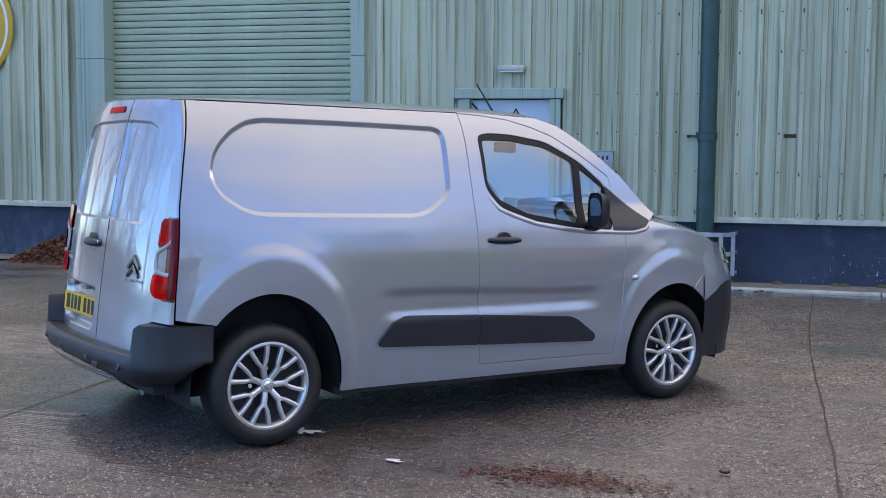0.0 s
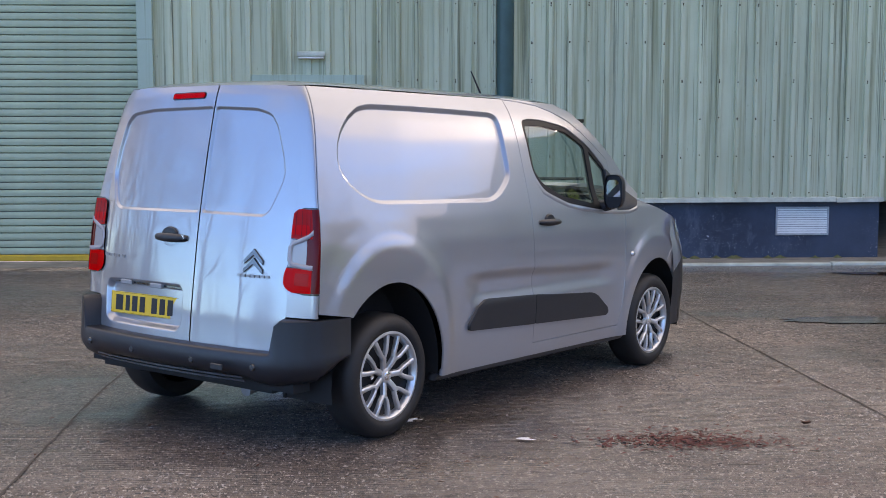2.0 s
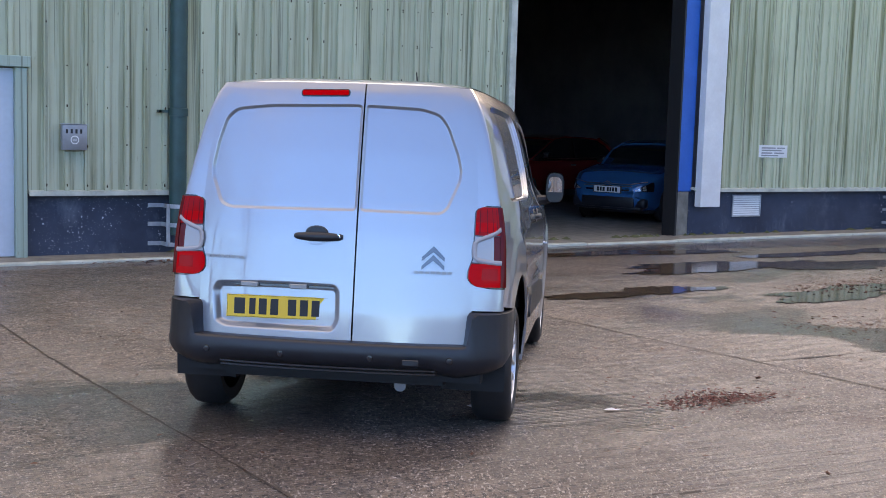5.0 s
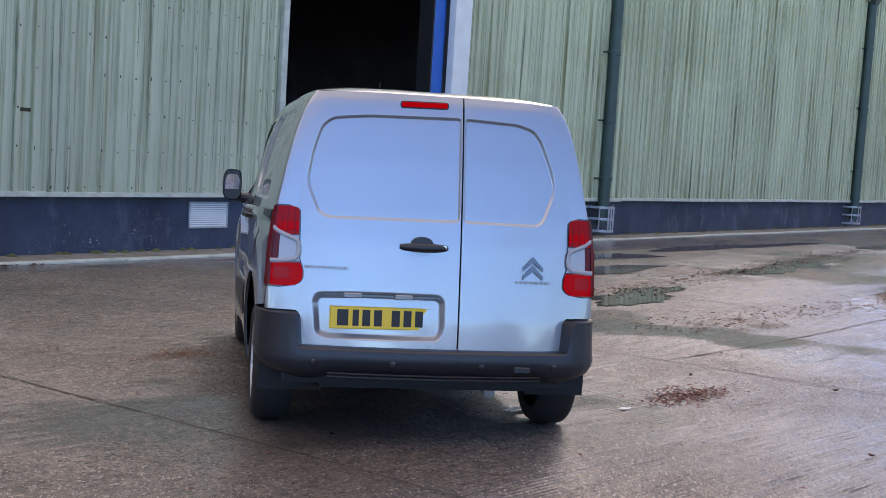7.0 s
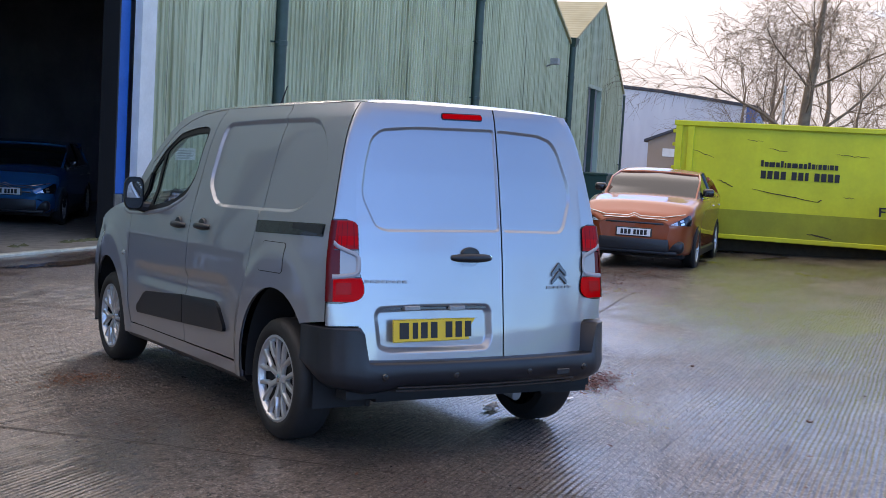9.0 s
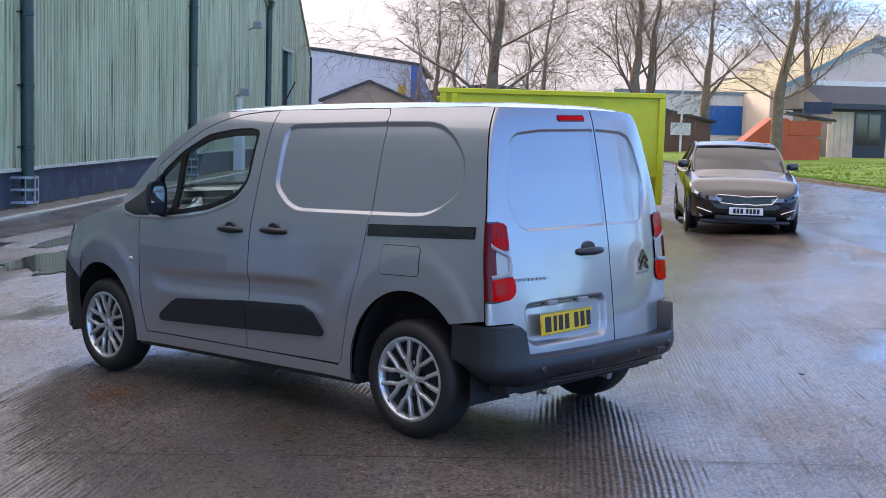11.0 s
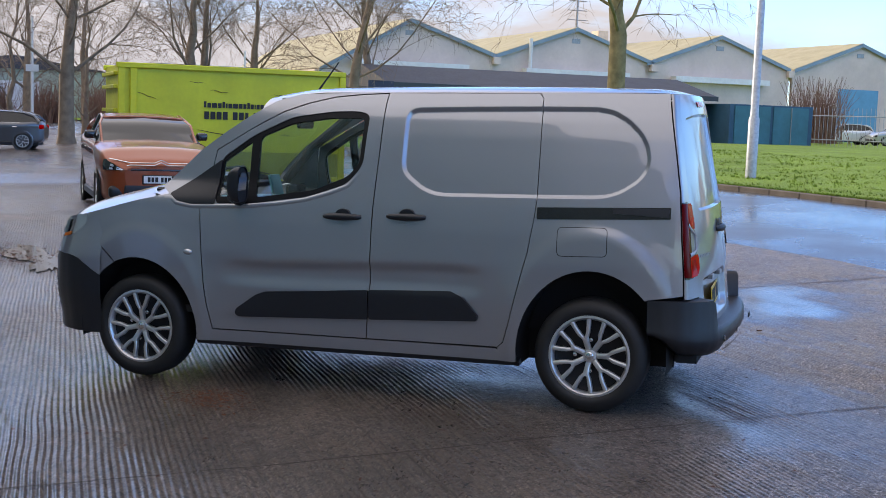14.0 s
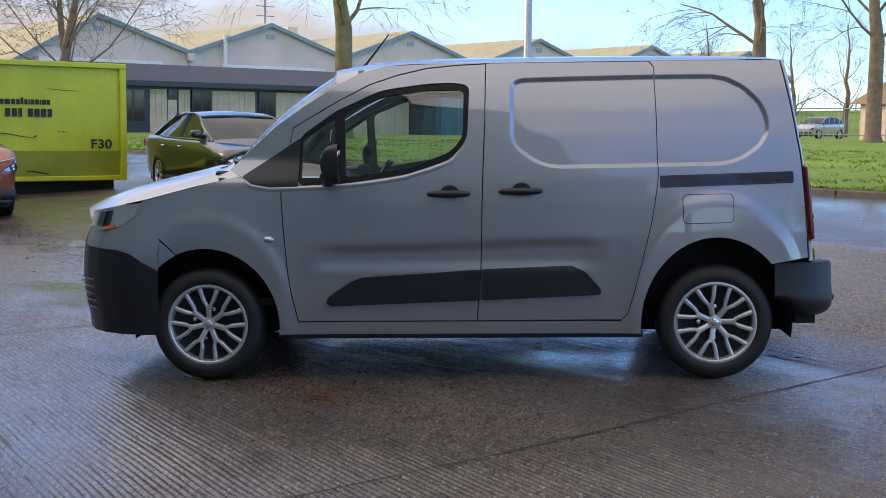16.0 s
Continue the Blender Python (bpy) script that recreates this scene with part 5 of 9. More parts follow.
def shrub(at, h, seed, label):
    rnd = random.Random(seed)
    t = thing("shrub", pose(*at), label, "shrub")
    bm = BM()
    for _ in range(420):
        a, s = rnd.uniform(0, 6.28), rnd.uniform(0.05, 0.75)
        p = Vector((rnd.gauss(0, h * 0.16), rnd.gauss(0, h * 0.16), 0))
        q = p + Vector((math.cos(a) * s * h * 0.6, math.sin(a) * s * h * 0.6, h * rnd.uniform(0.45, 1.0)))
        m = (p + q) / 2 + Vector((rnd.gauss(0, 0.1), rnd.gauss(0, 0.1), 0.1))
        tube(bm, [p, m, q], [0.03, 0.02, 0.008], 3, False)
    part("foliage", bm, worn("red_brown_stems", (0.22, 0.125, 0.09), 0.9, 0, 0.3, 3, 0), t)


shrub((62, -52, 0.8), 4.6, 7, "leafless red-brown shrub by the fence")
shrub((57, -5, 0.1), 3.2, 9, "leafless shrub behind the waste container")
for i, (ax, ay, hh) in enumerate(((94, 0.5, 3.4), (98, -3.5, 3.8), (102, -8.0, 3.6), (106, 4.0, 3.2), (92, -12.5, 3.4))):
    shrub((ax, ay, -0.1), hh, 50 + i, "tall leafless thicket far behind the yard")
for i, (ax, ay, hh) in enumerate(((86, -1.5, 15), (97, -6.5, 16), (92, 2.5, 14))):
    tree((ax, ay, -0.1), hh, 120 + i, 0.32, M_BARK, "bare tree in the far wood", 0.18, 0.6, 3)
far_unit = thing("white_unit", pose(124, -2.0, -0.1), "low pale green industrial unit far behind the trees", "building")
part("wall", box(BM(), 0, 14, -9, 9, -0.3, 5.2), M_PALEGREEN, far_unit)
part("roof", prism(BM(), [(-0.3, -9.4, 5.2), (-0.3, 0, 6.6), (-0.3, 9.4, 5.2)], (14.6, 0, 0)), M_ROOFGREY, far_unit)
part("door", box(BM(), -0.06, -0.002, -2.4, 1.6, -0.2, 4.0), M_WHITE, far_unit)

# ---- buildings beyond ----
PX = 56.0
pav = thing("pavilion", pose(PX, 0, 0), "long low cream timber pavilion with a dark roof", "building")
ky = (PX + 7.5) / (50 + 7.5)


def py_(y):
    return 1.0 + (y - 1.0) * ky


PB, PE = 0.62, 3.30
bm = BM()
box(bm, 0.02, 8.0, py_(-35.0), py_(-17.2), PB, PE)
part("wall", bm, M_DKFRAME, pav)
wins = [(-19.5, -18.2, 1.2, 3.05), (-21.1, -20.65, 2.5, 3.1), (-23.0, -21.9, 1.2, 3.05), (-26.6, -25.6, 1.5, 3.1)]
y = -35.0
bm = None
board_y = []
while y < -17.25:
    e = min(y + 0.30, -17.2)
    if not any(a - 0.05 < (y + e) / 2 < b + 0.05 for a, b, _, _ in wins):
        board_y.append((y, e))
    y = e
rnd = random.Random(12)
for a, b in board_y:
    bm = BM()
    box(bm, -0.03 - rnd.uniform(0, 0.012), 0.018, py_(a) + 0.006, py_(b) - 0.006, PB + 0.02, PE - 0.25)
    part("board", bm, M_CREAM, pav)
for a, b, z0, z1 in wins:
    w = part("window", box(BM(), -0.06, 0.016, py_(a), py_(b), z0 + 0.05, z1), M_DKFRAME, pav, "dark-framed window")
    m_ = (py_(a) + py_(b)) / 2
    for q in ((py_(a) + 0.1, m_ - 0.05), (m_ + 0.05, py_(b) - 0.1)):
        part("pane", box(BM(), -0.07, -0.062, q[0], q[1], z0 + 0.15, z1 - 0.1), M_FARGLASS, w)
    if z0 > 1.3:
        for q in ((PB + 0.02, z0),):
            part("board", box(BM(), -0.035, 0.018, py_(a), py_(b), q[0], q[1]), M_CREAM, pav)
bm = BM()
prism(bm, [(-0.7, py_(-35.6), PE - 0.05), (-0.7, py_(-35.6), PE + 0.14), (4.0, py_(-35.6), PE + 1.25), (9.0, py_(-35.6), PE + 0.1), (9.0, py_(-35.6), PE - 0.05)], (0, py_(-16.6) - py_(-35.6), 0))
part("roof", bm, M_ROOFGREY, pav)
part("fascia", box(BM(), -0.74, -0.70, py_(-35.6), py_(-16.6), PE - 0.12, PE + 0.16), M_DKFRAME, pav)
# a black strip stands for the shade below the boards
part("base_gap_shade", box(BM(), 0.0, 0.018, py_(-35), py_(-17.2), 0.3, PB), M_BLACK, pav)
part("timber_prop", box(BM(), -1.2, -1.1, py_(-16.9), py_(-16.7), 0.5, 2.4), M_CREAM, pav)
part("timber_stack", box(BM(), -1.8, -0.9, py_(-20.5), py_(-19.4), 0.5, 0.72, 0.02), worn("new_timber", (0.55, 0.36, 0.16), 0.7, 0, 0.2, 3, 0), pav)
part("signboard", box(BM(), -0.9, -0.8, py_(-16.9), py_(-15.6), 2.9, 3.5), worn("navy_board", (0.01, 0.016, 0.05), 0.4, 0, 0.1, 3, 0), pav)
# blue container beside it
cont = thing("shipping_container", pose(PX - 2, 0, 0.55), "blue shipping container with double doors", "container")
part("body", box(BM(), 0, 6, py_(-41.0), py_(-35.6), 0, 2.5), worn("container_blue", (0.02, 0.085, 0.16), 0.55, 0, 0.2, 1.5, 0.05), cont)
for a, b in ((-40.7, -38.4), (-38.2, -35.9)):
    dd = part("door", box(BM(), -0.05, 0.0, py_(a), py_(b), 0.1, 2.4), worn("container_teal", (0.03, 0.16, 0.22), 0.55, 0, 0.2, 1.5, 0.05), cont)
    part("lock_bar", tube(BM(), [(-0.08, py_((a + b) / 2), 0.1), (-0.08, py_((a + b) / 2), 2.4)], 0.03, 6), M_GREY, dd)

# the row of gabled sheds
SX = 88.0
ks = (SX + 7.2) / (77 + 7.2)


def sy_(y):
    return 2.0 + (y - 2.0) * ks


GA = [-27.5, -41.0, -54.0, -68.0, -82.3, -96.5]
shed = thing("gabled_sheds", pose(SX, 0, 0), "row of grey gabled industrial sheds with mossy roofs", "building")
for i, a in enumerate(GA):
    l = sy_(a + 6.8)
    r = sy_(a - 6.8)
    c = sy_(a)
    ze, za = 6.9 + 0.10 * i, 9.55 + 0.14 * i
    if i == 0:
        ze = 5.0
    gable = part("gable_wall", prism(BM(), [(0, l, -0.5), (0, l, ze if i else 5.2), (0, c, za), (0, r, 7.0 + 0.1 * i), (0, r, -0.5)], (0.3, 0, 0)), M_GREYWALL, shed, "grey rendered gable")
    for q0, q1, w0, w1 in ((l, c, ze if i else 5.2, za), (c, r, za, 7.0 + 0.1 * i)):
        part("roof_slope", prism(BM(), [(-0.25, q0, w0), (-0.25, q1, w1), (-0.25, q1, w1 + 0.15), (-0.25, q0, w0 + 0.15)], (40, 0, 0)), M_ROOFMOSS, shed)
        part("verge_board", prism(BM(), [(-0.35, q0, w0 - 0.22), (-0.35, q1, w1 - 0.22), (-0.35, q1, w1 + 0.1), (-0.35, q0, w0 + 0.1)], (0.08, 0, 0)), M_VERGE, shed)
    part("valley_hopper", box(BM(), -0.5, 0, r - 0.3, r + 0.3, 6.3 + 0.1 * i, 6.9 + 0.1 * i), M_GREYWALL, shed)
    if i < 3:
        part("canopy", box(BM(), -0.9, 0, c - 5.0, c + 5.0, 5.6, 6.1), M_WHITE, shed, "pale canopy fascia")
    if i >= 3:
        part("shed_door", box(BM(), -0.06, 0, c - 2.4, c + 2.4, 0.3, 5.7), M_BLUEDOOR, shed, "pale blue roller door")
    part("gable_vent", box(BM(), -0.05, 0, c - 0.4, c + 0.4, za - 1.25, za - 0.85), M_GREY, shed)
part("flue", tube(BM(), [(-0.5, sy_(-37.0), 6.0), (-0.5, sy_(-37.0), 8.6)], 0.16, 10), M_WHITE, shed, "white metal flue")
part("chimney", box(BM(), 18, 19.5, sy_(-52.5), sy_(-51.5), 8.5, 11.2), M_CREAM, shed)
part("end_wall", box(BM(), 0.3, 40, sy_(GA[0] + 6.8), sy_(GA[0] + 6.8) + 0.2, -0.5, 5.2), M_GREYWALL, shed)
mast = thing("mast", pose(110, -58, 0), "far lattice mast with aerials", "mast")
part("shaft", tube(BM(), [(0, 0, 0), (0, 0, 15)], 0.12, 6), M_GREY, mast)
for z in (12.5, 13.5, 14.5):
    part("aerial", tube(BM(), [(0, -1.1, z), (0, 1.1, z)], 0.05, 6), M_GREY, mast)

# white shed with a blue corner, brick gable
ws = thing("white_shed", pose(100, 4.4, 0), "pale grey profiled-sheet shed with a blue corner", "building")
part("front_wall", prism(BM(), [(0, 0.8, -0.5), (0, 22, -0.5), (0, 22, 9.0), (0, 8, 7.9), (0, 0.8, 7.0)], (0.3, 0, 0)), M_WHITESHED, ws)
part("corner_sheet", prism(BM(), [(-0.02, 0.0, -0.5), (-0.02, 0.8, -0.5), (-0.02, 0.8, 7.0), (-0.02, 0.0, 6.9)], (0.3, 0, 0)), M_BLUE, ws, "deep blue corner sheet")
part("side_wall", prism(BM(), [(0.3, -0.02, -0.5), (30, -0.02, -0.5), (30, -0.02, 4.8), (0.3, -0.02, 6.9)], (0, 0.2, 0)), worn("mid_blue_sheet", (0.10, 0.24, 0.50), 0.5, 0, 0.15, 0.6, 0.03), ws, "mid blue side wall")
part("roof_edge", prism(BM(), [(-0.15, -0.15, 6.9), (-0.15, 8, 7.95), (-0.15, 22, 9.1), (-0.15, 22, 9.35), (-0.15, 8, 8.2), (-0.15, -0.15, 7.15)], (30, 0, 0)), M_ROOFGREY, ws)
part("yellow_notice", box(BM(), -0.06, -0.01, 1.2, 1.9, 4.2, 5.2), M_YELLOW, ws)


def brick_mat():
    m = mat_new("brown_brick", (0.2, 0.1, 0.07), 0.85)
    g = G(m)
    b = g.add("TexBrick", Scale=1.0, Mortar_Size=0.012, Brick_Width=0.45, Row_Height=0.15)
    b.inputs["Color1"].default_value, b.inputs["Color2"].default_value, b.inputs["Mortar"].default_value = (0.32, 0.17, 0.105, 1), (0.42, 0.24, 0.155, 1), (0.34, 0.28, 0.22, 1)
    g.l.new(g.coords((1, 1, 1), (radians(90), 0, radians(90))), b.inputs["Vector"])
    n = g.noise(g.coords(), 0.8, 5)
    g.color(g.mix(g.math("MULTIPLY", n, 0.5), b.outputs["Color"], (0.22, 0.13, 0.09)))
    return m


M_BRICK = brick_mat()
bs = thing("brick_shed", pose(84, 3.5, 0), "small brown brick building with a gable roof", "building")
part("gable_wall", prism(BM(), [(0, 0.2, -0.5), (0, 7.4, -0.5), (0, 7.4, 3.4), (0, 3.9, 4.85), (0, 0.2, 3.3)], (8, 0, 0)), M_BRICK, bs)
for q0, q1, w0, w1 in ((-0.1, 3.9, 3.2, 4.85), (3.9, 7.7, 4.85, 3.3)):
    part("roof_slope", prism(BM(), [(-0.25, q0, w0), (-0.25, q1, w1), (-0.25, q1, w1 + 0.2), (-0.25, q0, w0 + 0.2)], (8.5, 0, 0)), M_ROOFGREY, bs)
part("wall_plate", box(BM(), -0.05, 0, 5.3, 6.3, 2.3, 2.9), M_WHITE, bs)
part("rain_pipe", tube(BM(), [(-0.12, 0.45, 0), (-0.12, 0.45, 3.1)], 0.07, 8), M_WHITE, bs)
# brown shed and blue-and-white unit seen past the container
t = thing("brown_shed", pose(72, -13.3, 0.1), "brown weatherboarded shed with a lean-to roof", "building")
part("wall", prism(BM(), [(0, -2.6, -0.3), (0, 4.5, -0.3), (0, 4.5, 3.9), (0, -2.6, 2.4)], (6, 0, 0)), worn("brown_boards", (0.16, 0.085, 0.06), 0.7, 0, 0.2, 1, 0.05), t)
part("roof_slope", prism(BM(), [(-0.2, -2.9, 2.35), (-0.2, 4.7, 3.95), (-0.2, 4.7, 4.1), (-0.2, -2.9, 2.5)], (6.4, 0, 0)), M_ROOFGREY, t)
part("window", box(BM(), -0.05, 0, -1.3, 0.0, 1.5, 2.3), M_WHITE, t)
t = thing("white_unit", pose(98, -18.0, 0.2), "white industrial unit with blue panels", "building")
part("wall", box(BM(), 0, 12, -9.5, 5.5, -0.3, 4.9), M_WHITE, t)
part("parapet", box(BM(), -0.1, 12, -9.6, 5.6, 4.9, 5.2), M_VERGE, t)
part("blue_panel", box(BM(), -0.06, 0, -6.0, -2.4, 1.5, 4.0), M_BLUE, t, "blue window panel")
for a in (0.0, 2.2):
    part("window", box(BM(), -0.06, 0, a, a + 1.8, 0.6, 2.0), M_BLUEDOOR, t)
part("loading_rail", tube(BM(), [(-1.5, -9.0, 1.2), (-1.5, -4.0, 1.2)], 0.06, 6), M_GREY, t)

# palisade fence in front of the sheds
fence = thing("palisade_fence", pose(0, 0, 0), "grey steel palisade fence along the grass", "fence")
pale_me = None
fx0, fy0, fx1, fy1 = 66.0, -44.0, 26.0, -60.0
nfen = 150
for k in range(nfen):
    px, py = fx0 + (fx1 - fx0) * k / nfen, fy0 + (fy1 - fy0) * k / nfen
    if pale_me is None:
        pp = part("pale", prism(BM(), [(0, -0.045, 0), (0, 0.045, 0), (0, 0.045, 2.3), (0, 0, 2.42), (0, -0.045, 2.3)], (0.02, 0, 0)), M_CAGE, fence)
        pale_me = pp.data
    else:
        pp = new("pale", pale_me)
        pp.parent = fence
    pp.matrix_basis = pose(px, py, 0.7, 0, 0, 45)
for z in (1.1, 2.6):
    part("rail", tube(BM(), [(fx0, fy0, z), (fx1, fy1, z)], 0.035, 6), M_CAGE, fence)
t = thing("far_house", pose(36, -66, 0.4), "far low house with a tan roof", "building")
part("wall", box(BM(), -4, 4, -4, 4, 0, 2.6), M_CREAM, t)
part("roof", prism(BM(), [(-4.5, -4.5, 2.6), (4.5, -4.5, 2.6), (0, -4.5, 5.0)], (0, 9, 0)), worn("tan_tiles", (0.36, 0.25, 0.15), 0.8, 0, 0.2, 1, 0.05), t)
bm = BM()
grid_mesh(bm, [-40, 0, 40, 90], [-160, -120, -95], lambda x, y: 0.4 + (3.2 if y < -110 else 0) + (1.0 if y < -150 else 0))
solo("bank", bm, M_GRASS, "far green bank behind the fence", "bank", kind="structure")


# unseen fine bare woods opposite the building, added to darken the van's rear reflections
vs_, fs_ = [], []
rnd = random.Random(77)
for k in range(9000):
    a = radians(rnd.uniform(150, 296))
    r = rnd.uniform(62, 84)
    x, y = r * math.cos(a), r * math.sin(a)
    h = rnd.uniform(2.0, 8.0) * (0.75 + 0.3 * math.sin(a * 9) + 0.2 * math.sin(a * 23))
    w = rnd.uniform(0.05, 0.13)
    lx, ly = rnd.gauss(0, 1.0), rnd.gauss(0, 1.0)
    b = len(vs_)
    vs_ += [(x + w * math.cos(q), y + w * math.sin(q), 0) for q in (0, 2.1, 4.2)] + [(x + lx, y + ly, h)]
    fs_ += [(b, b + 1, b + 3), (b + 1, b + 2, b + 3), (b + 2, b, b + 3)]
me = bpy.data.meshes.new("unseen_woods")
me.from_pydata(vs_, [], fs_)
me.materials.append(M_TWIG2)
tagged(new("unseen_woods", me), "unseen bare woods added to darken reflections in the van's rear", "woods", kind="stuff")


# ---- the panel van: x forwards, y to its left, origin under its middle ----
from mathutils import geometry as geo2d

VAN = pose(0, 0, -0.0185, 0, 0, 50.0) @ pose(0, 0.028, 0, 0, 1.5, 0)
van = thing("van", VAN, "silver-grey panel van with black bumpers, parked on wet concrete", "van")
M_VAN = car_paint("silver_grey_metallic", (0.290, 0.305, 0.335), 0.55, 0.30, 1.72)


def curve(xs, ys, soft=9):
    """A smoothed line through the given knots, as a function."""
    gx = np.linspace(xs[0], xs[-1], 400)
    gy = np.interp(gx, xs, ys)
    k = np.hanning(2 * soft + 1)
    k /= k.sum()
    gy = np.convolve(np.pad(gy, soft, mode="reflect", reflect_type="odd"), k, mode="valid")
    return lambda v: float(np.interp(v, gx, gy))


def sst(a, b, v):
    t = min(1.0, max(0.0, (v - a) / (b - a)))
    return t * t * (3 - 2 * t)


W_PROF = curve([0.15, 0.3, 0.45, 0.6, 0.8, 0.98, 1.1, 1.2, 1.35, 1.5, 1.6, 1.68, 1.76], [0.85, 0.868, 0.882, 0.888, 0.887, 0.877, 0.860, 0.838, 0.803, 0.765, 0.732, 0.695, 0.635], 12)
W_PLAN = curve([-2.1, -1.95, -1.8, -1.6, -1.2, -0.6, 0.8, 1.2, 1.5, 1.7, 1.85, 2.0, 2.2], [0.895, 0.93, 0.951, 0.968, 0.99, 1.0, 1.0, 0.995, 0.975, 0.945, 0.905, 0.84, 0.68], 10)
ARCH = ((1.39, 0.32, 0.405, 0.425), (-1.39, 0.32, 0.402, 0.468))


def side_y(x, z):
    y = W_PROF(z) * W_PLAN(x)
    y *= 1 - 0.075 * sst(0.25, 1.25, x) * sst(1.08, 1.25, z)
    for cx, cz, ra, rb in ARCH:
        dx, dz = x - cx, (z - cz) * ra / rb
        r = math.hypot(dx, dz)
        if z > 0.25 and r < 0.72:
            # the flare ends in a crease that stands higher over the wheel than beside it
            rc = 0.465 + 0.115 * max(0.0, dz / max(r, 1e-6)) ** 1.6
            y += 0.013 * sst(rc + 0.045, rc - 0.035, r) + 0.007 * sst(rc + 0.13, rc, r)
    # hollow over the lower door trim
    u = sst(0.86, 0.62, x) * sst(-0.84, -0.62, x)
    y -= 0.022 * u * sst(0.785, 0.720, z - 0.03 * sst(0.6, -0.6, x) + 0.015)
    y += 0.016 * u * sst(0.68, 0.60, z)
    return y


def side_pt(s, x, z, off=0.0):
    e = 0.006
    y = side_y(x, z)
    n = Vector((-(side_y(x + e, z) - side_y(x - e, z)) / (2 * e), 1, -(side_y(x, z + e) - side_y(x, z - e)) / (2 * e))).normalized()
    p = Vector((x, y, z)) + n * off
    return Vector((p.x, s * p.y, p.z)), Vector((n.x, s * n.y, n.z))


X_REAR = curve([0.3, 0.45, 0.63, 0.8, 1.0, 1.15, 1.4, 1.6, 1.7, 1.78], [-2.04, -2.032, -2.018, -2.0, -1.977, -1.955, -1.912, -1.872, -1.848, -1.815], 10)


def rear_x(y, z):
    return X_REAR(z) + 0.098 * (abs(y) / 0.78) ** 2.7


def rear_pt(y, z, off=0.0):
    e = 0.006
    x = rear_x(y, z)
    n = Vector((-1, (rear_x(y + e, z) - rear_x(y - e, z)) / (2 * e), (rear_x(y, z + e) - rear_x(y, z - e)) / (2 * e))).normalized()
    return Vector((x, y, z)) + n * off, n


def area(poly):
    return 0.5 * sum(a[0] * b[1] - b[0] * a[1] for a, b in zip(poly, poly[1:] + poly[:1]))


def inset(poly, d):
    """The outline moved inwards by d."""
    if area(poly) < 0:
        poly = poly[::-1]
    out = []
    n = len(poly)
    for i in range(n):
        p0, p1, p2 = Vector(poly[i - 1]), Vector(poly[i]), Vector(poly[(i + 1) % n])
        a, b = (p1 - p0).normalized(), (p2 - p1).normalized()
        na, nb = Vector((-a.y, a.x)), Vector((-b.y, b.x))
        m = na + nb
        q = p1 + m.normalized() * (d / max(0.5, m.length / 2))
        out.append((q.x, q.y))
    return out


def rounded(poly, r, seg=5):
    """Rounds the corners of an outline."""
    out = []
    n = len(poly)
    for i in range(n):
        p0, p1, p2 = Vector(poly[i - 1]), Vector(poly[i]), Vector(poly[(i + 1) % n])
        rr = min(r, (p1 - p0).length * 0.45, (p2 - p1).length * 0.45)
        a, b = p1 + (p0 - p1).normalized() * rr, p1 + (p2 - p1).normalized() * rr
        for k in range(seg + 1):
            t = k / seg
            q = a * (1 - t) ** 2 + p1 * 2 * t * (1 - t) + b * t * t
            out.append((q.x, q.y))
    return out


def dense(poly, step=0.05):
    out = []
    for a, b in zip(poly, poly[1:] + poly[:1]):
        a, b = Vector(a), Vector(b)
        n = max(1, int((b - a).length / step))
        for k in range(n):
            q = a.lerp(b, k / n)
            out.append((q.x, q.y))
    clean = []
    for p in out:
        if not clean or (Vector(p) - Vector(clean[-1])).length > 1e-4:
            clean.append(p)
    return clean


def inside(p, poly):
    c = False
    for (x0, y0), (x1, y1) in zip(poly, poly[1:] + poly[:1]):
        if (y0 > p[1]) != (y1 > p[1]) and p[0] < (x1 - x0) * (p[1] - y0) / (y1 - y0) + x0:
            c = not c
    return c


def inside_many(P, poly):
    """Which of many points lie within an outline."""
    c = np.zeros(len(P), bool)
    for (x0, y0), (x1, y1) in zip(poly, poly[1:] + poly[:1]):
        if y0 != y1:
            c ^= ((y0 > P[:, 1]) != (y1 > P[:, 1])) & (P[:, 0] < (x1 - x0) * (P[:, 1] - y0) / (y1 - y0) + x0)
    return c


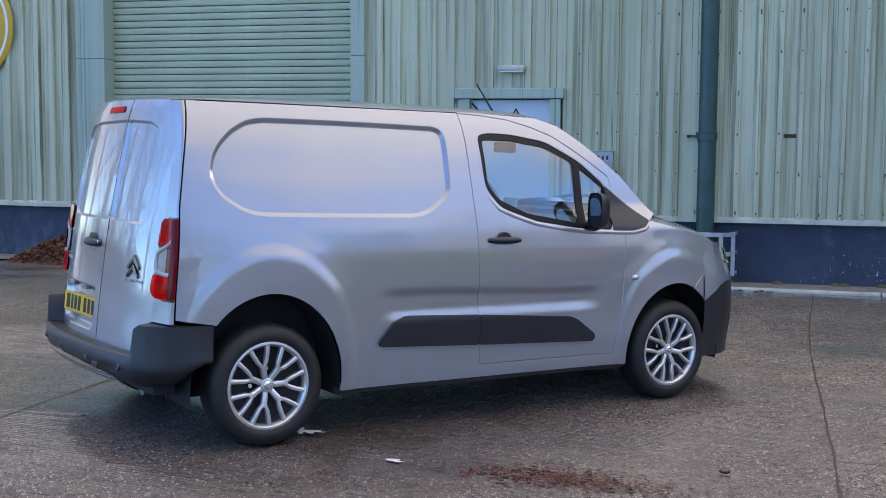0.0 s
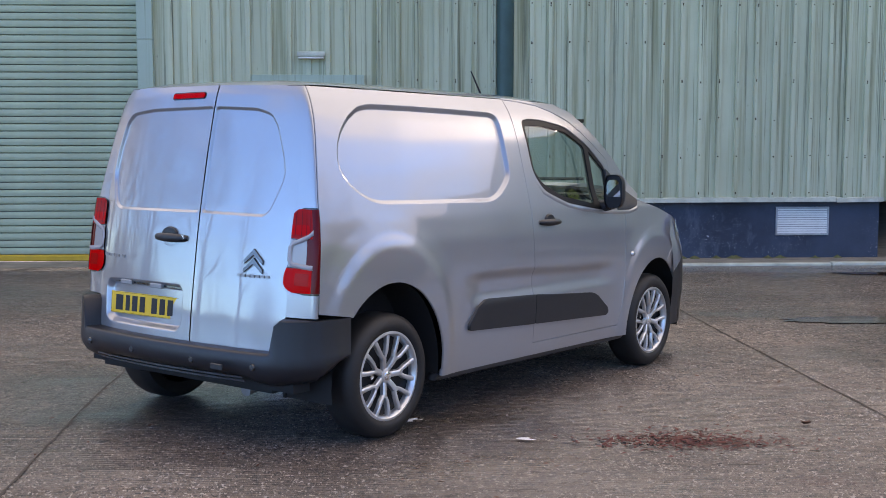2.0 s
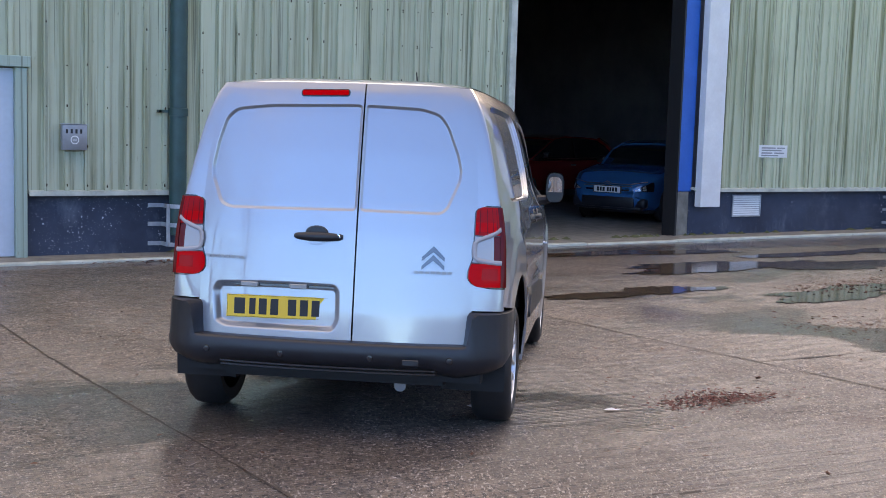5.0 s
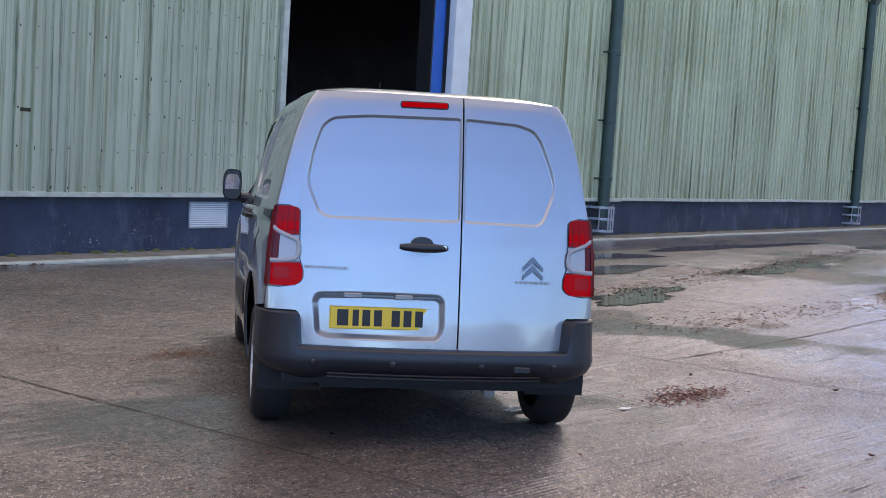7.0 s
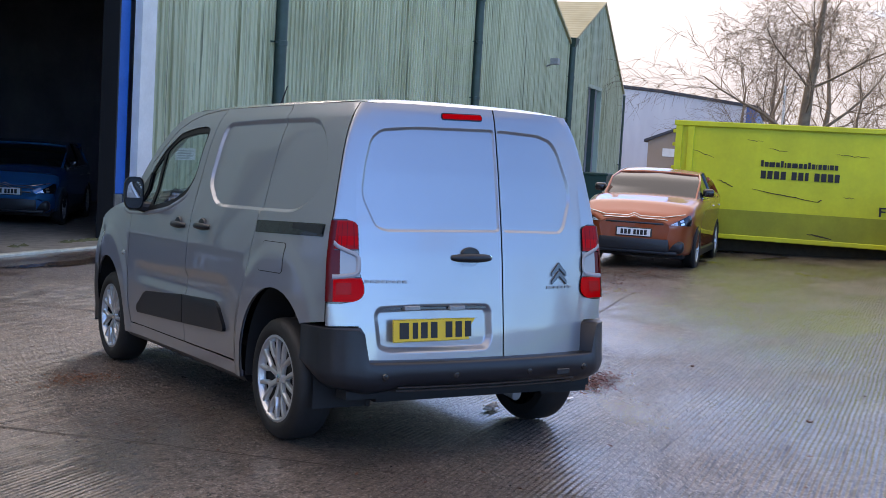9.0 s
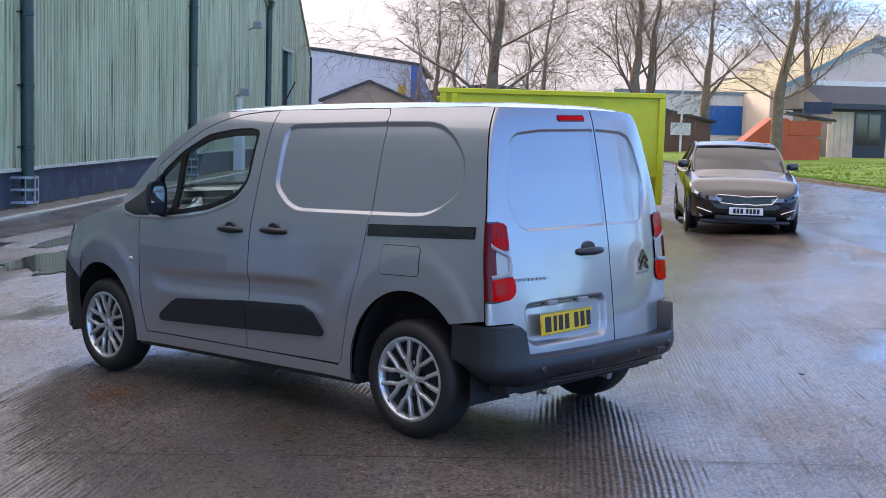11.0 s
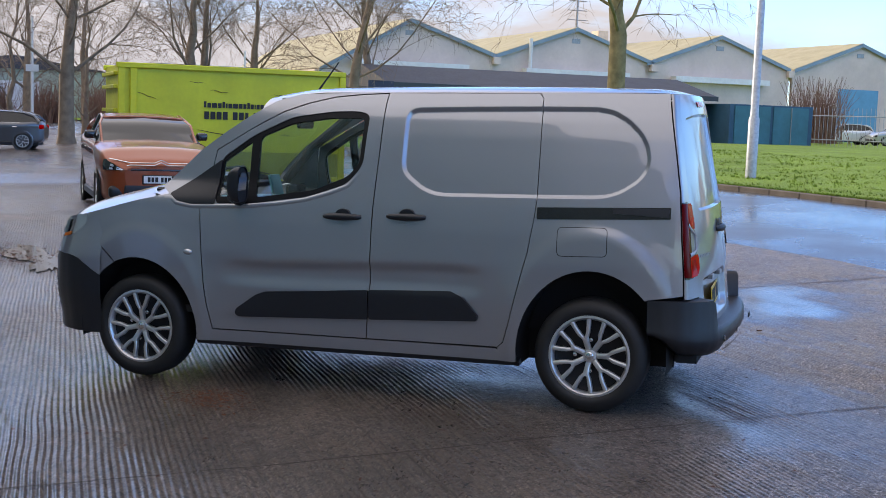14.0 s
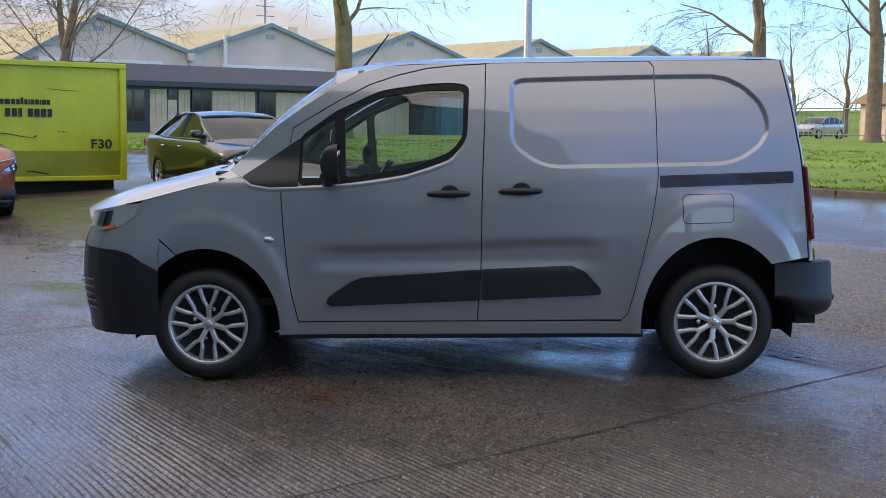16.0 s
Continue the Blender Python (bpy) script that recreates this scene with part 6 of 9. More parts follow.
def fill(outer, holes=(), step=0.035, lines=()):
    """Triangles over an outline less its holes: 2D points and faces."""
    polys = [dense(q if area(q) > 0 else q[::-1], step) for q in [list(outer)] + [list(h) for h in holes]]
    vs, fs = [], []
    for p in polys:
        fs.append(list(range(len(vs), len(vs) + len(p))))
        vs += [Vector(q) for q in p]
    rim = np.array([(v.x, v.y) for v in vs])
    lo, hi = rim[:len(polys[0])].min(0), rim[:len(polys[0])].max(0)
    L = np.array([q for ln in lines for q in dense(list(ln), step * 0.45)]) if lines else None
    pts = []
    for row, x in enumerate(np.arange(lo[0] + step / 2, hi[0], step * 0.9)):
        pts += [(x, y) for y in np.arange(lo[1] + step * (0.25 + 0.5 * (row % 2)), hi[1], step)]
    if pts:
        P = np.array(pts)
        P = P[inside_many(P, polys[0])]
        for h in polys[1:]:
            P = P[~inside_many(P, h)]
        for k in range(0, len(P), 800):
            q = P[k:k + 800]
            near = np.sqrt(((q[:, None, :] - rim[None]) ** 2).sum(2)).min(1)
            ok = near > step * 0.45
            if lines:
                ok &= np.sqrt(((q[:, None, :] - L[None]) ** 2).sum(2)).min(1) > step * 0.7
            vs += [Vector((float(a), float(b))) for a, b in q[ok]]
    if lines:
        P = L
        P = P[inside_many(P, polys[0])]
        near = np.sqrt(((P[:, None, :] - rim[None]) ** 2).sum(2)).min(1)
        vs += [Vector((float(a), float(b))) for a, b in P[near > 0.002]]
    r = geo2d.delaunay_2d_cdt(vs, [], fs, 0, 1e-5)
    keep = [f for f, o in zip(r[2], r[5]) if 0 in o and not any(k in o for k in range(1, len(polys)))]
    used = sorted({i for f in keep for i in f})
    ix = {o: n for n, o in enumerate(used)}
    return [r[0][i] for i in used], [[ix[i] for i in f] for f in keep]


def skin(name, outer, at, mat, parent, holes=(), step=0.021, gap=0.0, rim=0.014, off=0.0, label="", recess=(), lines=()):
    """A panel that follows a surface: at(u, v, off) gives its point and normal. recess: (outline, depth, slope width) pressed into it."""
    if gap:
        outer = inset(outer, gap)
    V, N, F = [], [], []

    def add(pts, faces, o):
        b = len(V)
        for q in pts:
            p, n = at(q[0], q[1], o)
            V.append(p)
            N.append(n)
        for f in faces:
            F.append([b + i for i in f])
        return b

    rec = [r[0] for r in recess]
    pts, faces = fill(outer, list(holes) + rec, step, lines)
    add(pts, faces, off)
    # the turned-in edge
    edges = {}
    for f in faces:
        for a, b in zip(f, f[1:] + f[:1]):
            edges[(a, b)] = edges.get((a, b), 0) + 1
    rec_in = [set((round(x, 4), round(y, 4)) for x, y in dense(r, step)) for r in rec]
    for (a, b) in [e for e in edges if (e[1], e[0]) not in edges]:
        ka, kb = (round(pts[a][0], 4), round(pts[a][1], 4)), (round(pts[b][0], 4), round(pts[b][1], 4))
        if any(ka in s and kb in s for s in rec_in) or rim <= 0:
            continue
        p0, n0 = at(pts[a][0], pts[a][1], off)
        p1, n1 = at(pts[b][0], pts[b][1], off)
        k = len(V)
        side = (p1 - p0).cross(n0).normalized()
        V += [p0, p1, p1 - n1 * rim, p0 - n0 * rim]
        # a soft lip: the edge's first points keep a mixed normal
        N += [(n0 * 3 + side).normalized(), (n1 * 3 + side).normalized(), side, side]
        F.append([k + 1, k, k + 3, k + 2])
    for r, depth, width in recess:
        d0 = dense(r, step)
        if area(d0) < 0:
            d0 = d0[::-1]
        inset_full = inset(d0, width)
        n, rows_n = len(d0), 6
        base = []
        for k in range(rows_n + 1):
            w = k / rows_n
            ring = inset(d0, width * w) if k else d0
            base.append(len(V))
            slope = depth * 6 * w * (1 - w) / width
            for i, q in enumerate(ring):
                p, nn = at(q[0], q[1], off - depth * w * w * (3 - 2 * w))
                q2 = d0[i][0] + (inset_full[i][0] - d0[i][0]) * 0.05, d0[i][1] + (inset_full[i][1] - d0[i][1]) * 0.05
                e = (at(q2[0], q2[1], 0)[0] - at(d0[i][0], d0[i][1], 0)[0]).normalized()
                V.append(p)
                N.append((nn + e * slope).normalized())
        for a, b in zip(base, base[1:]):
            for i in range(n):
                F.append([a + i, a + (i + 1) % n, b + (i + 1) % n, b + i])
        pts2, faces2 = fill(inset(d0, width), (), step)
        add(pts2, faces2, off - depth)
    me = bpy.data.meshes.new(name)
    me.from_pydata([tuple(v) for v in V], [], F)
    me.update()
    # turn faces to the side that their normals name
    bm = BM()
    bm.from_mesh(me)
    bm.verts.ensure_lookup_table()
    for f in bm.faces:
        f.normal_update()
        if f.normal.dot(sum((N[v.index] for v in f.verts), Vector())) < 0:
            f.normal_flip()
        f.smooth = True
    bm.to_mesh(me)
    bm.free()
    me.normals_split_custom_set_from_vertices([tuple(n) for n in N])
    me.materials.append(mat)
    ob = new(name, me)
    ob.parent = parent
    return tagged(ob, label)


def loft(name, rows, mat, parent, label="", smooth=50, closed=False, thick=0.0):
    """A skin over rows of points."""
    bm = BM()
    vs = [[bm.verts.new(Vector(p)) for p in r] for r in rows]
    for a, b in zip(vs, vs[1:]):
        m = len(a) if closed else len(a) - 1
        for i in range(m):
            j = (i + 1) % len(a)
            bm.faces.new((a[i], a[j], b[j], b[i]))
    bmesh.ops.remove_doubles(bm, verts=bm.verts[:], dist=1e-5)
    if thick:
        bmesh.ops.recalc_face_normals(bm, faces=bm.faces[:])
        bmesh.ops.solidify(bm, geom=bm.faces[:], thickness=thick)
    return part(name, bm, mat, parent, label, smooth)


def arc(i, a0, a1, n=14):
    cx, cz, ra, rb = ARCH[i]
    return [(cx + ra * math.cos(radians(a0 + (a1 - a0) * k / n)), cz + rb * math.sin(radians(a0 + (a1 - a0) * k / n))) for k in range(n + 1)]


DOOR_F = [(0.880, 0.340), (0.915, 0.50), (0.932, 0.62), (0.952, 0.857), (0.964, 1.079)]
DOOR_R = [(-0.155, 1.738), (-0.150, 1.416), (-0.137, 1.112), (-0.124, 0.622), (-0.101, 0.340)]
SEAM = [(0.905, 1.400), (0.667, 1.536), (0.483, 1.630), (0.33, 1.680), (0.174, 1.716), (0.0, 1.732)]
SLIDE_R = [(-1.045, 1.740), (-1.072, 1.710), (-1.079, 1.45), (-1.080, 1.190), (-1.083, 1.149), (-1.074, 1.059), (-1.045, 0.878), (-0.990, 0.660), (-0.945, 0.477), (-0.915, 0.375), (-0.88, 0.343)]
WIN_OUT = rounded([(0.870, 1.083), (0.65, 1.090), (0.281, 1.139), (0.037, 1.217), (-0.054, 1.324), (-0.067, 1.62), (0.02, 1.636), (0.171, 1.632), (0.419, 1.599), (0.665, 1.49), (0.870, 1.350)], 0.05)
GLASS_M = rounded([(0.61, 1.128), (0.236, 1.182), (0.037, 1.262), (-0.029, 1.339), (-0.036, 1.598), (0.169, 1.598), (0.418, 1.565), (0.620, 1.482)], 0.035)
GLASS_Q = rounded([(0.852, 1.130), (0.665, 1.128), (0.672, 1.455), (0.852, 1.335)], 0.012)
CARGO = [(-0.284, 1.60), (-0.300, 1.640), (-0.345, 1.660), (-0.7, 1.666), (-1.032, 1.669), (-1.38, 1.668), (-1.47, 1.652), (-1.56, 1.602), (-1.635, 1.53), (-1.672, 1.465), (-1.688, 1.39), (-1.678, 1.330), (-1.635, 1.265), (-1.545, 1.205), (-1.47, 1.178), (-1.40, 1.170), (-1.058, 1.166), (-0.55, 1.163), (-0.485, 1.170), (-0.41, 1.200), (-0.325, 1.262), (-0.294, 1.30), (-0.284, 1.35)]
CLADDING = [(0.724, 0.445), (0.714, 0.475), (0.585, 0.562), (0.526, 0.584), (-0.124, 0.622), (-0.612, 0.638), (-0.689, 0.608), (-0.772, 0.513), (-0.767, 0.484), (-0.125, 0.457), (0.699, 0.428)]
QTR_R = [(-1.758, 1.738), (-1.780, 1.60), (-1.812, 1.42), (-1.845, 1.208), (-1.864, 0.95), (-1.876, 0.80), (-1.882, 0.672)]


def cut_x(poly, x, keep_less):
    """The part of an outline on one side of an upright line."""
    out = []
    for a, b in zip(poly, poly[1:] + poly[:1]):
        ia, ib = (a[0] <= x) == keep_less, (b[0] <= x) == keep_less
        if ia:
            out.append(a)
        if ia != ib:
            t = (x - a[0]) / (b[0] - a[0])
            out.append((x, a[1] + (b[1] - a[1]) * t))
    return out


CORNERS = {}
CARGO_D, CARGO_W = 0.019, 0.026
CARGO_SEG = [np.array(q) for q in (lambda d: (d, d[1:] + d[:1]))(dense(rounded(CARGO, 0.03, 3), 0.03))]


def pressed_pt(s, x, z, off=0.0):
    """The side with the load panel pressed into it, right across the door gap."""
    if not (-1.70 < x < -0.27 and 1.15 < z < 1.68) or not inside((x, z), [tuple(q) for q in CARGO_SEG[0]]):
        return side_pt(s, x, z, off)
    a, b = CARGO_SEG
    ab, q = b - a, np.array((x, z))
    t = np.clip(((q - a) * ab).sum(1) / (ab ** 2).sum(1), 0, 1)
    gap_ = q - (a + ab * t[:, None])
    d2 = (gap_ ** 2).sum(1)
    k = int(d2.argmin())
    d = math.sqrt(d2[k])
    w = min(1.0, d / CARGO_W)
    p, n = side_pt(s, x, z, off - CARGO_D * w * w * (3 - 2 * w))
    if w < 1 and d > 1e-6:
        e = Vector((gap_[k][0] / d, 0, gap_[k][1] / d))
        e = (e - n * e.dot(n)).normalized()
        n = (n + e * (CARGO_D * 6 * w * (1 - w) / CARGO_W)).normalized()
    return p, n


def van_side(s):
    sd = "left" if s > 0 else "right"

    def at(u, v, o):
        return side_pt(s, u, v, o)

    G_ = 0.0028
    wing = [(0.964, 1.076), (1.03, 1.078), (1.13, 1.098), (1.185, 1.137), (1.215, 1.134), (1.44, 1.086), (1.745, 1.010), (1.80, 0.935), (1.555, 0.72)] + arc(0, 65.5, 182, 22) + [(0.985, 0.302), (0.885, 0.302)] + DOOR_F[:-1]
    skin("front_wing", wing, at, M_VAN, van, gap=G_)
    skin("bumper_corner", [(1.81, 0.930), (1.558, 0.716)] + arc(0, 65, 40, 8) + [(1.72, 0.645), (1.80, 0.700), (1.90, 0.735), (1.90, 0.86)], at, M_VAN, van, off=-0.001, rim=0.01)
    fd = DOOR_F + SEAM + DOOR_R
    door = skin("front_door", fd, at, M_VAN, van, holes=[WIN_OUT], gap=G_)
    skin("window_frame", WIN_OUT, at, M_TRIMMATT, door, holes=[GLASS_M, GLASS_Q], off=-0.006, rim=0.02, label="black window surround")
    for nm, gl in (("window_glass", GLASS_M), ("quarter_glass", GLASS_Q)):
        g_ = skin(nm, inset(gl, -0.004), at, M_GLASS, door, off=-0.011, rim=0)
        g_.visible_shadow = False
    sail = rounded([(1.180, 1.136), (1.13, 1.099), (1.026, 1.080), (0.868, 1.083), (0.862, 1.345)], 0.012)
    skin("sail_panel", sail, at, M_PLASTIC, van, off=0.004, rim=0.01, label="black plastic panel at the mirror")
    pil = [(1.19, 1.140), (1.250, 1.178), (1.165, 1.260), (1.01, 1.404), (0.845, 1.517), (0.71, 1.602), (0.55, 1.692), (0.40, 1.733), (0.0, 1.744), (-0.155, 1.746)] + [(-0.155, 1.7415)] + [(x + 0.002, z + 0.0035) for x, z in SEAM[::-1]] + [(0.966, 1.082), (1.03, 1.082), (1.13, 1.102)]
    skin("windscreen_pillar", pil, at, M_VAN, van, rim=0.012)
    # waist rib under the window
    rib = [(1.175, 1.122), (1.13, 1.084), (1.026, 1.066), (0.90, 1.068), (0.65, 1.076), (0.45, 1.098), (0.281, 1.124), (0.14, 1.165), (0.03, 1.206), (-0.075, 1.318)]
    fine = []
    for a, b in zip(rib, rib[1:]):
        fine += [(a[0] + (b[0] - a[0]) * k / 4, a[1] + (b[1] - a[1]) * k / 4) for k in range(4)]
    fine.append(rib[-1])
    rows_ = []
    for k, (x, z) in enumerate(fine):
        q = fine[min(k + 1, len(fine) - 1)], fine[max(k - 1, 0)]
        d = Vector((q[0][0] - q[1][0], q[0][1] - q[1][1])).normalized()
        nrm = Vector((-d.y, d.x)) * (-1)
        taper = min(1, k / 4, (len(fine) - 1 - k) / 6 + 0.05)
        rows_.append([side_pt(s, x + nrm.x * w, z + nrm.y * w, o * taper - 0.001)[0] for w, o in ((0.016, -0.001), (0.010, 0.004), (0.002, 0.0065), (-0.008, 0.004), (-0.016, -0.002))])
    loft("waist_rib", rows_, M_VAN, door, smooth=80)
    # cargo side
    top_z_ = 1.742
    if s > 0:
        sl = [(DOOR_R[0][0] - 0.0005, 1.742)] + DOOR_R[1:] + SLIDE_R[::-1]
        ring = rounded(CARGO, 0.03, 3)
        rings = [ring if k == 0 else inset(ring, CARGO_W * k / 4) for k in range(5)]

        def at_p(u, v, o):
            return pressed_pt(s, u, v, o)

        slide = skin("sliding_door", sl, at_p, M_VAN, van, gap=G_, lines=rings)
        qt = [(-1.047, 1.744)] + SLIDE_R[1:] + [(-0.88, 0.302), (-0.987, 0.302)] + arc(1, 180 - 182, 180 - 43, 24) + [(-1.70, 0.645), (-1.882, 0.672)] + QTR_R[::-1][1:]
        qtr = skin("rear_quarter", qt, at_p, M_VAN, van, gap=0.0015, lines=rings)
        rail = [(-1.088, 1.120), (-1.803, 1.136), (-1.803, 1.074), (-1.088, 1.056)]
        skin("door_rail", rounded(rail, 0.008), at, M_TRIMGLOSS, van, off=0.003, rim=0.006, label="black sliding-door rail")
        skin("rail_cover", rounded([(-1.50, 1.124), (-1.795, 1.130), (-1.795, 1.082), (-1.50, 1.098)], 0.006), at, M_PLASTIC, van, off=0.007, rim=0.006)
        flap = rounded([(-1.205, 1.020), (-1.478, 1.022), (-1.480, 0.866), (-1.208, 0.862)], 0.03)
        skin("filler_gap", flap, at, M_BLACK, van, off=0.0012, rim=0)
        skin("fuel_flap", inset(flap, 0.004), at, M_VAN, van, off=0.003, rim=0.004, label="fuel filler flap")
        doors = [(door, -0.008, 0.028), (slide, -0.396, 0.043)]
    else:
        qt = [(-0.158, 1.742)] + DOOR_R[1:] + [(-0.101, 0.302), (-0.987, 0.302)] + arc(1, 180 - 182, 180 - 43, 24) + [(-1.70, 0.645), (-1.882, 0.672)] + QTR_R[::-1][1:]
        qtr = skin("load_side", qt, at, M_VAN, van, gap=G_, recess=[(rounded(CARGO, 0.03, 3), 0.019, 0.026)])
        doors = [(door, -0.008, 0.028)]
    # lower trim, cut at the door gap
    for host, poly in ((door, cut_x(CLADDING, -0.121, False)), (doors[-1][0] if s > 0 else qtr, cut_x(CLADDING, -0.127, True))):
        skin("side_trim", rounded(poly, 0.012, 3), at, M_PLASTIC, host, off=0.020, rim=0.03, label="black protective side trim")
    skin("sill_strip", [(0.895, 0.336), (-0.870, 0.336), (-0.987, 0.300), (-0.987, 0.268), (0.985, 0.268), (0.985, 0.300)], at, M_VAN, van, off=-0.001, rim=0.02, step=0.05)
    skin("sill", [(1.0, 0.270), (-1.0, 0.270), (-1.0, 0.238), (1.0, 0.238)], at, M_PLASTIC, van, off=-0.02, rim=0.05, step=0.06, label="black plastic sill")
    # door handles
    for host, hx, hz in ((d, dx, 1.0) for d, dx, dz in [(a, b + 0.055, c) for a, b, c in doors]):
        hz = 1.035 if hx > -0.1 else 1.045
        c, n = side_pt(s, hx, hz)
        cup = [(hx + 0.055 * math.cos(a), hz - 0.008 + 0.042 * math.sin(a)) for a in [2 * math.pi * k / 22 for k in range(22)]]
        skin("handle_cup", cup, at, M_VAN, host, off=0.0015, rim=0.0, step=0.02, recess=[([(hx + 0.048 * math.cos(a), hz - 0.008 + 0.036 * math.sin(a)) for a in [2 * math.pi * k / 22 for k in range(22)]], 0.012, 0.015)])
        bm = BM()
        m = 14
        rows_ = []
        for k in range(m + 1):
            t = k / m
            x = hx - 0.118 + 0.236 * t
            lift = 0.030 * math.sin(math.pi * t) ** 0.5 + 0.004
            half = 0.010 + 0.010 * math.sin(math.pi * t) ** 0.6
            q = side_pt(s, x, hz)[0]
            rows_.append([Vector((x, q.y + s * (lift - 0.014), hz - half)), Vector((x, q.y + s * lift, hz - half * 0.7)), Vector((x, q.y + s * (lift + 0.004), hz)), Vector((x, q.y + s * lift, hz + half * 0.7)), Vector((x, q.y + s * (lift - 0.014), hz + half))])
        loft("door_handle", rows_, M_PLASTIC, host, "black pull handle", 60, True)
        bm = BM()
        lathe(bm, [(0.0005, 0.012), (0.045, 0.010), (0.050, 0.0)], 20, "y", (0, 0, 0))
        bmesh.ops.scale(bm, vec=(1.0, s, 0.72), verts=bm.verts[:])
        bmesh.ops.translate(bm, vec=(hx - 0.005, c.y, hz + 0.012), verts=bm.verts[:])
        part("handle_boss", bm, M_PLASTIC, host, smooth=50)
    # side repeater
    c, n = side_pt(s, 1.034, 0.794)
    bm = BM()
    lathe(bm, [(0.0005, 0.012), (0.018, 0.009), (0.026, 0.0)], 16, "y")
    bmesh.ops.scale(bm, vec=(1.2, s, 0.7), verts=bm.verts[:])
    bmesh.ops.translate(bm, vec=c, verts=bm.verts[:])
    part("side_indicator", bm, M_HEADL, van, "small clear side indicator", 50)
    # mirror
    mir = new("door_mirror")
    mir.parent = van
    mir.location = (0.675, s * 0.958, 1.205)
    tagged(mir, "black door mirror with bright glass")
    rows_ = []
    for k in range(9):
        t = k / 8
        x = -0.045 + 0.095 * t
        sc = math.sqrt(max(0.02, 1 - (t * 0.97) ** 2.6))
        rows_.append([Vector((x, s * 0.064 * sc * (abs(math.cos(a)) ** 0.55) * (1 if math.cos(a) > 0 else -1), 0.105 * sc * (abs(math.sin(a)) ** 0.6) * (1 if math.sin(a) > 0 else -1))) for a in [2 * math.pi * j / 28 for j in range(28)]])
    loft("housing", rows_, M_PLASTIC, mir, "", 60, True)
    cap = part("mirror_glass", prism(BM(), [(-0.041, s * 0.048 * (abs(math.cos(a)) ** 0.6) * (1 if math.cos(a) > 0 else -1), 0.080 * (abs(math.sin(a)) ** 0.65) * (1 if math.sin(a) > 0 else -1)) for a in [2 * math.pi * j / 28 for j in range(28)]], (0.004, 0, 0)), M_MIRROR, mir, "mirror glass")
    cap.rotation_euler = (0, radians(-8), 0)
    part("backing", prism(BM(), [(-0.037, s * 0.059 * (abs(math.cos(a)) ** 0.6) * (1 if math.cos(a) > 0 else -1), 0.1 * (abs(math.sin(a)) ** 0.65) * (1 if math.sin(a) > 0 else -1)) for a in [2 * math.pi * j / 28 for j in range(28)]], (0.03, 0, 0)), M_PLASTIC, mir)
    part("arm", tube(BM(), [(0.03, -s * 0.17, -0.10), (0.03, -s * 0.08, -0.09), (0.03, 0, -0.07)], [0.045, 0.035, 0.03], 10), M_PLASTIC, mir)
    # corner between the side and the rear doors
    lamp_top, lamp_bot = 1.165, 0.762

    def corner(z, t, o=0.0):
        xa = float(np.interp(z, [q[1] for q in QTR_R[::-1]], [q[0] for q in QTR_R[::-1]]))
        a = side_pt(s, xa - 0.006, z)[0]
        yb = DOOR_HALF(z) - 0.003
        b = rear_pt(s * yb, z)[0]
        cy = a.y * 0.985 + b.y * 0.015
        c = Vector((b.x + min(0.26 * abs(cy - b.y), 0.6 * (a.x - b.x)), cy, z))
        p = a * (1 - t) ** 3 + c * 3 * t * (1 - t) + b * t ** 3
        if o:
            d = (c - a) * (1 - t) ** 2 + (b - c) * t * t
            n = Vector((d.y, -d.x, 0)).normalized()
            if n.x > 0 or n.dot(Vector((-1, s, 0))) < 0:
                n = -n if n.dot(Vector((-1, s * 1.0, 0))) < 0 else n
            p = p + n * o
        return p

    CORNERS[s] = corner
    zs_up = [0.655 + (1.735 - 0.655) * k / 27 for k in range(28)]
    loft("corner_pillar", [[corner(z, t / 12) for t in range(13)] for z in zs_up], M_VAN, van, smooth=80)
    # tail lamp, made of its lenses
    lamp = new("tail_lamp")
    lamp.parent = van
    tagged(lamp, "tall red, dark red and clear tail lamp")

    def edge(z):
        """The lamp's rounded edge towards the door: fuller at the foot."""
        full = 1.06 + 0.07 * sst(0.92, 0.84, z)
        a, b = (z - lamp_bot) / 0.060, (lamp_top - z) / 0.035
        if a < 1:
            full -= 0.34 * (1 - math.sqrt(max(0.0, 1 - (1 - a) ** 2)))
        if b < 1:
            full -= 0.22 * (1 - math.sqrt(max(0.0, 1 - (1 - b) ** 2)))
        return full

    def wrap(z, t, o):
        """On round the corner, and past it over the door's margin."""
        if t <= 1:
            return corner(z, t, o)
        return rear_pt(s * (DOOR_HALF(z) - 0.003 - 0.30 * (t - 1)), z, o)[0]

    def lens(nm, t0, t1, z0, z1, o, mt, nt=8, label=""):
        zz = [z0 + (z1 - z0) * k / 12 for k in range(13)]
        rows_ = []
        for z in zz:
            lim = edge(z) - 0.05
            ta, tb = (min(q(z) if callable(q) else q, lim) for q in (t0, t1))
            rows_.append([wrap(z, ta + (tb - ta) * k / nt, o(ta + (tb - ta) * k / nt) if callable(o) else o) for k in range(nt + 1)])
        return loft(nm, rows_, mt, lamp, label, smooth=60)

    def bulge(t):
        return 0.007 + 0.010 * math.sin(math.pi * min(1, max(0, t / 1.12)) ** 0.8)

    lens("lens_dark", 0.02, 0.50, 0.772, 1.158, bulge, M_LAMPDK, 8, "dark red side lens")
    lens("lens_red", 0.505, 2.0, 1.022, 1.158, bulge, M_LAMPMID, 8, "red upper lens")
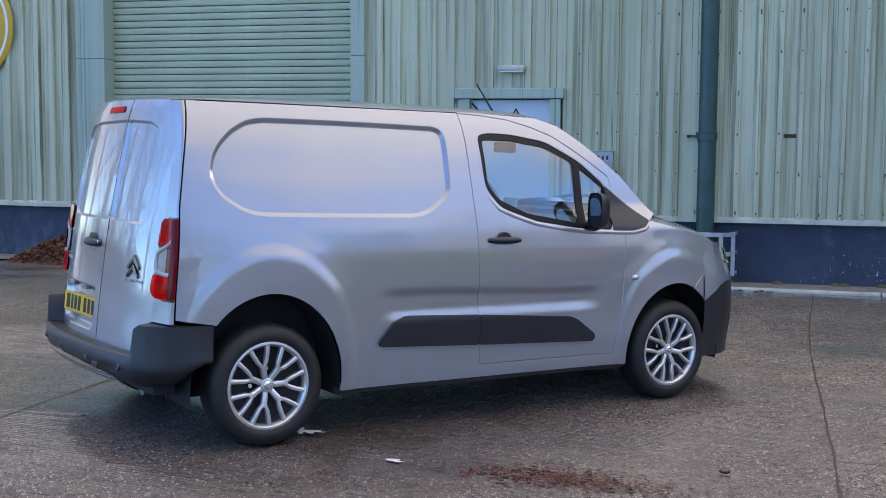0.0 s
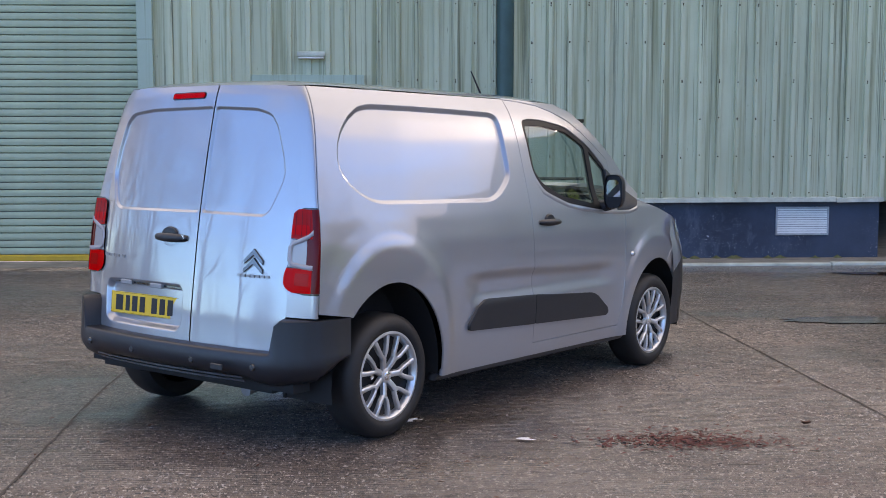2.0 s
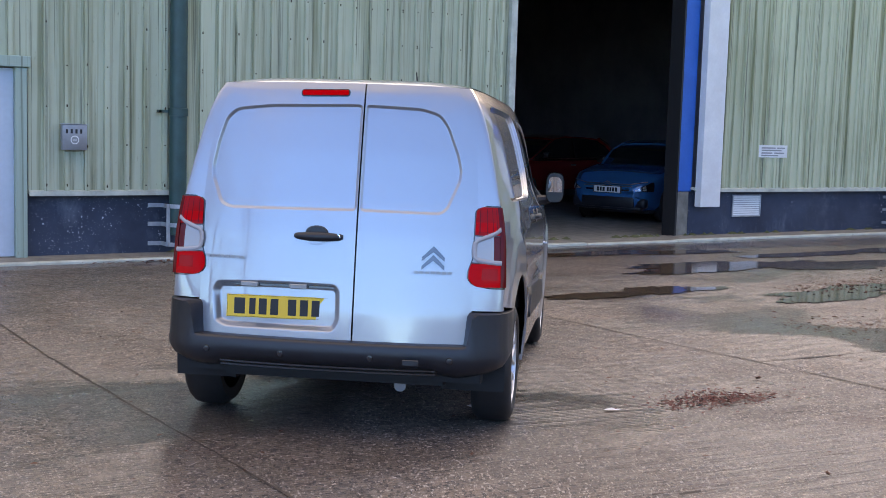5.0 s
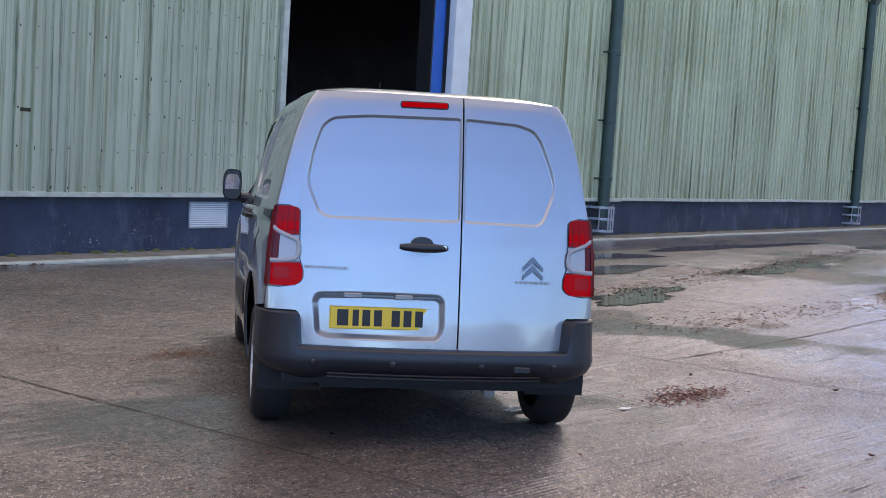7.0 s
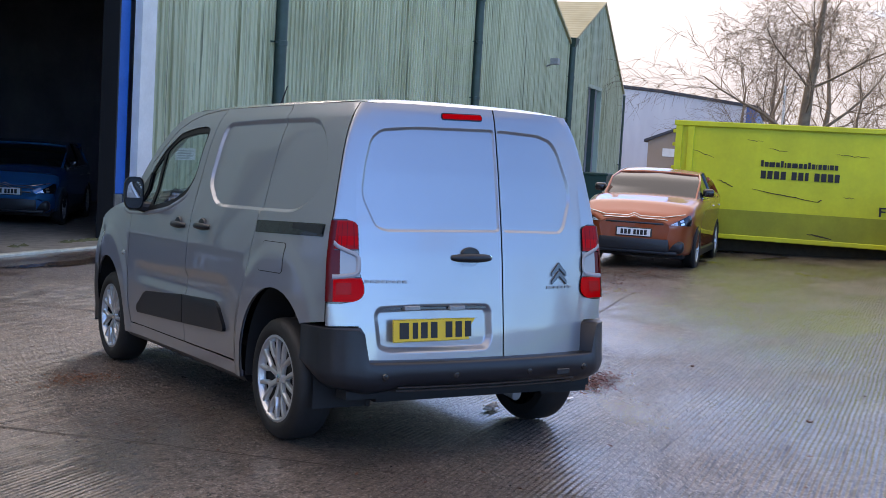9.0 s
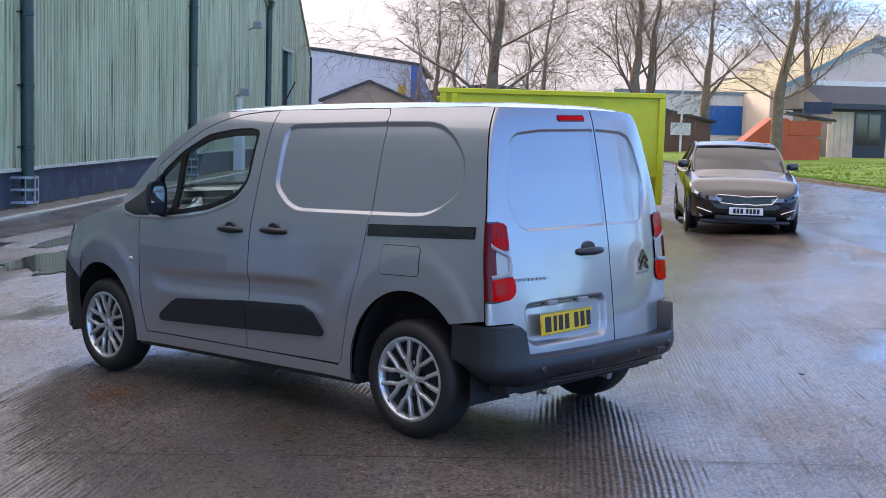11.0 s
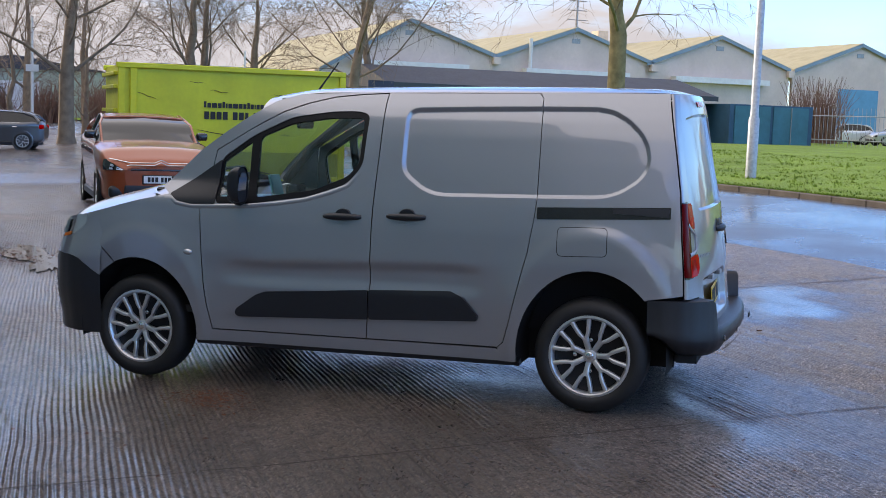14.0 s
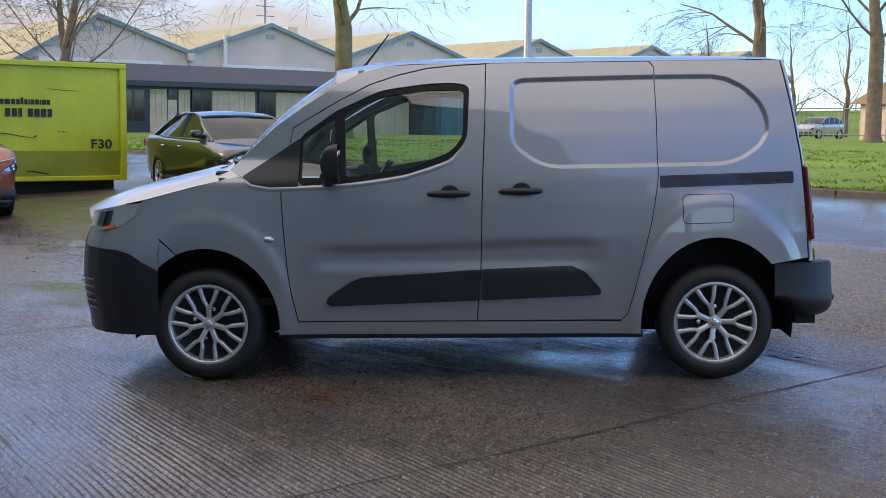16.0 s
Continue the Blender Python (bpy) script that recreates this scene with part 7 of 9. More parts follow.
    lens("lens_band", 0.62, 2.0, 1.040, 1.085, lambda t: bulge(t) + 0.0015, M_LAMPRED, 8, "bright red band in the upper lens")
    lens("lens_red", 0.505, 2.0, 0.772, 0.884, bulge, M_LAMPRED, 8, "bright red lower lens")
    lens("lens_square", 0.60, 0.90, 0.806, 0.862, lambda t: bulge(t) + 0.0015, M_LAMPMID, 6)
    lens("lens_dark", 0.50, 0.70, 0.888, 1.018, lambda t: bulge(t) - 0.004, M_LAMPDK, 6)
    lens("lens_clear", 0.70, 2.0, 0.890, 1.016, lambda t: bulge(t) - 0.003, M_LAMPCLR, 8, "clear reversing lens")
    part("bulb", lathe(BM(), [(0.0005, 0.03), (0.018, 0.022), (0.026, 0.0)], 14, "x", corner(0.955, 0.86, -0.004)), M_CHROME, lamp, smooth=60)
    for tt in (0.58, 0.70, 0.82, 0.94):
        lens("lens_rib", tt, tt + 0.014, 1.03, 1.15, lambda t: bulge(t) + 0.0025, M_LAMPDK, 2)
    # pale bracket shaped like a C, open to the side
    path = [(0.44, 1.052), (0.52, 1.047), (0.60, 1.038), (0.78, 1.020), (0.95, 1.000), (1.0, 0.985), (1.01, 0.95), (1.0, 0.915), (0.95, 0.900), (0.78, 0.893), (0.60, 0.890), (0.52, 0.890), (0.46, 0.891)]
    rows_ = []
    for k, (t, z) in enumerate(path):
        hw = 0.0115
        up = (0, hw) if k <= 4 else ((0, -hw) if k >= 8 else (0.035, 0))
        rows_.append([wrap(z + up[1] * w, t + up[0] * w, bulge(t) + o) for w, o in ((1, 0.0), (0.6, 0.004), (0, 0.005), (-0.6, 0.004), (-1, 0.0))])
    loft("lamp_bracket", rows_, M_LAMPBAR, lamp, "pale bracket in the lamp", 60)
    rows_ = []
    for k in range(31):
        z = lamp_bot + (lamp_top - lamp_bot) * k / 30
        rows_.append([wrap(z, edge(z) * t / 14, 0.005 if 0 < t < 14 else -0.004) for t in range(15)])
    loft("lamp_body", rows_, M_TRIMGLOSS, lamp, smooth=60)


def DOOR_HALF(z):
    return float(np.interp(z, [0.4, 1.1, 1.2, 1.4, 1.55, 1.65, 1.70, 1.745], [0.682, 0.690, 0.692, 0.678, 0.648, 0.612, 0.585, 0.545]))


for s in (1, -1):
    van_side(s)

# rear doors
R_OUT = [(-DOOR_HALF(z), z) for z in (0.505, 0.7, 0.9, 1.1, 1.2, 1.3, 1.4, 1.48, 1.55, 1.6, 1.65, 1.70, 1.735)]
L_OUT = [(DOOR_HALF(z), z) for z in (0.505, 0.7, 0.9, 1.1, 1.2, 1.3, 1.4, 1.48, 1.55, 1.6, 1.65, 1.70, 1.735)]
SEAM_Y = -0.112
REC_L = rounded([(0.600, 1.565), (0.545, 1.612), (0.36, 1.632), (SEAM_Y + 0.0045, 1.643), (SEAM_Y + 0.0045, 1.116), (0.548, 1.108), (0.60, 1.130), (0.655, 1.26), (0.660, 1.31), (0.638, 1.44)], 0.03)
REC_R = rounded([(SEAM_Y - 0.0045, 1.643), (-0.40, 1.632), (-0.49, 1.606), (-0.535, 1.55), (-0.595, 1.40), (-0.612, 1.325), (-0.606, 1.275), (-0.552, 1.140), (-0.515, 1.112), (SEAM_Y - 0.0045, 1.116)], 0.03)
PLATE_REC = rounded([(0.617, 0.712), (0.592, 0.752), (0.40, 0.762), (0.20, 0.764), (-0.018, 0.762), (-0.046, 0.728), (-0.050, 0.580), (-0.018, 0.522), (0.545, 0.520), (0.600, 0.545)], 0.03)
rd_l = skin("rear_door", [(SEAM_Y + 0.003, 0.488), (SEAM_Y + 0.003, 1.745)] + [(0.52, 1.74)] + L_OUT[::-1] + [(0.662, 0.488)], rear_pt, M_VAN, van, recess=[(REC_L, 0.014, 0.016), (PLATE_REC, 0.034, 0.035)], gap=0.001, label="wide rear door")
rd_r = skin("rear_door", [(SEAM_Y - 0.003, 0.488), (SEAM_Y - 0.003, 1.745)] + [(-0.52, 1.74)] + R_OUT[::-1] + [(-0.662, 0.488)], rear_pt, M_VAN, van, recess=[(REC_R, 0.014, 0.016)], gap=0.001, label="narrow rear door")
bl = rounded([(0.205, 1.702), (-0.030, 1.707), (-0.030, 1.682), (0.205, 1.677)], 0.011)
skin("brake_lamp_seat", inset(bl, -0.006), rear_pt, M_TRIMGLOSS, rd_l, off=0.002, rim=0.003, step=0.02)
skin("high_brake_lamp", bl, rear_pt, M_LAMPRED, rd_l, off=0.006, rim=0.006, step=0.02, label="red high brake lamp")
# plate, its lights and bars for its characters
PLC = Vector((0.268, 0.634))
pc, pn = rear_pt(PLC.x, PLC.y, -0.026)
PM = Matrix.Translation(pc) @ Matrix(((0, 0, -1, 0), (-1, 0, 0, 0), (0, 1, 0, 0), (0, 0, 0, 1))) @ pose(0, 0, 0, -4.5, 2.0, 0)
plate = new("number_plate")
plate.parent = rd_l
plate.matrix_basis = PM
tagged(plate, "yellow rear number plate")
bm = BM()
box(bm, -0.26, 0.26, -0.0555, 0.0555, 0, 0.004, 0.002)
part("plate_face", bm, M_PLATEY, plate)
bm = BM()
for q in ((-0.256, 0.256, -0.0525, -0.0515), (-0.256, 0.256, 0.0515, 0.0525), (-0.256, -0.255, -0.052, 0.052), (0.255, 0.256, -0.052, 0.052)):
    box(bm, q[0], q[1], q[2], q[3], 0.004, 0.0046)
part("plate_border", bm, M_INK, plate)
x = -0.222
for k, wd in enumerate((0.064, 0.036, 0.046, 0.046, 0, 0.048, 0.046, 0.046)):
    if wd:
        bm = BM()
        box(bm, x, x + wd * 0.86, -0.0395, 0.0395, 0.004, 0.0055, 0.001)
        part("character_bar", bm, M_INK, plate)
        x += wd + 0.012
    else:
        x += 0.030
for y in (0.415, 0.165):
    c, n = rear_pt(y, 0.748, -0.012)
    bm = BM()
    box(bm, c.x - 0.018, c.x + 0.02, y - 0.045, y + 0.045, 0.728, 0.752, 0.004)
    part("plate_lamp", bm, M_GREY, rd_l, "small grey number-plate lamp")
# shade under the recess's upper edge, laid in as a black strip
skin("plate_recess_shade", rounded([(0.585, 0.764), (-0.02, 0.766), (-0.03, 0.738), (0.595, 0.736)], 0.01), rear_pt, M_TRIMGLOSS, rd_l, off=-0.016, rim=0.02, step=0.03, label="black strip standing for the shade at the top of the plate recess")
# rear handle
hc, hn = rear_pt(0.075, 0.99)
rows_ = []
for k in range(15):
    t = k / 14
    y = 0.075 - 0.122 + 0.244 * t
    lift = 0.034 * math.sin(math.pi * t) ** 0.5 + 0.004
    half = 0.012 + 0.010 * math.sin(math.pi * t) ** 0.6
    q = rear_pt(y, 0.988)[0]
    rows_.append([Vector((q.x - (lift - 0.014), y, 0.988 - half)), Vector((q.x - lift, y, 0.988 - half * 0.7)), Vector((q.x - lift - 0.004, y, 0.988)), Vector((q.x - lift, y, 0.988 + half * 0.7)), Vector((q.x - (lift - 0.014), y, 0.988 + half))])
hd = loft("door_handle", rows_, M_PLASTIC, rd_l, "black rear pull handle", 60, True)
bm = BM()
lathe(bm, [(0.0005, -0.012), (0.052, -0.009), (0.058, 0.0)], 22, "x")
bmesh.ops.scale(bm, vec=(1, 1, 0.62), verts=bm.verts[:])
bmesh.ops.translate(bm, vec=(hc.x, 0.085, 1.006), verts=bm.verts[:])
part("handle_boss", bm, M_PLASTIC, rd_l, smooth=50)
cup = [(0.085 + 0.056 * math.cos(a), 0.972 + 0.034 * math.sin(a)) for a in [2 * math.pi * k / 22 for k in range(22)]]
skin("handle_cup", cup, rear_pt, M_VAN, rd_l, off=0.002, rim=0, step=0.02, recess=[([(0.085 + 0.048 * math.cos(a), 0.972 + 0.027 * math.sin(a)) for a in [2 * math.pi * k / 22 for k in range(22)]], 0.012, 0.012)])
lk = rear_pt(-0.025, 0.99, 0.016)[0]
part("lock", lathe(BM(), [(0.0005, -0.006), (0.011, -0.005), (0.011, 0.004)], 14, "x", lk), M_CHROME, rd_l, "chrome lock barrel", 40)
# badge: two chevrons and plain bars
for dz in (0.0, -0.042):
    bm = BM()
    for sg in (-1, 1):
        y0 = -0.49
        pts = [(y0, 0.962 + dz), (y0 + sg * 0.054, 0.908 + dz), (y0 + sg * 0.054, 0.886 + dz + 0.004), (y0 + sg * 0.02, 0.918 + dz), (y0, 0.934 + dz)]
        P = [rear_pt(y, z, 0.010)[0] for y, z in pts]
        prism(bm, P, (0.012, 0, 0))
    part("badge_chevron", bm, M_BADGE, rd_r, "dark chrome chevron badge")
for y0, n, w, g_, z, h, host in ((-0.400, 7, 0.0205, 0.0065, 0.834, 0.013, rd_r), (0.655, 8, 0.0205, 0.0065, 0.868, 0.014, rd_l)):
    y = y0
    for k in range(n):
        P = [rear_pt(a, b, 0.005)[0] for a, b in ((y, z - h / 2), (y - w, z - h / 2), (y - w, z + h / 2), (y, z + h / 2))]
        part("badge_bar", prism(BM(), P, (0.006, 0, 0)), M_GREY, host, "dull chrome lettering drawn as a bar")
        y -= w + g_


# roof
def roof_edge(x):
    return side_y(x, 1.742) - 0.002


ROOF_C = curve([-1.90, -1.82, -1.70, -1.4, -0.8, 0.0, 0.35, 0.55, 0.68], [1.738, 1.758, 1.770, 1.781, 1.789, 1.788, 1.777, 1.756, 1.732], 6)
def roof_z(x, t):
    ze = 1.7435 - 0.115 * sst(0.30, 0.76, x)
    return ze + (ROOF_C(x) - ze) * (1 - abs(t) ** 5)


# rear rim of the roof: round one corner, along the doors' top, round the other
RIM = [CORNERS[-1](1.7375, k / 5) for k in range(5)] + [rear_pt(-0.544 + 1.088 * k / 14, 1.7425 - 0.005 * (abs(k - 7) / 7) ** 3)[0] for k in range(15)] + [CORNERS[1](1.7375, k / 5) for k in range(4, -1, -1)]
RT = [p.y / RIM[-1].y for p in RIM]
rows_ = []
x_in = -1.56
for w in (0.0, 0.03, 0.08, 0.16, 0.28, 0.45, 0.7):
    row = []
    for p, t in zip(RIM, RT):
        q = Vector((x_in, roof_edge(x_in) * t, roof_z(x_in, t)))
        r = p.lerp(q, w)
        r.z = p.z + (q.z - p.z) * (1 - (1 - w) ** 3.0)
        row.append(r)
    rows_.append(row)
for x in [x_in, -1.3, -1.0, -0.7, -0.4, -0.1, 0.1, 0.25, 0.38, 0.48, 0.56, 0.63, 0.68]:
    half = roof_edge(min(x, 0.40)) * (1 - 0.06 * sst(0.40, 0.70, x))
    rows_.append([(x + 0.045 * (1 - t * t) * sst(0.0, 0.68, x), half * t, roof_z(x, t)) for t in RT])
loft("roof", rows_, M_VAN, van, smooth=80)

# bonnet, windscreen, front
H_EDGE = curve([1.19, 1.44, 1.745, 1.9, 2.05, 2.17], [1.137, 1.088, 1.012, 0.982, 0.938, 0.890], 6)
H_HALF = curve([1.19, 1.44, 1.745, 1.9, 2.05, 2.17], [0.800, 0.790, 0.742, 0.69, 0.58, 0.42], 8)
rows_ = []
for k in range(17):
    x = 1.20 + 0.97 * k / 16
    row = []
    for j in range(21):
        t = -1 + 2 * j / 20
        crown = (0.098 - 0.040 * sst(1.7, 2.17, x)) * (1 - abs(t) ** 4)
        row.append((x + 0.10 * (1 - t * t) * sst(1.5, 2.17, x) + 0.16 * (1 - t * t) * sst(1.32, 1.20, x), H_HALF(x) * t, H_EDGE(x) + crown))
    rows_.append(row)
loft("bonnet", rows_, M_VAN, van, smooth=80)
rows_ = []
for k in range(13):
    t = k / 12
    row = []
    for j in range(19):
        u = -1 + 2 * j / 18
        b = Vector((1.222 + 0.13 * (1 - u * u), 0.715 * u, 1.160 + 0.036 * (1 - u * u)))
        e = Vector((0.655 + 0.045 * (1 - u * u), 0.590 * u, 1.634 + 0.094 * (1 - abs(u) ** 4)))
        p = b.lerp(e, t) + Vector((0.05, 0, 0.035)) * math.sin(math.pi * t) * (0.40 + 0.35 * (1 - u * u))
        row.append(p)
    rows_.append(row)
wsn = loft("windscreen", rows_, M_GLASS, van, "tinted windscreen", 80)
wsn.visible_shadow = False
part("wiper_tray", box(BM(), 1.22, 1.36, -0.70, 0.70, 1.10, 1.165, 0.01), M_PLASTIC, van)
part("wiper", tube(BM(), [(1.39, 0.45, 1.21), (1.33, 0.1, 1.255), (1.30, -0.35, 1.262)], 0.012, 6), M_BLACK, van)

FRONT = [(1.655, 0.872), (1.78, 0.862), (1.90, 0.825), (2.02, 0.752), (2.12, 0.640), (2.19, 0.50), (2.235, 0.33), (2.255, 0.16), (2.262, 0.0)]
FR = []
for a, b in zip(FRONT, FRONT[1:]):
    FR += [(a[0] + (b[0] - a[0]) * k / 3, a[1] + (b[1] - a[1]) * k / 3) for k in range(3)]
FR += [FRONT[-1]]
FULL = FR + [(x, -y) for x, y in FR[::-1][1:]]


def front_pt(i, z, push=0.0):
    x, y = FULL[i]
    lean = 0.025 * sst(0.55, 0.30, z) + 0.10 * sst(0.70, 1.02, z)
    k = 1 - lean / 2.2
    return Vector((1.3 + (x - 1.3) * (1 - lean * 1.0) + push * (x - 1.4) / 0.86, y * (1 - lean * 0.45), z))


def bump_top(i):
    x, y = FULL[i]
    return float(np.interp(x, [1.65, 1.72, 1.82, 1.90, 2.3], [0.62, 0.655, 0.715, 0.735, 0.745]))


rows_ = []
for t in range(11):
    rows_.append([front_pt(i, 0.265 + (bump_top(i) - 0.265) * t / 10, 0.012 * math.sin(math.pi * t / 10)) for i in range(len(FULL))])
loft("front_bumper", rows_, M_PLASTIC, van, "black plastic front bumper", 60)
rows_ = []
for t in range(9):
    rows_.append([front_pt(i, bump_top(i) + 0.003 + (min(0.995, H_EDGE(min(FULL[i][0], 2.17)) - 0.005) - bump_top(i)) * t / 8) for i in range(len(FULL))])
loft("front_panel", rows_, M_VAN, van, smooth=70)
for s in (1, -1):
    # headlamp wrapped round the corner
    n = len(FULL)
    idx = [i if s > 0 else n - 1 - i for i in range(4, 17)]
    rows_ = []
    for t in range(7):
        rows_.append([front_pt(i, (lambda lo, hi: lo + (hi - lo) * t / 6)(float(np.interp(FULL[i][0], [1.80, 1.9, 2.02, 2.15, 2.24], [0.945, 0.868, 0.842, 0.862, 0.90])), float(np.interp(FULL[i][0], [1.80, 1.9, 2.02, 2.15, 2.24], [0.995, 0.988, 0.968, 0.945, 0.925]))), 0.012) for i in idx])
    hl = loft("headlamp", rows_, M_HEADL, van, "clear headlamp", 60)
    loft("lamp_core", [[r[k] + Vector((0.004, s * 0.003, 0)) for k in range(4, 8)] for r in rows_[1:6]], M_TRIMGLOSS, hl)
    loft("lamp_amber", [[r[k] + Vector((0.004, s * 0.003, 0)) for k in range(3, 6)] for r in rows_[0:2]], M_AMBER, hl)
    for z in (0.40, 0.44, 0.48, 0.52, 0.56):
        idx2 = [i if s > 0 else n - 1 - i for i in range(10, 16)]
        loft("bumper_slat", [[front_pt(i, z + dz, 0.022) for i in idx2] for dz in (-0.007, 0.007)], M_TRIMGLOSS, van, smooth=60)

# rear bumper
RB = [(-1.700, 0.872), (-1.80, 0.868), (-1.88, 0.852), (-1.945, 0.820), (-2.000, 0.768), (-2.040, 0.700), (-2.062, 0.62), (-2.090, 0.44), (-2.106, 0.22), (-2.112, 0.0)]
RBF = []
for a, b in zip(RB, RB[1:]):
    RBF += [(a[0] + (b[0] - a[0]) * k / 3, a[1] + (b[1] - a[1]) * k / 3) for k in range(3)]
RBF += [RB[-1]]
RBA = RBF + [(x, -y) for x, y in RBF[::-1][1:]]


def rb_top(y):
    return 0.648 if abs(y) > 0.705 else (0.648 - (0.648 - 0.492) * sst(0.705, 0.682, abs(y)))


rows_ = []
prof = [(-0.10, 1.0), (-0.012, 1.0), (0.0, 0.985), (0.006, 0.86), (0.012, 0.62), (0.006, 0.40), (-0.012, 0.22), (-0.05, 0.08), (-0.10, 0.0), (-0.2, -0.02)]
for o, f in prof:
    row = []
    for i, (x, y) in enumerate(RBA):
        q0, q1 = RBA[max(i - 1, 0)], RBA[min(i + 1, len(RBA) - 1)]
        d = Vector((q1[0] - q0[0], q1[1] - q0[1])).normalized()
        nrm = Vector((-d.y, d.x))
        if nrm.dot(Vector((-1, 0.35 * (1 if y > 0 else -1)))) < 0:
            nrm = -nrm
        lo = 0.325 + 0.02 * sst(0.65, 0.9, abs(y)) + (0.03 * sst(0.60, 0.50, abs(y))) + 0.11 * sst(-1.90, -1.70, x)
        hi = rb_top(y)
        # the mid step runs level even where the corner rises
        z = lo + (hi - lo) * f if f > 0.9 else lo + (0.485 - lo) * min(1, f / 0.9)
        oo = o if abs(x) > 1.75 else o * 0.4
        row.append((x + nrm.x * oo, y + nrm.y * oo, z))
    rows_.append(row)
loft("rear_bumper", rows_, M_PLASTIC, van, "black plastic rear bumper with corner steps", 55)
for z, o in ((0.352, 0.002), (0.372, 0.004)):
    loft("bumper_groove", [[Vector((x - 0.004 + 0.015 * (0.372 - z) / 0.02 - o, y * 0.95, z + dz)) for x, y in RBA if abs(y) < 0.60] for dz in (-0.004, 0.004)], M_TRIMGLOSS, van, smooth=60)
for y in (0.60, 0.22, -0.22, -0.60):
    xx = float(np.interp(abs(y), [0, 0.45, 0.64], [-2.112, -2.090, -2.062]))
    part("parking_sensor", lathe(BM(), [(0.0005, -0.008), (0.014, -0.007), (0.018, 0.0)], 16, "x", (xx - 0.009, y, 0.425)), M_TRIMGLOSS, van, smooth=50)
part("reflector_flap", box(BM(), -2.138, -2.128, -0.46, -0.38, 0.40, 0.43, 0.004), M_PLASTIC, van)

# underbody, arches, exhaust
bm = BM()
box(bm, -1.95, -0.99 - 0.85, -0.74, 0.74, 0.30, 0.50)
box(bm, -0.97, 0.97, -0.80, 0.80, 0.235, 0.42)
box(bm, 1.84, 2.1, -0.62, 0.62, 0.27, 0.5)
box(bm, -1.9, 1.9, -0.55, 0.55, 0.27, 0.45)
part("underbody", bm, M_UNDER, van)
for cx, cz, ra, rb in ARCH:
    for s in (1, -1):
        rows_ = []
        for y in (0.845, 0.55):
            rows_.append([(cx + (ra + 0.012) * math.cos(radians(-10 + 200 * k / 24)), s * y, cz + (rb + 0.012) * math.sin(radians(-10 + 200 * k / 24))) for k in range(25)])
        loft("arch_liner", rows_, M_UNDER, van, "black wheel-arch liner", 60)
        part("arch_back", prism(BM(), [(cx + (ra + 0.02) * math.cos(radians(-10 + 200 * k / 16)), s * 0.55, cz + (rb + 0.02) * math.sin(radians(-10 + 200 * k / 16))) for k in range(17)], (0, -s * 0.02, 0)), M_UNDER, van)
part("exhaust", tube(BM(), [(-1.2, -0.3, 0.26), (-1.75, -0.32, 0.27), (-1.86, -0.33, 0.25)], 0.03, 12), M_GREY, van, "dull exhaust pipe", 60)
part("rear_axle", tube(BM(), [(-1.39, -0.6, 0.30), (-1.39, 0.6, 0.30)], 0.05, 10), M_UNDER, van)

# cabin
part("load_lining", box(BM(), -1.74, -0.21, -0.60, 0.60, 0.42, 1.70), M_UNDER, van)
part("door_lining", box(BM(), -1.80, -1.745, SEAM_Y - 0.10, SEAM_Y + 0.10, 0.5, 1.66), M_UNDER, van)
part("bulkhead", box(BM(), -0.20, -0.16, -0.66, 0.66, 0.4, 1.62), M_DASH, van, "dark bulkhead behind the seats")
part("cab_floor", box(BM(), -0.16, 1.15, -0.80, 0.80, 0.42, 0.46), M_UNDER, van)
rows_ = []
for y in (-0.78, -0.7, -0.35, 0.0, 0.35, 0.7, 0.78):
    rows_.append([(0.72, y, 0.60), (0.70, y, 0.95), (0.76, y, 1.06 + (0.035 if -0.6 < y < -0.2 else 0)), (0.90, y, 1.095), (1.15, y, 1.12), (1.33, y, 1.13)])
loft("dashboard", rows_, M_DASH, van, "dark dashboard", 50)
part("screen", box(BM(), 0.735, 0.755, -0.14, 0.14, 1.03, 1.17, 0.01), M_TRIMGLOSS, van, "centre display")
part("card", box(BM(), -0.01, 0.01, -0.07, 0.07, 0.0, 0.17, 0.004, 1, pose(0.80, 0.13, 1.07, 0, 14, 0)), worn("teal_card", (0.20, 0.50, 0.50), 0.5, 0, 0.1, 9, 0), van, "pale teal card standing on the dashboard")
part("papers", box(BM(), 0.78, 1.02, 0.20, 0.50, 1.10, 1.112, 0.003, 1, pose(0, 0, 0)), worn("pale_blue_paper", (0.30, 0.48, 0.62), 0.7, 0, 0.1, 9, 0), van, "pale blue papers on the dashboard")
sw = new("steering_wheel")
sw.parent = van
sw.matrix_basis = pose(0.56, -0.39, 1.03, 0, 62, 0)
tagged(sw, "black steering wheel")
bm = BM()
n_ = 32
rings = []
for k in range(n_):
    a = 2 * math.pi * k / n_
    c = Vector((math.cos(a), math.sin(a), 0))
    rings.append([bm.verts.new(c * (0.175 + 0.016 * math.cos(2 * math.pi * j / 8)) + Vector((0, 0, 0.016 * math.sin(2 * math.pi * j / 8)))) for j in range(8)])
for a, b in zip(rings, rings[1:] + rings[:1]):
    for j in range(8):
        bm.faces.new((a[j], a[(j + 1) % 8], b[(j + 1) % 8], b[j]))
part("rim", bm, M_TRIMGLOSS, sw, smooth=80)
part("spokes", box(BM(), -0.03, 0.03, -0.17, 0.17, -0.02, 0.01, 0.006), M_TRIMGLOSS, sw)
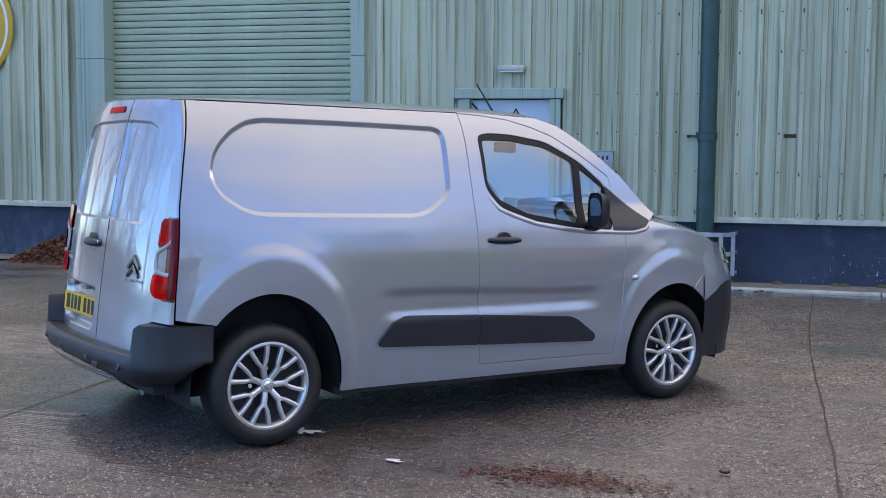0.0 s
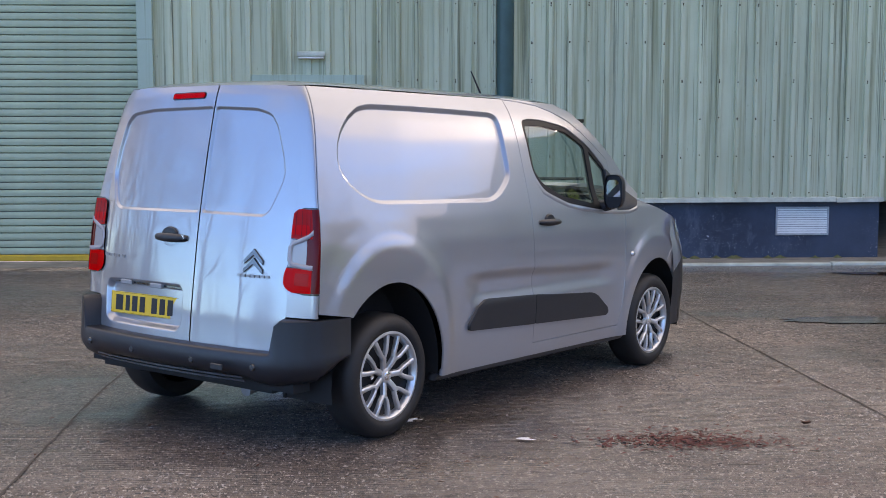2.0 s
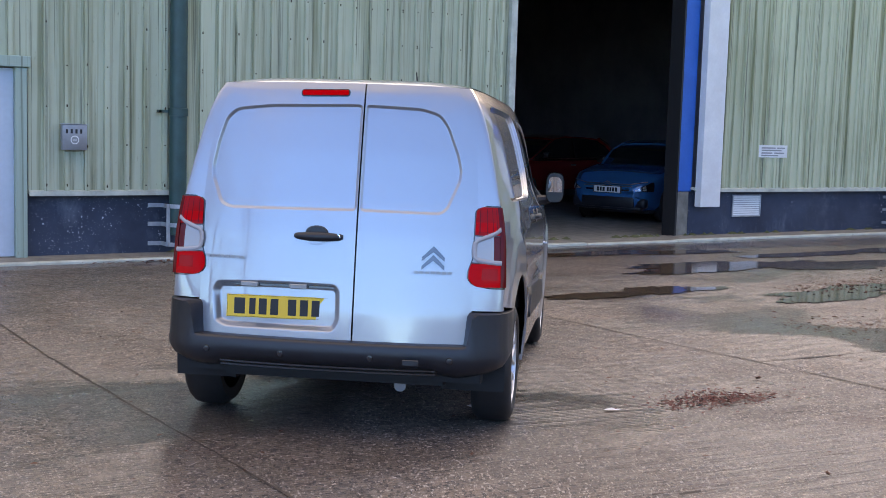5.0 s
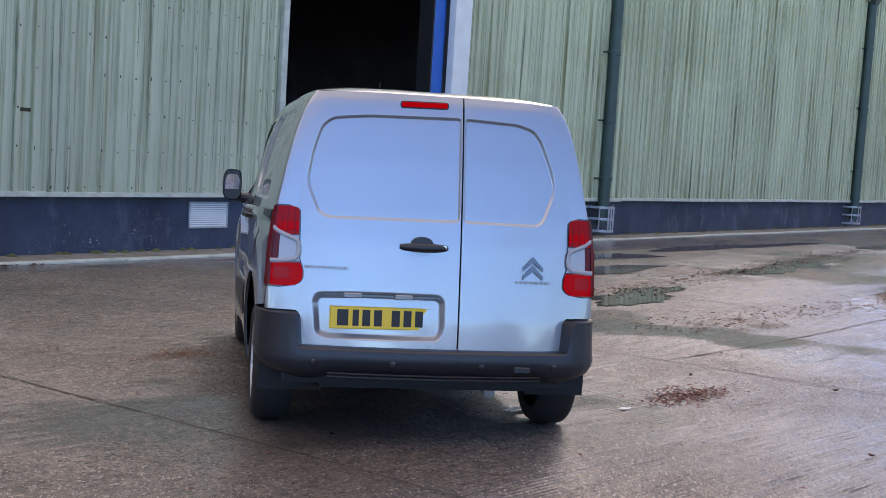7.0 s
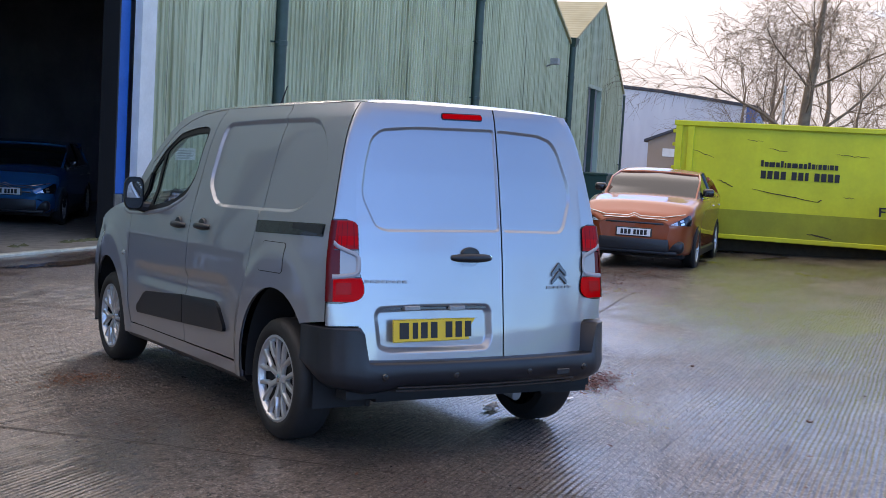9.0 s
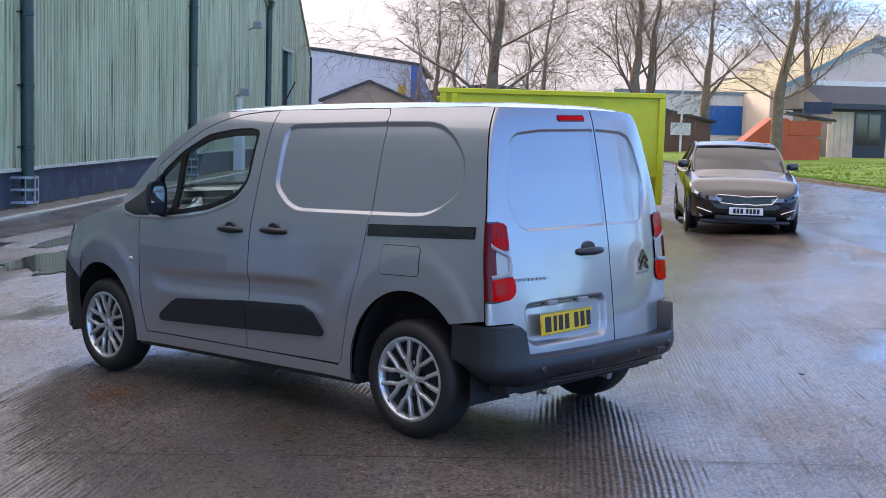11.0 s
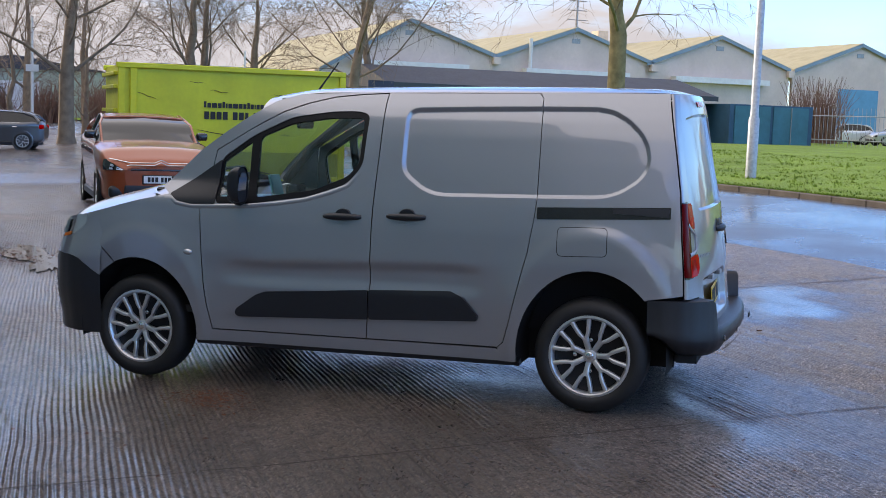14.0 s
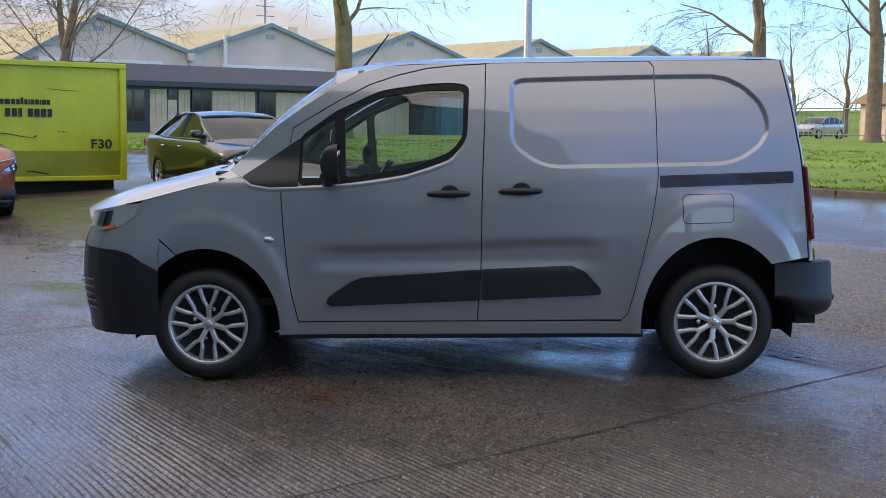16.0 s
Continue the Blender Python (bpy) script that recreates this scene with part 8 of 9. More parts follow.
part("boss", lathe(BM(), [(0.0005, 0.02), (0.05, 0.015), (0.055, -0.03)], 18, "z"), M_DASH, sw, smooth=50)
for y, w in ((-0.42, 0.25), (0.16, 0.22), (0.52, 0.22)):
    st = new("seat")
    st.parent = van
    st.matrix_basis = pose(0.03, y, -0.03)
    tagged(st, "dark cloth cab seat")
    part("cushion", box(BM(), -0.02, 0.50, -w, w, 0.55, 0.74, 0.06, 3), M_SEAT, st, smooth=60)
    part("backrest", box(BM(), -0.12, 0.03, -w, w, 0.70, 1.28, 0.06, 3, pose(0, 0, 0, 0, -6, 0)), M_SEAT, st, smooth=60)
    part("headrest", box(BM(), -0.235, -0.125, -0.12, 0.12, 1.29, 1.45, 0.045, 3), M_SEAT, st, smooth=60)
for s in (1, -1):
    part("door_lining", box(BM(), -0.13, 0.92, s * 0.79 - 0.02, s * 0.79 + 0.02, 0.45, 1.075, 0.01), M_DASH, van)
    part("pillar_lining", tube(BM(), [(1.16, s * 0.73, 1.16), (0.94, s * 0.70, 1.40), (0.62, s * 0.62, 1.62)], 0.035, 8), M_DASH, van)
part("headlining", box(BM(), -0.16, 0.56, -0.58, 0.58, 1.70, 1.715), M_FLASH, van)
part("interior_mirror", box(BM(), 0.66, 0.69, -0.11, 0.11, 1.53, 1.60, 0.015, 2), M_TRIMGLOSS, van)
part("aerial", tube(BM(), [(0.585, 0.0, 1.765), (0.575, 0.0, 1.785), (0.44, 0.0, 1.955)], [0.018, 0.007, 0.004], 8), M_BLACK, van, "black roof aerial")


# ---- wheels ----
def wheel(parent, m, r_tyre, r_rim, width, cover, spokes=7, rich=True, name="wheel"):
    """A road wheel whose outer face looks along +y."""
    w = new(name)
    w.parent = parent
    w.matrix_basis = m
    h = width / 2
    k = r_tyre
    part("tyre", lathe(BM(), [(r_rim - 0.01, h - 0.025), (r_rim + 0.012, h - 0.004), (r_rim + 0.4 * (k - r_rim), h), (k - 0.022, h - 0.012), (k - 0.006, h - 0.03), (k, h - 0.055), (k, -h + 0.055), (k - 0.006, -h + 0.03), (k - 0.03, -h), (r_rim, -h + 0.01)], 56, "y"), M_TYRE, w, "black tyre", 35)
    part("rim_well", lathe(BM(), [(r_rim, h - 0.028), (r_rim - 0.012, h - 0.06), (r_rim - 0.05, h - 0.075), (0.0005, h - 0.08)], 40, "y"), M_RIMD, w, "", 60)
    part("rim", lathe(BM(), [(r_rim + 0.003, h - 0.022), (r_rim + 0.002, h - 0.012), (r_rim - 0.010, h - 0.010), (r_rim - 0.022, h - 0.022), (r_rim - 0.024, h - 0.05)], 48, "y"), cover, w, "silver rim edge", 50)
    R = r_rim - 0.010
    me = None

    def limb(bm, path):
        """One raised, bevelled arm of the cover along (radius, angle, half-width)."""
        rows_ = []
        for rr, aa, wd in path:
            c = Vector((rr * math.cos(aa), 0, rr * math.sin(aa)))
            d = Vector((-math.sin(aa), 0, math.cos(aa)))
            y = h - 0.040 + 0.026 * math.sin(min(1.0, rr / R) * math.pi * 0.62)
            rows_.append([c - d * wd + Vector((0, y - 0.022, 0)), c - d * wd * 0.85 + Vector((0, y - 0.004, 0)), c - d * wd * 0.45 + Vector((0, y, 0)), c + d * wd * 0.45 + Vector((0, y, 0)), c + d * wd * 0.85 + Vector((0, y - 0.004, 0)), c + d * wd + Vector((0, y - 0.022, 0))])
        vs = [[bm.verts.new(p) for p in q] for q in rows_]
        for a, b in zip(vs, vs[1:]):
            for j in range(5):
                bm.faces.new((a[j], a[j + 1], b[j + 1], b[j]))

    for i in range(spokes):
        if me is None:
            bm = BM()
            half = math.pi / spokes
            limb(bm, [(0.030, 0.0, 0.016), (R * 0.34, 0.0, 0.0165), (R * 0.52, 0.0, 0.0185)])
            for sg in (-1, 1):
                limb(bm, [(R * 0.44, sg * 0.04, 0.010), (R * 0.60, sg * half * 0.40, 0.0125), (R * 0.80, sg * half * 0.50, 0.0125), (R, sg * half * 0.54, 0.0145)])
            sp = part("spoke", bm, cover, w, "", 40)
            me = sp.data
        else:
            sp = new("spoke", me)
            sp.parent = w
        sp.matrix_basis = pose(0, 0, 0, 0, 360 / spokes * i, 0)
    part("hub_cap", lathe(BM(), [(0.0005, h - 0.026), (0.024, h - 0.027), (0.036, h - 0.031), (0.042, h - 0.05)], 28, "y"), cover, w, "", 50)
    if rich:
        part("hub_badge", lathe(BM(), [(0.0005, h - 0.0235), (0.018, h - 0.024), (0.022, h - 0.027)], 20, "y"), M_CHROME, w, "", 50)
        for i in range(4):
            a = 0.5 + i * math.pi / 2
            part("wheel_bolt", lathe(BM(), [(0.0005, h - 0.05), (0.012, h - 0.052), (0.012, h - 0.075)], 8, "y", (0.085 * math.cos(a), 0, 0.085 * math.sin(a))), M_CHROME, w)
    part("brake_disc", lathe(BM(), [(0.07, h - 0.078), (r_rim * 0.72, h - 0.078)], 32, "y"), M_GREY, w)
    return w


for i, (cx, cz) in enumerate(((1.39, 0.322), (-1.39, 0.322))):
    for s in (1, -1):
        wheel(van, pose(cx, s * 0.765, cz, 0, 0, 0 if s > 0 else 180) @ pose(0, 0, 0, 0, 11 + 17 * i, 0), 0.312, 0.222, 0.205, M_RIM)


# ---- other vehicles ----
def car(label, m, paint, L=4.6, W=1.84, H=1.46, hood=0.98, belt=0.98, wb=2.7, style="saloon", front_plate=None, grille="slim", group="", nose_z=0.72, rim_r=0.225, body="car", cowl=0.42):
    """A road car, x forwards, origin under its middle."""
    t = thing(body, m, label, "car", group)
    h, hw = L / 2, W / 2
    nose, tail = h, -h
    fx, rx = h - 0.92, h - 0.92 - wb
    gb = fx - cowl            # foot of the windscreen
    # top line of the lower body and plan half-width, station by station
    st = [(nose, 0.40, nose_z - 0.10, 0.60), (nose - 0.05, 0.29, nose_z - 0.02, 0.76), (nose - 0.18, 0.225, nose_z + 0.04, 0.875), (nose - 0.42, 0.20, nose_z + 0.04 + 0.45 * (hood - nose_z), 0.955),
          (fx + 0.1, 0.20, hood - 0.055, 0.99), (fx - 0.2, 0.20, hood - 0.01, 1.0), (gb, 0.20, belt, 1.0), (0.2, 0.20, belt + 0.01, 1.0), (rx + 0.35, 0.20, belt + 0.03, 1.0), (rx, 0.20, belt + 0.05, 0.99)]
    deck = belt + (0.06 if style == "saloon" else 0.09)
    st += [(tail + 0.42, 0.24, deck, 0.965), (tail + 0.14, 0.27, deck - 0.02, 0.90), (tail + 0.03, 0.34, deck - 0.12, 0.82), (tail, 0.42, deck - 0.25, 0.74)]
    up = st[::-1]
    line = [curve([q[0] for q in up], [q[k] for q in up], 6) for k in (1, 2, 3)]
    rows_ = []
    for k in range(47):
        u = k / 46
        x = nose + (tail - nose) * (u + 0.07 * math.sin(2 * math.pi * u) * (-1))
        zb, zt, w = line[0](x), line[1](x), hw * line[2](x)
        half = [(0.0, zb), (w * 0.80, zb), (w * 0.92, zb + 0.04), (w * 0.952, zb + 0.13), (w * 0.962, zb + (zt - zb) * 0.42), (w * 0.985, zb + (zt - zb) * 0.62), (w, zb + (zt - zb) * 0.76), (w * 0.99, zt - 0.085), (w * 0.96, zt - 0.035), (w * 0.89, zt - 0.004), (w * 0.78, zt + 0.014), (w * 0.4, zt + 0.035), (0.0, zt + 0.042)]
        rows_.append([(x, y, z) for y, z in half] + [(x, -y, z) for y, z in half[::-1][1:-1]])
    loft("body", rows_, paint, t, smooth=70, closed=True)
    part("nose_cap", prism(BM(), [Vector(p) for p in rows_[0]], (-0.01, 0, 0)), paint, t)
    part("tail_cap", prism(BM(), [Vector(p) for p in rows_[-1]], (0.01, 0, 0)), paint, t)
    # roof line: x, height, half-width
    if style == "saloon":
        rl = [(gb + 0.10, belt - 0.01, 0.80), (gb - 0.35, belt + 0.26, 0.72), (gb - 0.70, H - 0.06, 0.645), (gb - 1.05, H - 0.005, 0.62), (gb - 1.5, H, 0.61), (gb - 1.95, H - 0.05, 0.60), (gb - 2.4, belt + 0.28, 0.64), (gb - 2.8, belt + 0.06, 0.74)]
    elif style == "coupe":
        rl = [(gb + 0.12, belt - 0.01, 0.80), (gb - 0.35, belt + 0.30, 0.72), (gb - 0.72, H - 0.05, 0.65), (gb - 1.1, H, 0.63), (gb - 1.6, H - 0.02, 0.62), (gb - 2.15, H - 0.13, 0.61), (gb - 2.45, belt + 0.26, 0.66), (tail + 0.22, belt + 0.10, 0.74)]
    else:
        rl = [(gb + 0.10, belt - 0.01, 0.80), (gb - 0.32, belt + 0.30, 0.73), (gb - 0.66, H - 0.06, 0.66), (gb - 1.05, H, 0.64), (gb - 1.7, H - 0.01, 0.63), (rx - 0.05, H - 0.05, 0.62), (tail + 0.35, H - 0.16, 0.62), (tail + 0.16, belt + 0.16, 0.70)]
    rl = [(x, z, min(0.88, f + 0.075)) for x, z, f in rl]
    up = rl[::-1]
    zc, fc = curve([q[0] for q in up], [q[1] for q in up], 9), curve([q[0] for q in up], [q[2] for q in up], 9)
    fine_rl = [(x, zc(x), fc(x)) for x in np.linspace(rl[0][0], rl[-1][0], 30)]
    gl = []
    for x, z, f in fine_rl:
        y1 = hw * f
        zb = belt - 0.01
        k = max(0.0, (z - zb) / (H - zb))
        yy0 = hw * 0.92 if f < 0.87 else hw * f
        gl.append([(x, s * (yy0 + (y1 - yy0) * q), zb + (z - 0.035 * k - zb) * q) for s, q in ((1, 0), (1, 0.5), (1, 0.92), (1, 1.0))] + [(x, 0.0, z)] + [(x, s * (yy0 + (y1 - yy0) * q), zb + (z - 0.035 * k - zb) * q) for s, q in ((-1, 1.0), (-1, 0.92), (-1, 0.5), (-1, 0))])
    loft("glasshouse", gl, M_DGLASS, t, "dark tinted windows", 60)
    roof = [[(x, hw * f * u * 1.004, z + 0.014 - 0.040 * abs(u) ** 3 * max(0.0, (z - belt) / (H - belt))) for u in (-1, -0.8, -0.4, 0, 0.4, 0.8, 1)] for x, z, f in fine_rl if rl[-2][0] - 0.05 <= x <= rl[2][0] + 0.04]
    loft("roof", roof, paint, t, smooth=60)
    x2, z2, f2 = rl[2]
    part("roof_header", tube(BM(), [(x2 + 0.02, hw * f2 * u, z2 - 0.012 - 0.028 * abs(u) ** 3) for u in (-0.98, -0.8, -0.4, 0, 0.4, 0.8, 0.98)], 0.024, 8), paint, t, smooth=60)
    for s in (1, -1):
        def gp(i, q, o=0.008):
            x, z, f = rl[i]
            y0, y1 = hw * 0.90, hw * f
            return Vector((x, s * (y0 + (y1 - y0) * q + o), belt - 0.01 + (z - 0.03 - belt + 0.01) * q))
        part("pillar", tube(BM(), [(gb + 0.14, s * hw * 0.82, belt - 0.02), gp(1, 0.98), gp(2, 1.0)], 0.024, 6), paint, t)
        mid = [Vector((gb - 1.28, s * (hw * 0.90 + 0.006), belt)), Vector((gb - 1.30, s * (hw * 0.70 + 0.006), H - 0.05))]
        part("pillar", tube(BM(), mid, 0.035, 6), M_TRIMGLOSS, t)
        part("pillar", tube(BM(), [gp(len(rl) - 3, 1.0), gp(len(rl) - 2, 1.0), (rl[-1][0], s * hw * 0.82, belt + 0.06)], 0.06, 6), paint, t)
        part("roof_rail", tube(BM(), [gp(i, 1.0, 0.006) for i in range(2, len(rl) - 1)], 0.022, 6), paint, t)
        part("waist_strip", tube(BM(), [(gb - 0.05, s * (hw * 0.915), belt + 0.005), (0.0, s * (hw * 0.925), belt + 0.012), (rx + 0.1, s * hw * 0.92, belt + 0.03)], 0.012, 6), M_CHROME, t)
        part("door_mirror", box(BM(), gb - 0.34, gb - 0.14, s * (hw - 0.01) - 0.09, s * (hw - 0.01) + 0.09, belt + 0.03, belt + 0.16, 0.04, 2), M_TRIMGLOSS if grille == "slim" else paint, t, smooth=50)
        for hx in (gb - 1.10, gb - 2.0):
            part("door_handle", box(BM(), hx - 0.09, hx + 0.09, s * (hw * 0.985) - 0.02, s * (hw * 0.985) + 0.025, belt - 0.14, belt - 0.115, 0.008), M_CHROME, t)
        # sill and arches
        part("sill", box(BM(), rx + 0.3, fx - 0.3, *sorted((s * hw * 0.86, s * hw * 0.962)), 0.17, 0.30, 0.02), M_PLASTIC, t)
        for ax in (fx, rx):
            part("wheel_arch", lathe(BM(), [(0.322, -0.05), (0.322, 0.010), (0.365, 0.012), (0.385, 0.0), (0.385, -0.05)], 28, "y", (ax, s * hw * 0.955, 0.34)) if s > 0 else lathe(BM(), [(0.322, 0.05), (0.322, -0.010), (0.365, -0.012), (0.385, 0.0), (0.385, 0.05)], 28, "y", (ax, s * hw * 0.955, 0.34)), M_UNDER if grille == "slim" else paint, t, smooth=40)
            wheel(t, pose(ax, s * (hw * 0.955 - 0.092), 0.325, 0, 0, 0 if s > 0 else 180), 0.325, rim_r, 0.21, M_RIM, 5, False)
        # lamps
        lamp_z, lift, tall = (nose_z - 0.045, 0.09, 0.070) if grille == "wide" else (nose_z - 0.075, 0.02, 0.085)
        def flank(x, z):
            """Half-width of the lower body at a station and height."""
            zb, zt, w = line[0](x), line[1](x), hw * line[2](x)
            hs = [zb + 0.04, zb + 0.13, zb + (zt - zb) * 0.42, zb + (zt - zb) * 0.62, zb + (zt - zb) * 0.76, zt - 0.085, zt - 0.035]
            return w * float(np.interp(z, hs, [0.92, 0.952, 0.962, 0.985, 1.0, 0.99, 0.96]))

        def lamp_at(u, q):
            """A place on the lamp: u from its inner end round the corner, q from foot to top."""
            x = nose + 0.004 - 0.40 * max(0.0, u - 0.22) ** 1.35
            low = lamp_z - tall * (0.65 + 0.35 * u) + lift * u
            top = min(lamp_z + tall * (0.75 + 0.25 * u) + lift * u, line[1](x) - 0.035)
            z = low + (top - low) * q
            y = flank(x, z) * (0.70 + 0.30 * min(1.0, u / 0.25)) + 0.010
            return Vector((x + 0.010 - 0.006 * q, s * y, z))
        hl = loft("headlamp", [[lamp_at(k / 14, q) for q in (0, 0.33, 0.67, 1)] for k in range(15)], M_HEADL if grille == "wide" else M_TRIMGLOSS, t, "clear headlamp" if grille == "wide" else "dark headlamp with bright cells", 60)
        for u in (0.16, 0.36, 0.56):
            if grille == "slim":
                for q in (0.27, 0.74):
                    cell = [[lamp_at(u + du, q + dq) + Vector((0.006, s * 0.005, 0)) for dq in (-0.16, 0.16)] for du in (-0.065, -0.02, 0.02, 0.065)]
                    loft("lamp_cell", cell, M_LAMPCELL, hl)
            elif u > 0.2:
                part("lamp_core", lathe(BM(), [(0.0005, 0.012), (0.030, 0.008), (0.036, -0.03)], 16, "x", lamp_at(u, 0.5)), M_TRIMGLOSS, hl, smooth=50)
        fog_z = 0.29 if grille == "wide" else 0.36
        part("fog_lamp", lathe(BM(), [(0.0005, 0.012), (0.032, 0.008), (0.038, -0.03)], 16, "x", (nose - (0.135 if grille == "wide" else 0.085), s * hw * 0.74, fog_z)), M_HEADL, t, smooth=50)
        if grille == "wide":
            part("chrome_slash", tube(BM(), [(nose - 0.02, s * hw * 0.58, fog_z + 0.045), (nose - 0.10, s * hw * 0.82, fog_z + 0.115)], 0.010, 6), M_CHROME, t)
        else:
            part("bumper_cheek", box(BM(), nose - 0.24, nose - 0.040, *sorted((s * hw * 0.56, s * hw * 0.84)), 0.26, 0.46, 0.07, 3), M_PLASTIC, t, smooth=40)
        part("tail_lamp", box(BM(), tail - 0.005, tail + 0.25, s * hw * 0.74 - 0.13, s * hw * 0.74 + 0.14, belt - 0.18, belt - 0.03, 0.03, 2), M_LAMPRED, t, "red tail lamp", 50)
    # mouth
    if grille == "wide":
        gz_ = nose_z - 0.115
        ring = [(-0.455, 0.075), (-0.13, 0.060), (0, 0.045), (0.13, 0.060), (0.455, 0.075), (0.475, 0.05), (0.39, -0.055), (0.12, -0.078), (0, -0.064), (-0.12, -0.078), (-0.39, -0.055), (-0.475, 0.05)]
        part("grille", prism(BM(), [(nose - 0.03, y, gz_ + z) for y, z in ring], (0.036, 0, 0)), M_TRIMGLOSS, t, "black mesh grille")
        part("grille_edge", tube(BM(), [(nose + 0.008, y, gz_ + z) for y, z in ring + ring[:1]], 0.011, 6), M_CHROME, t, "chrome grille edge")
        part("lower_intake", box(BM(), nose - 0.10, nose + 0.004, -hw * 0.52, hw * 0.52, 0.20, 0.30, 0.03, 2), M_PLASTIC, t, "black lower intake", 40)
    else:
        lz = nose_z - 0.035
        for d, turn in ((0.018, 0.055), (-0.018, -0.085)):
            part("chrome_bar", tube(BM(), [(nose - 0.15, -(flank(nose - 0.15, lz + d + turn) + 0.012), lz + d + turn), (nose - 0.01, -hw * 0.50, lz + d), (nose + 0.012, -0.10, lz + d), (nose + 0.016, 0, lz + d + 0.045), (nose + 0.012, 0.10, lz + d), (nose - 0.01, hw * 0.50, lz + d), (nose - 0.15, flank(nose - 0.15, lz + d + turn) + 0.012, lz + d + turn)], 0.009, 6), M_CHROME, t)
        part("grille", box(BM(), nose - 0.08, nose + 0.004, -hw * 0.50, hw * 0.50, nose_z - 0.145, nose_z - 0.105, 0.015, 2), M_TRIMGLOSS, t, "black slot grille", 40)
        part("lower_intake", box(BM(), nose - 0.16, nose + 0.010, -hw * 0.60, hw * 0.60, 0.27, 0.485, 0.04, 2), M_PLASTIC, t, "black lower intake", 40)
    part("bumper_lip", box(BM(), nose - 0.25, nose - 0.015, -hw * 0.74, hw * 0.74, *((0.17, 0.225) if grille == "wide" else (0.235, 0.29)), 0.02, 2), M_PLASTIC, t, smooth=40)
    if front_plate:
        pl = part("number_plate", box(BM(), nose + 0.016, nose + 0.022, -0.26, 0.26, front_plate - 0.056, front_plate + 0.056, 0.003), M_PLATEW, t, "white front number plate")
        y = 0.205
        for wd in (0.052, 0.052, 0.046, 0.046, 0, 0.052, 0.05, 0.05):
            if wd:
                part("character_bar", box(BM(), nose + 0.0221, nose + 0.0235, y - wd * 0.85, y, front_plate - 0.038, front_plate + 0.038), M_INK, pl)
                y -= wd + 0.006
            else:
                y -= 0.03
        part("plate_seat", box(BM(), nose - 0.06, nose + 0.0155, -0.28, 0.28, front_plate - 0.07, front_plate + 0.07, 0.01), M_PLASTIC, t)
    part("underside", box(BM(), tail + 0.2, nose - 0.3, -hw * 0.8, hw * 0.8, 0.17, 0.3), M_UNDER, t)
    return t


def on_yard(x, y, heading, extra=0.0):
    return pose(x, y, gz(x, y) + extra, 0, 0, heading)


P_BLACK = car_paint("black_brown_metallic", (0.010, 0.008, 0.008), 0.1, 0.3, 1.5)
P_ORANGE = car_paint("burnt_orange_metallic", (0.30, 0.058, 0.014), 0.30, 0.34, 1.45)
P_BLUE = car_paint("bright_blue_metallic", (0.01, 0.16, 0.38), 0.3, 0.25)
P_RED = car_paint("dark_red", (0.22, 0.01, 0.012), 0.1, 0.25)
P_DGREY = car_paint("dark_grey_metallic", (0.07, 0.078, 0.09), 0.4, 0.3)
P_NAVY = car_paint("deep_blue_metallic", (0.015, 0.04, 0.16), 0.3, 0.25)
P_WHITE = car_paint("white_car_paint", (0.70, 0.72, 0.75), 0.0, 0.3)
P_SILVER = car_paint("pale_silver", (0.45, 0.47, 0.49), 0.5, 0.3)

# saloon by the road: its plate's middle stands at (11.35, -5.02)
a_ = 174.0
car("black-brown saloon car with a chrome-edged grille, parked on the yard", on_yard(11.36 - 2.44 * math.cos(radians(a_)), -5.02 - 2.44 * math.sin(radians(a_)), a_), P_BLACK, 4.84, 1.83, 1.44, 0.93, 0.96, 2.79, "saloon", 0.37, "wide", nose_z=0.66)
a_ = 179.5
car("burnt-orange crossover car parked before the waste container", on_yard(11.62 - 2.20 * math.cos(radians(a_)), -0.13, a_), P_ORANGE, 4.36, 1.83, 1.55, 1.10, 1.10, 2.67, "coupe", 0.56, "slim", nose_z=0.83, rim_r=0.23, cowl=0.58)
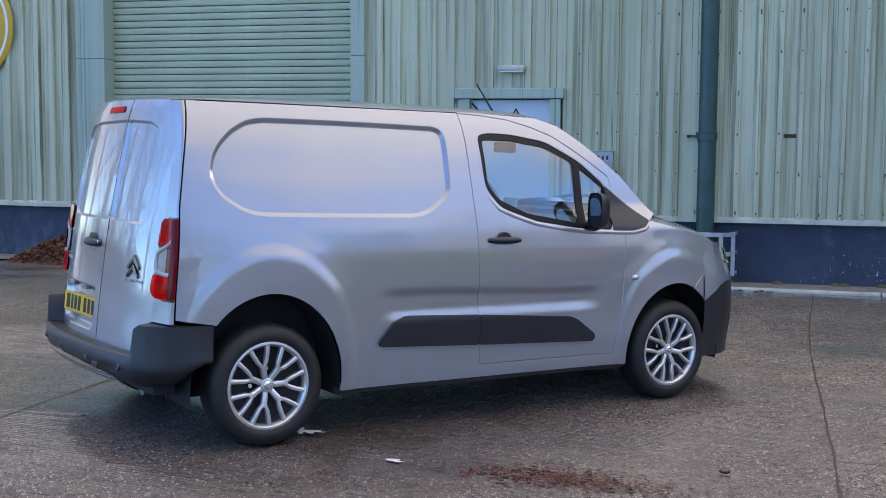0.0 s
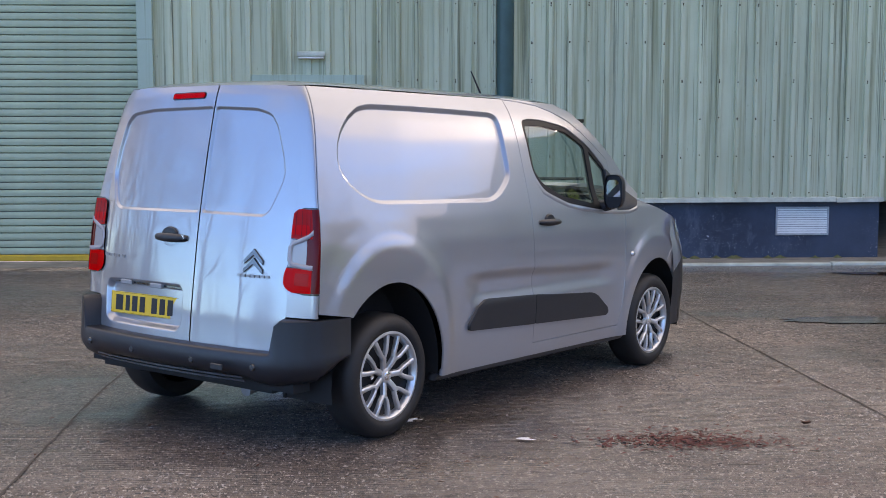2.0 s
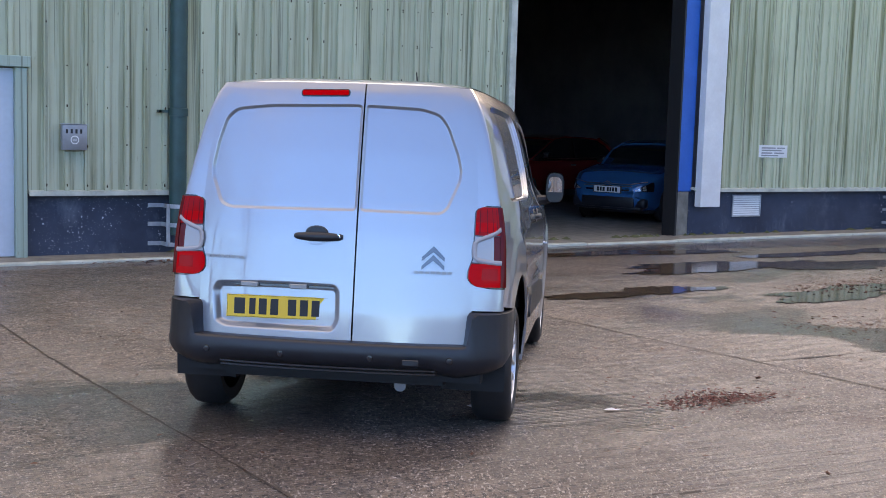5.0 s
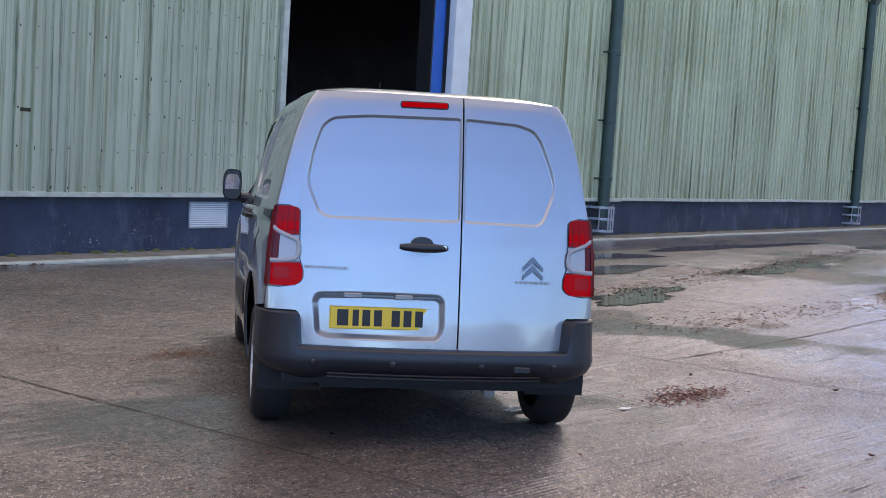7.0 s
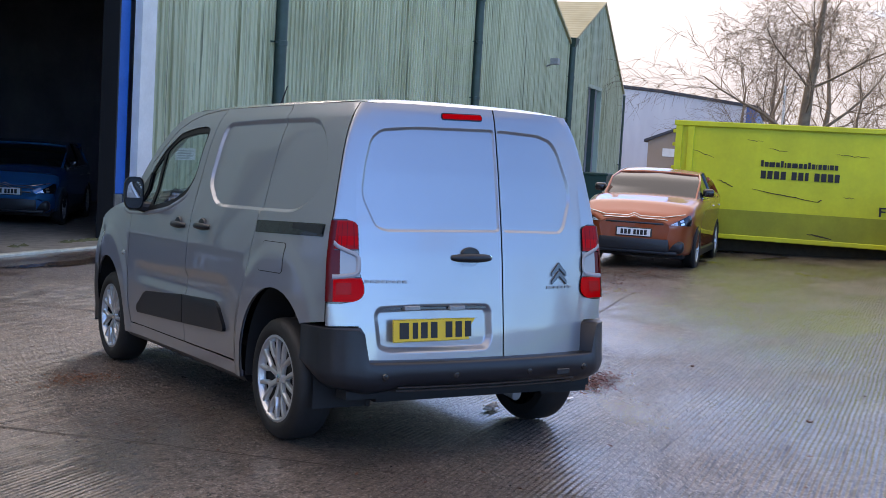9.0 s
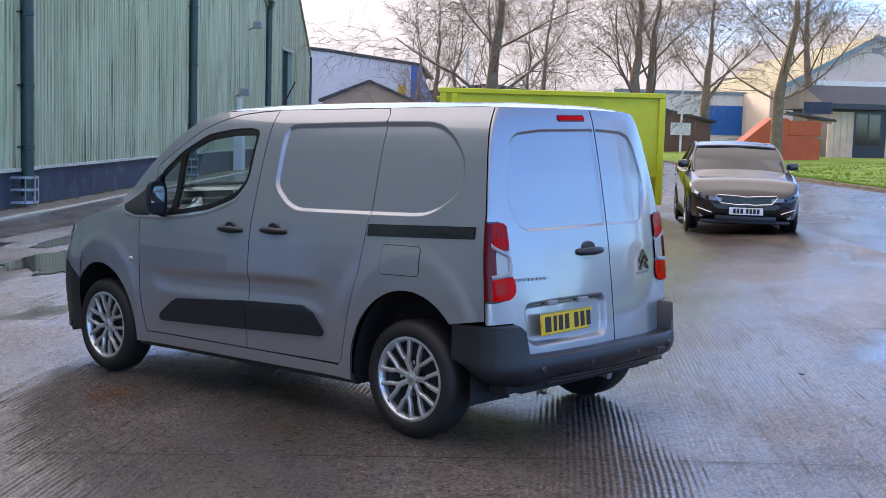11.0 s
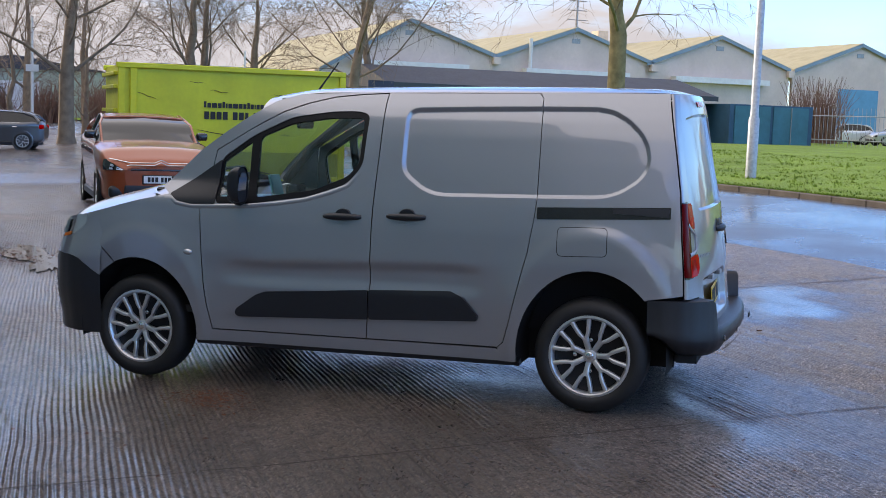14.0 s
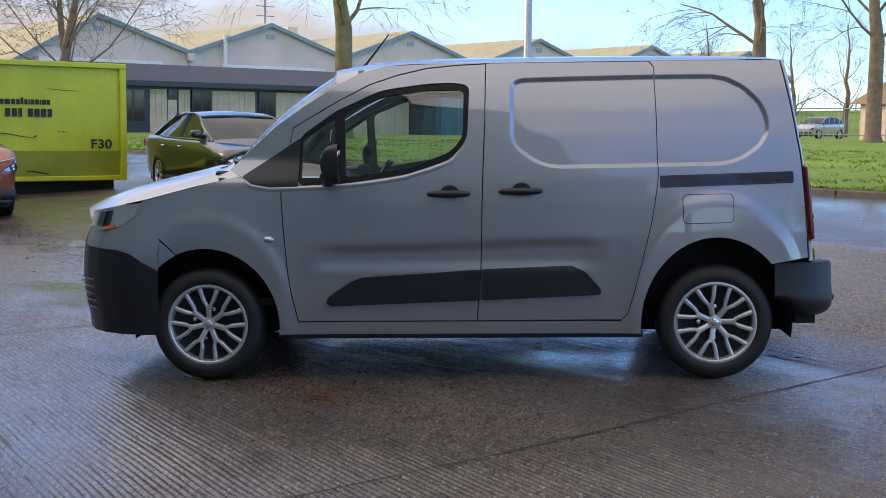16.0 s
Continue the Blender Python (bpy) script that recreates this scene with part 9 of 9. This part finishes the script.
# in the dark shed
car("bright blue hatchback parked in the dark shed", pose(12.26, 11.25, -0.125, 0, 0, 205), P_BLUE, 4.0, 1.75, 1.49, 1.02, 1.0, 2.54, "hatch", 0.60, "slim")
car("dark red hatchback parked in the dark shed", pose(12.7, 15.7, -0.125, 0, 0, 190), P_RED, 4.2, 1.8, 1.5, 1.0, 0.98, 2.6, "hatch", None, "slim")
car("white estate car at the back of the shed", pose(12.2, 18.9, -0.125, 0, 0, 0), P_WHITE, 4.5, 1.8, 1.66, 1.0, 0.98, 2.7, "hatch", None, "slim")
# along the far side of the yard
car("dark grey hatchback parked across the far yard", on_yard(40.6, 2.0, 79), P_DGREY, 4.33, 1.77, 1.42, 0.96, 0.96, 2.69, "hatch", None, "wide", "far parked cars")
car("deep blue saloon parked beyond the yard", on_yard(60, 7.0, 15), P_NAVY, 4.7, 1.82, 1.42, 0.96, 0.96, 2.8, "saloon", None, "wide", "far parked cars")
car("black sports-utility car parked beyond the yard", on_yard(58, 4.5, 32), P_BLACK, 4.6, 1.88, 1.68, 1.1, 1.1, 2.7, "hatch", None, "wide", "far parked cars")
car("silver car parked by the blue corner", on_yard(80, 1.5, 200), P_SILVER, 4.3, 1.8, 1.5, 1.0, 0.98, 2.6, "hatch", None, "slim", "far parked cars")
for i, (cx_, cy_, p_) in enumerate(((70, -56, P_RED), (66.5, -58, P_WHITE), (63, -60, P_SILVER), (58.5, -62, P_SILVER), (54, -63, P_DGREY), (46, -66, P_SILVER), (41, -67, P_WHITE), (36, -69, P_DGREY))):
    car("car parked behind the palisade fence", pose(cx_, cy_, 0.75, 0, 0, 60 + 7 * i), p_, 4.3, 1.8, 1.5, 1.0, 0.98, 2.6, "hatch", None, "slim", "cars behind the fence")


FAR_SIDE = "bank bollard brick_shed brown_shed direction_sign far_house gabled_sheds mast palisade_fence pavilion pole shipping_container shrub sign_pole skip tree waste_skip wheeled_bin white_shed white_unit".split()
# the far side of the yard lies turned a little about the yard's corner
TURN = Matrix.Translation((-7.0, 2.0, 0)) @ Matrix.Rotation(-0.0070, 4, "Z") @ Matrix.Translation((7.0, -2.0, 0))
for ob in list(bpy.data.objects):
    if ob.parent is None and ob.type in ("EMPTY", "MESH") and (ob.name.split(".")[0] in FAR_SIDE or ob.name.split(".")[0] == "car" and ob.location.y < 5):
        ob.matrix_basis = TURN @ ob.matrix_basis
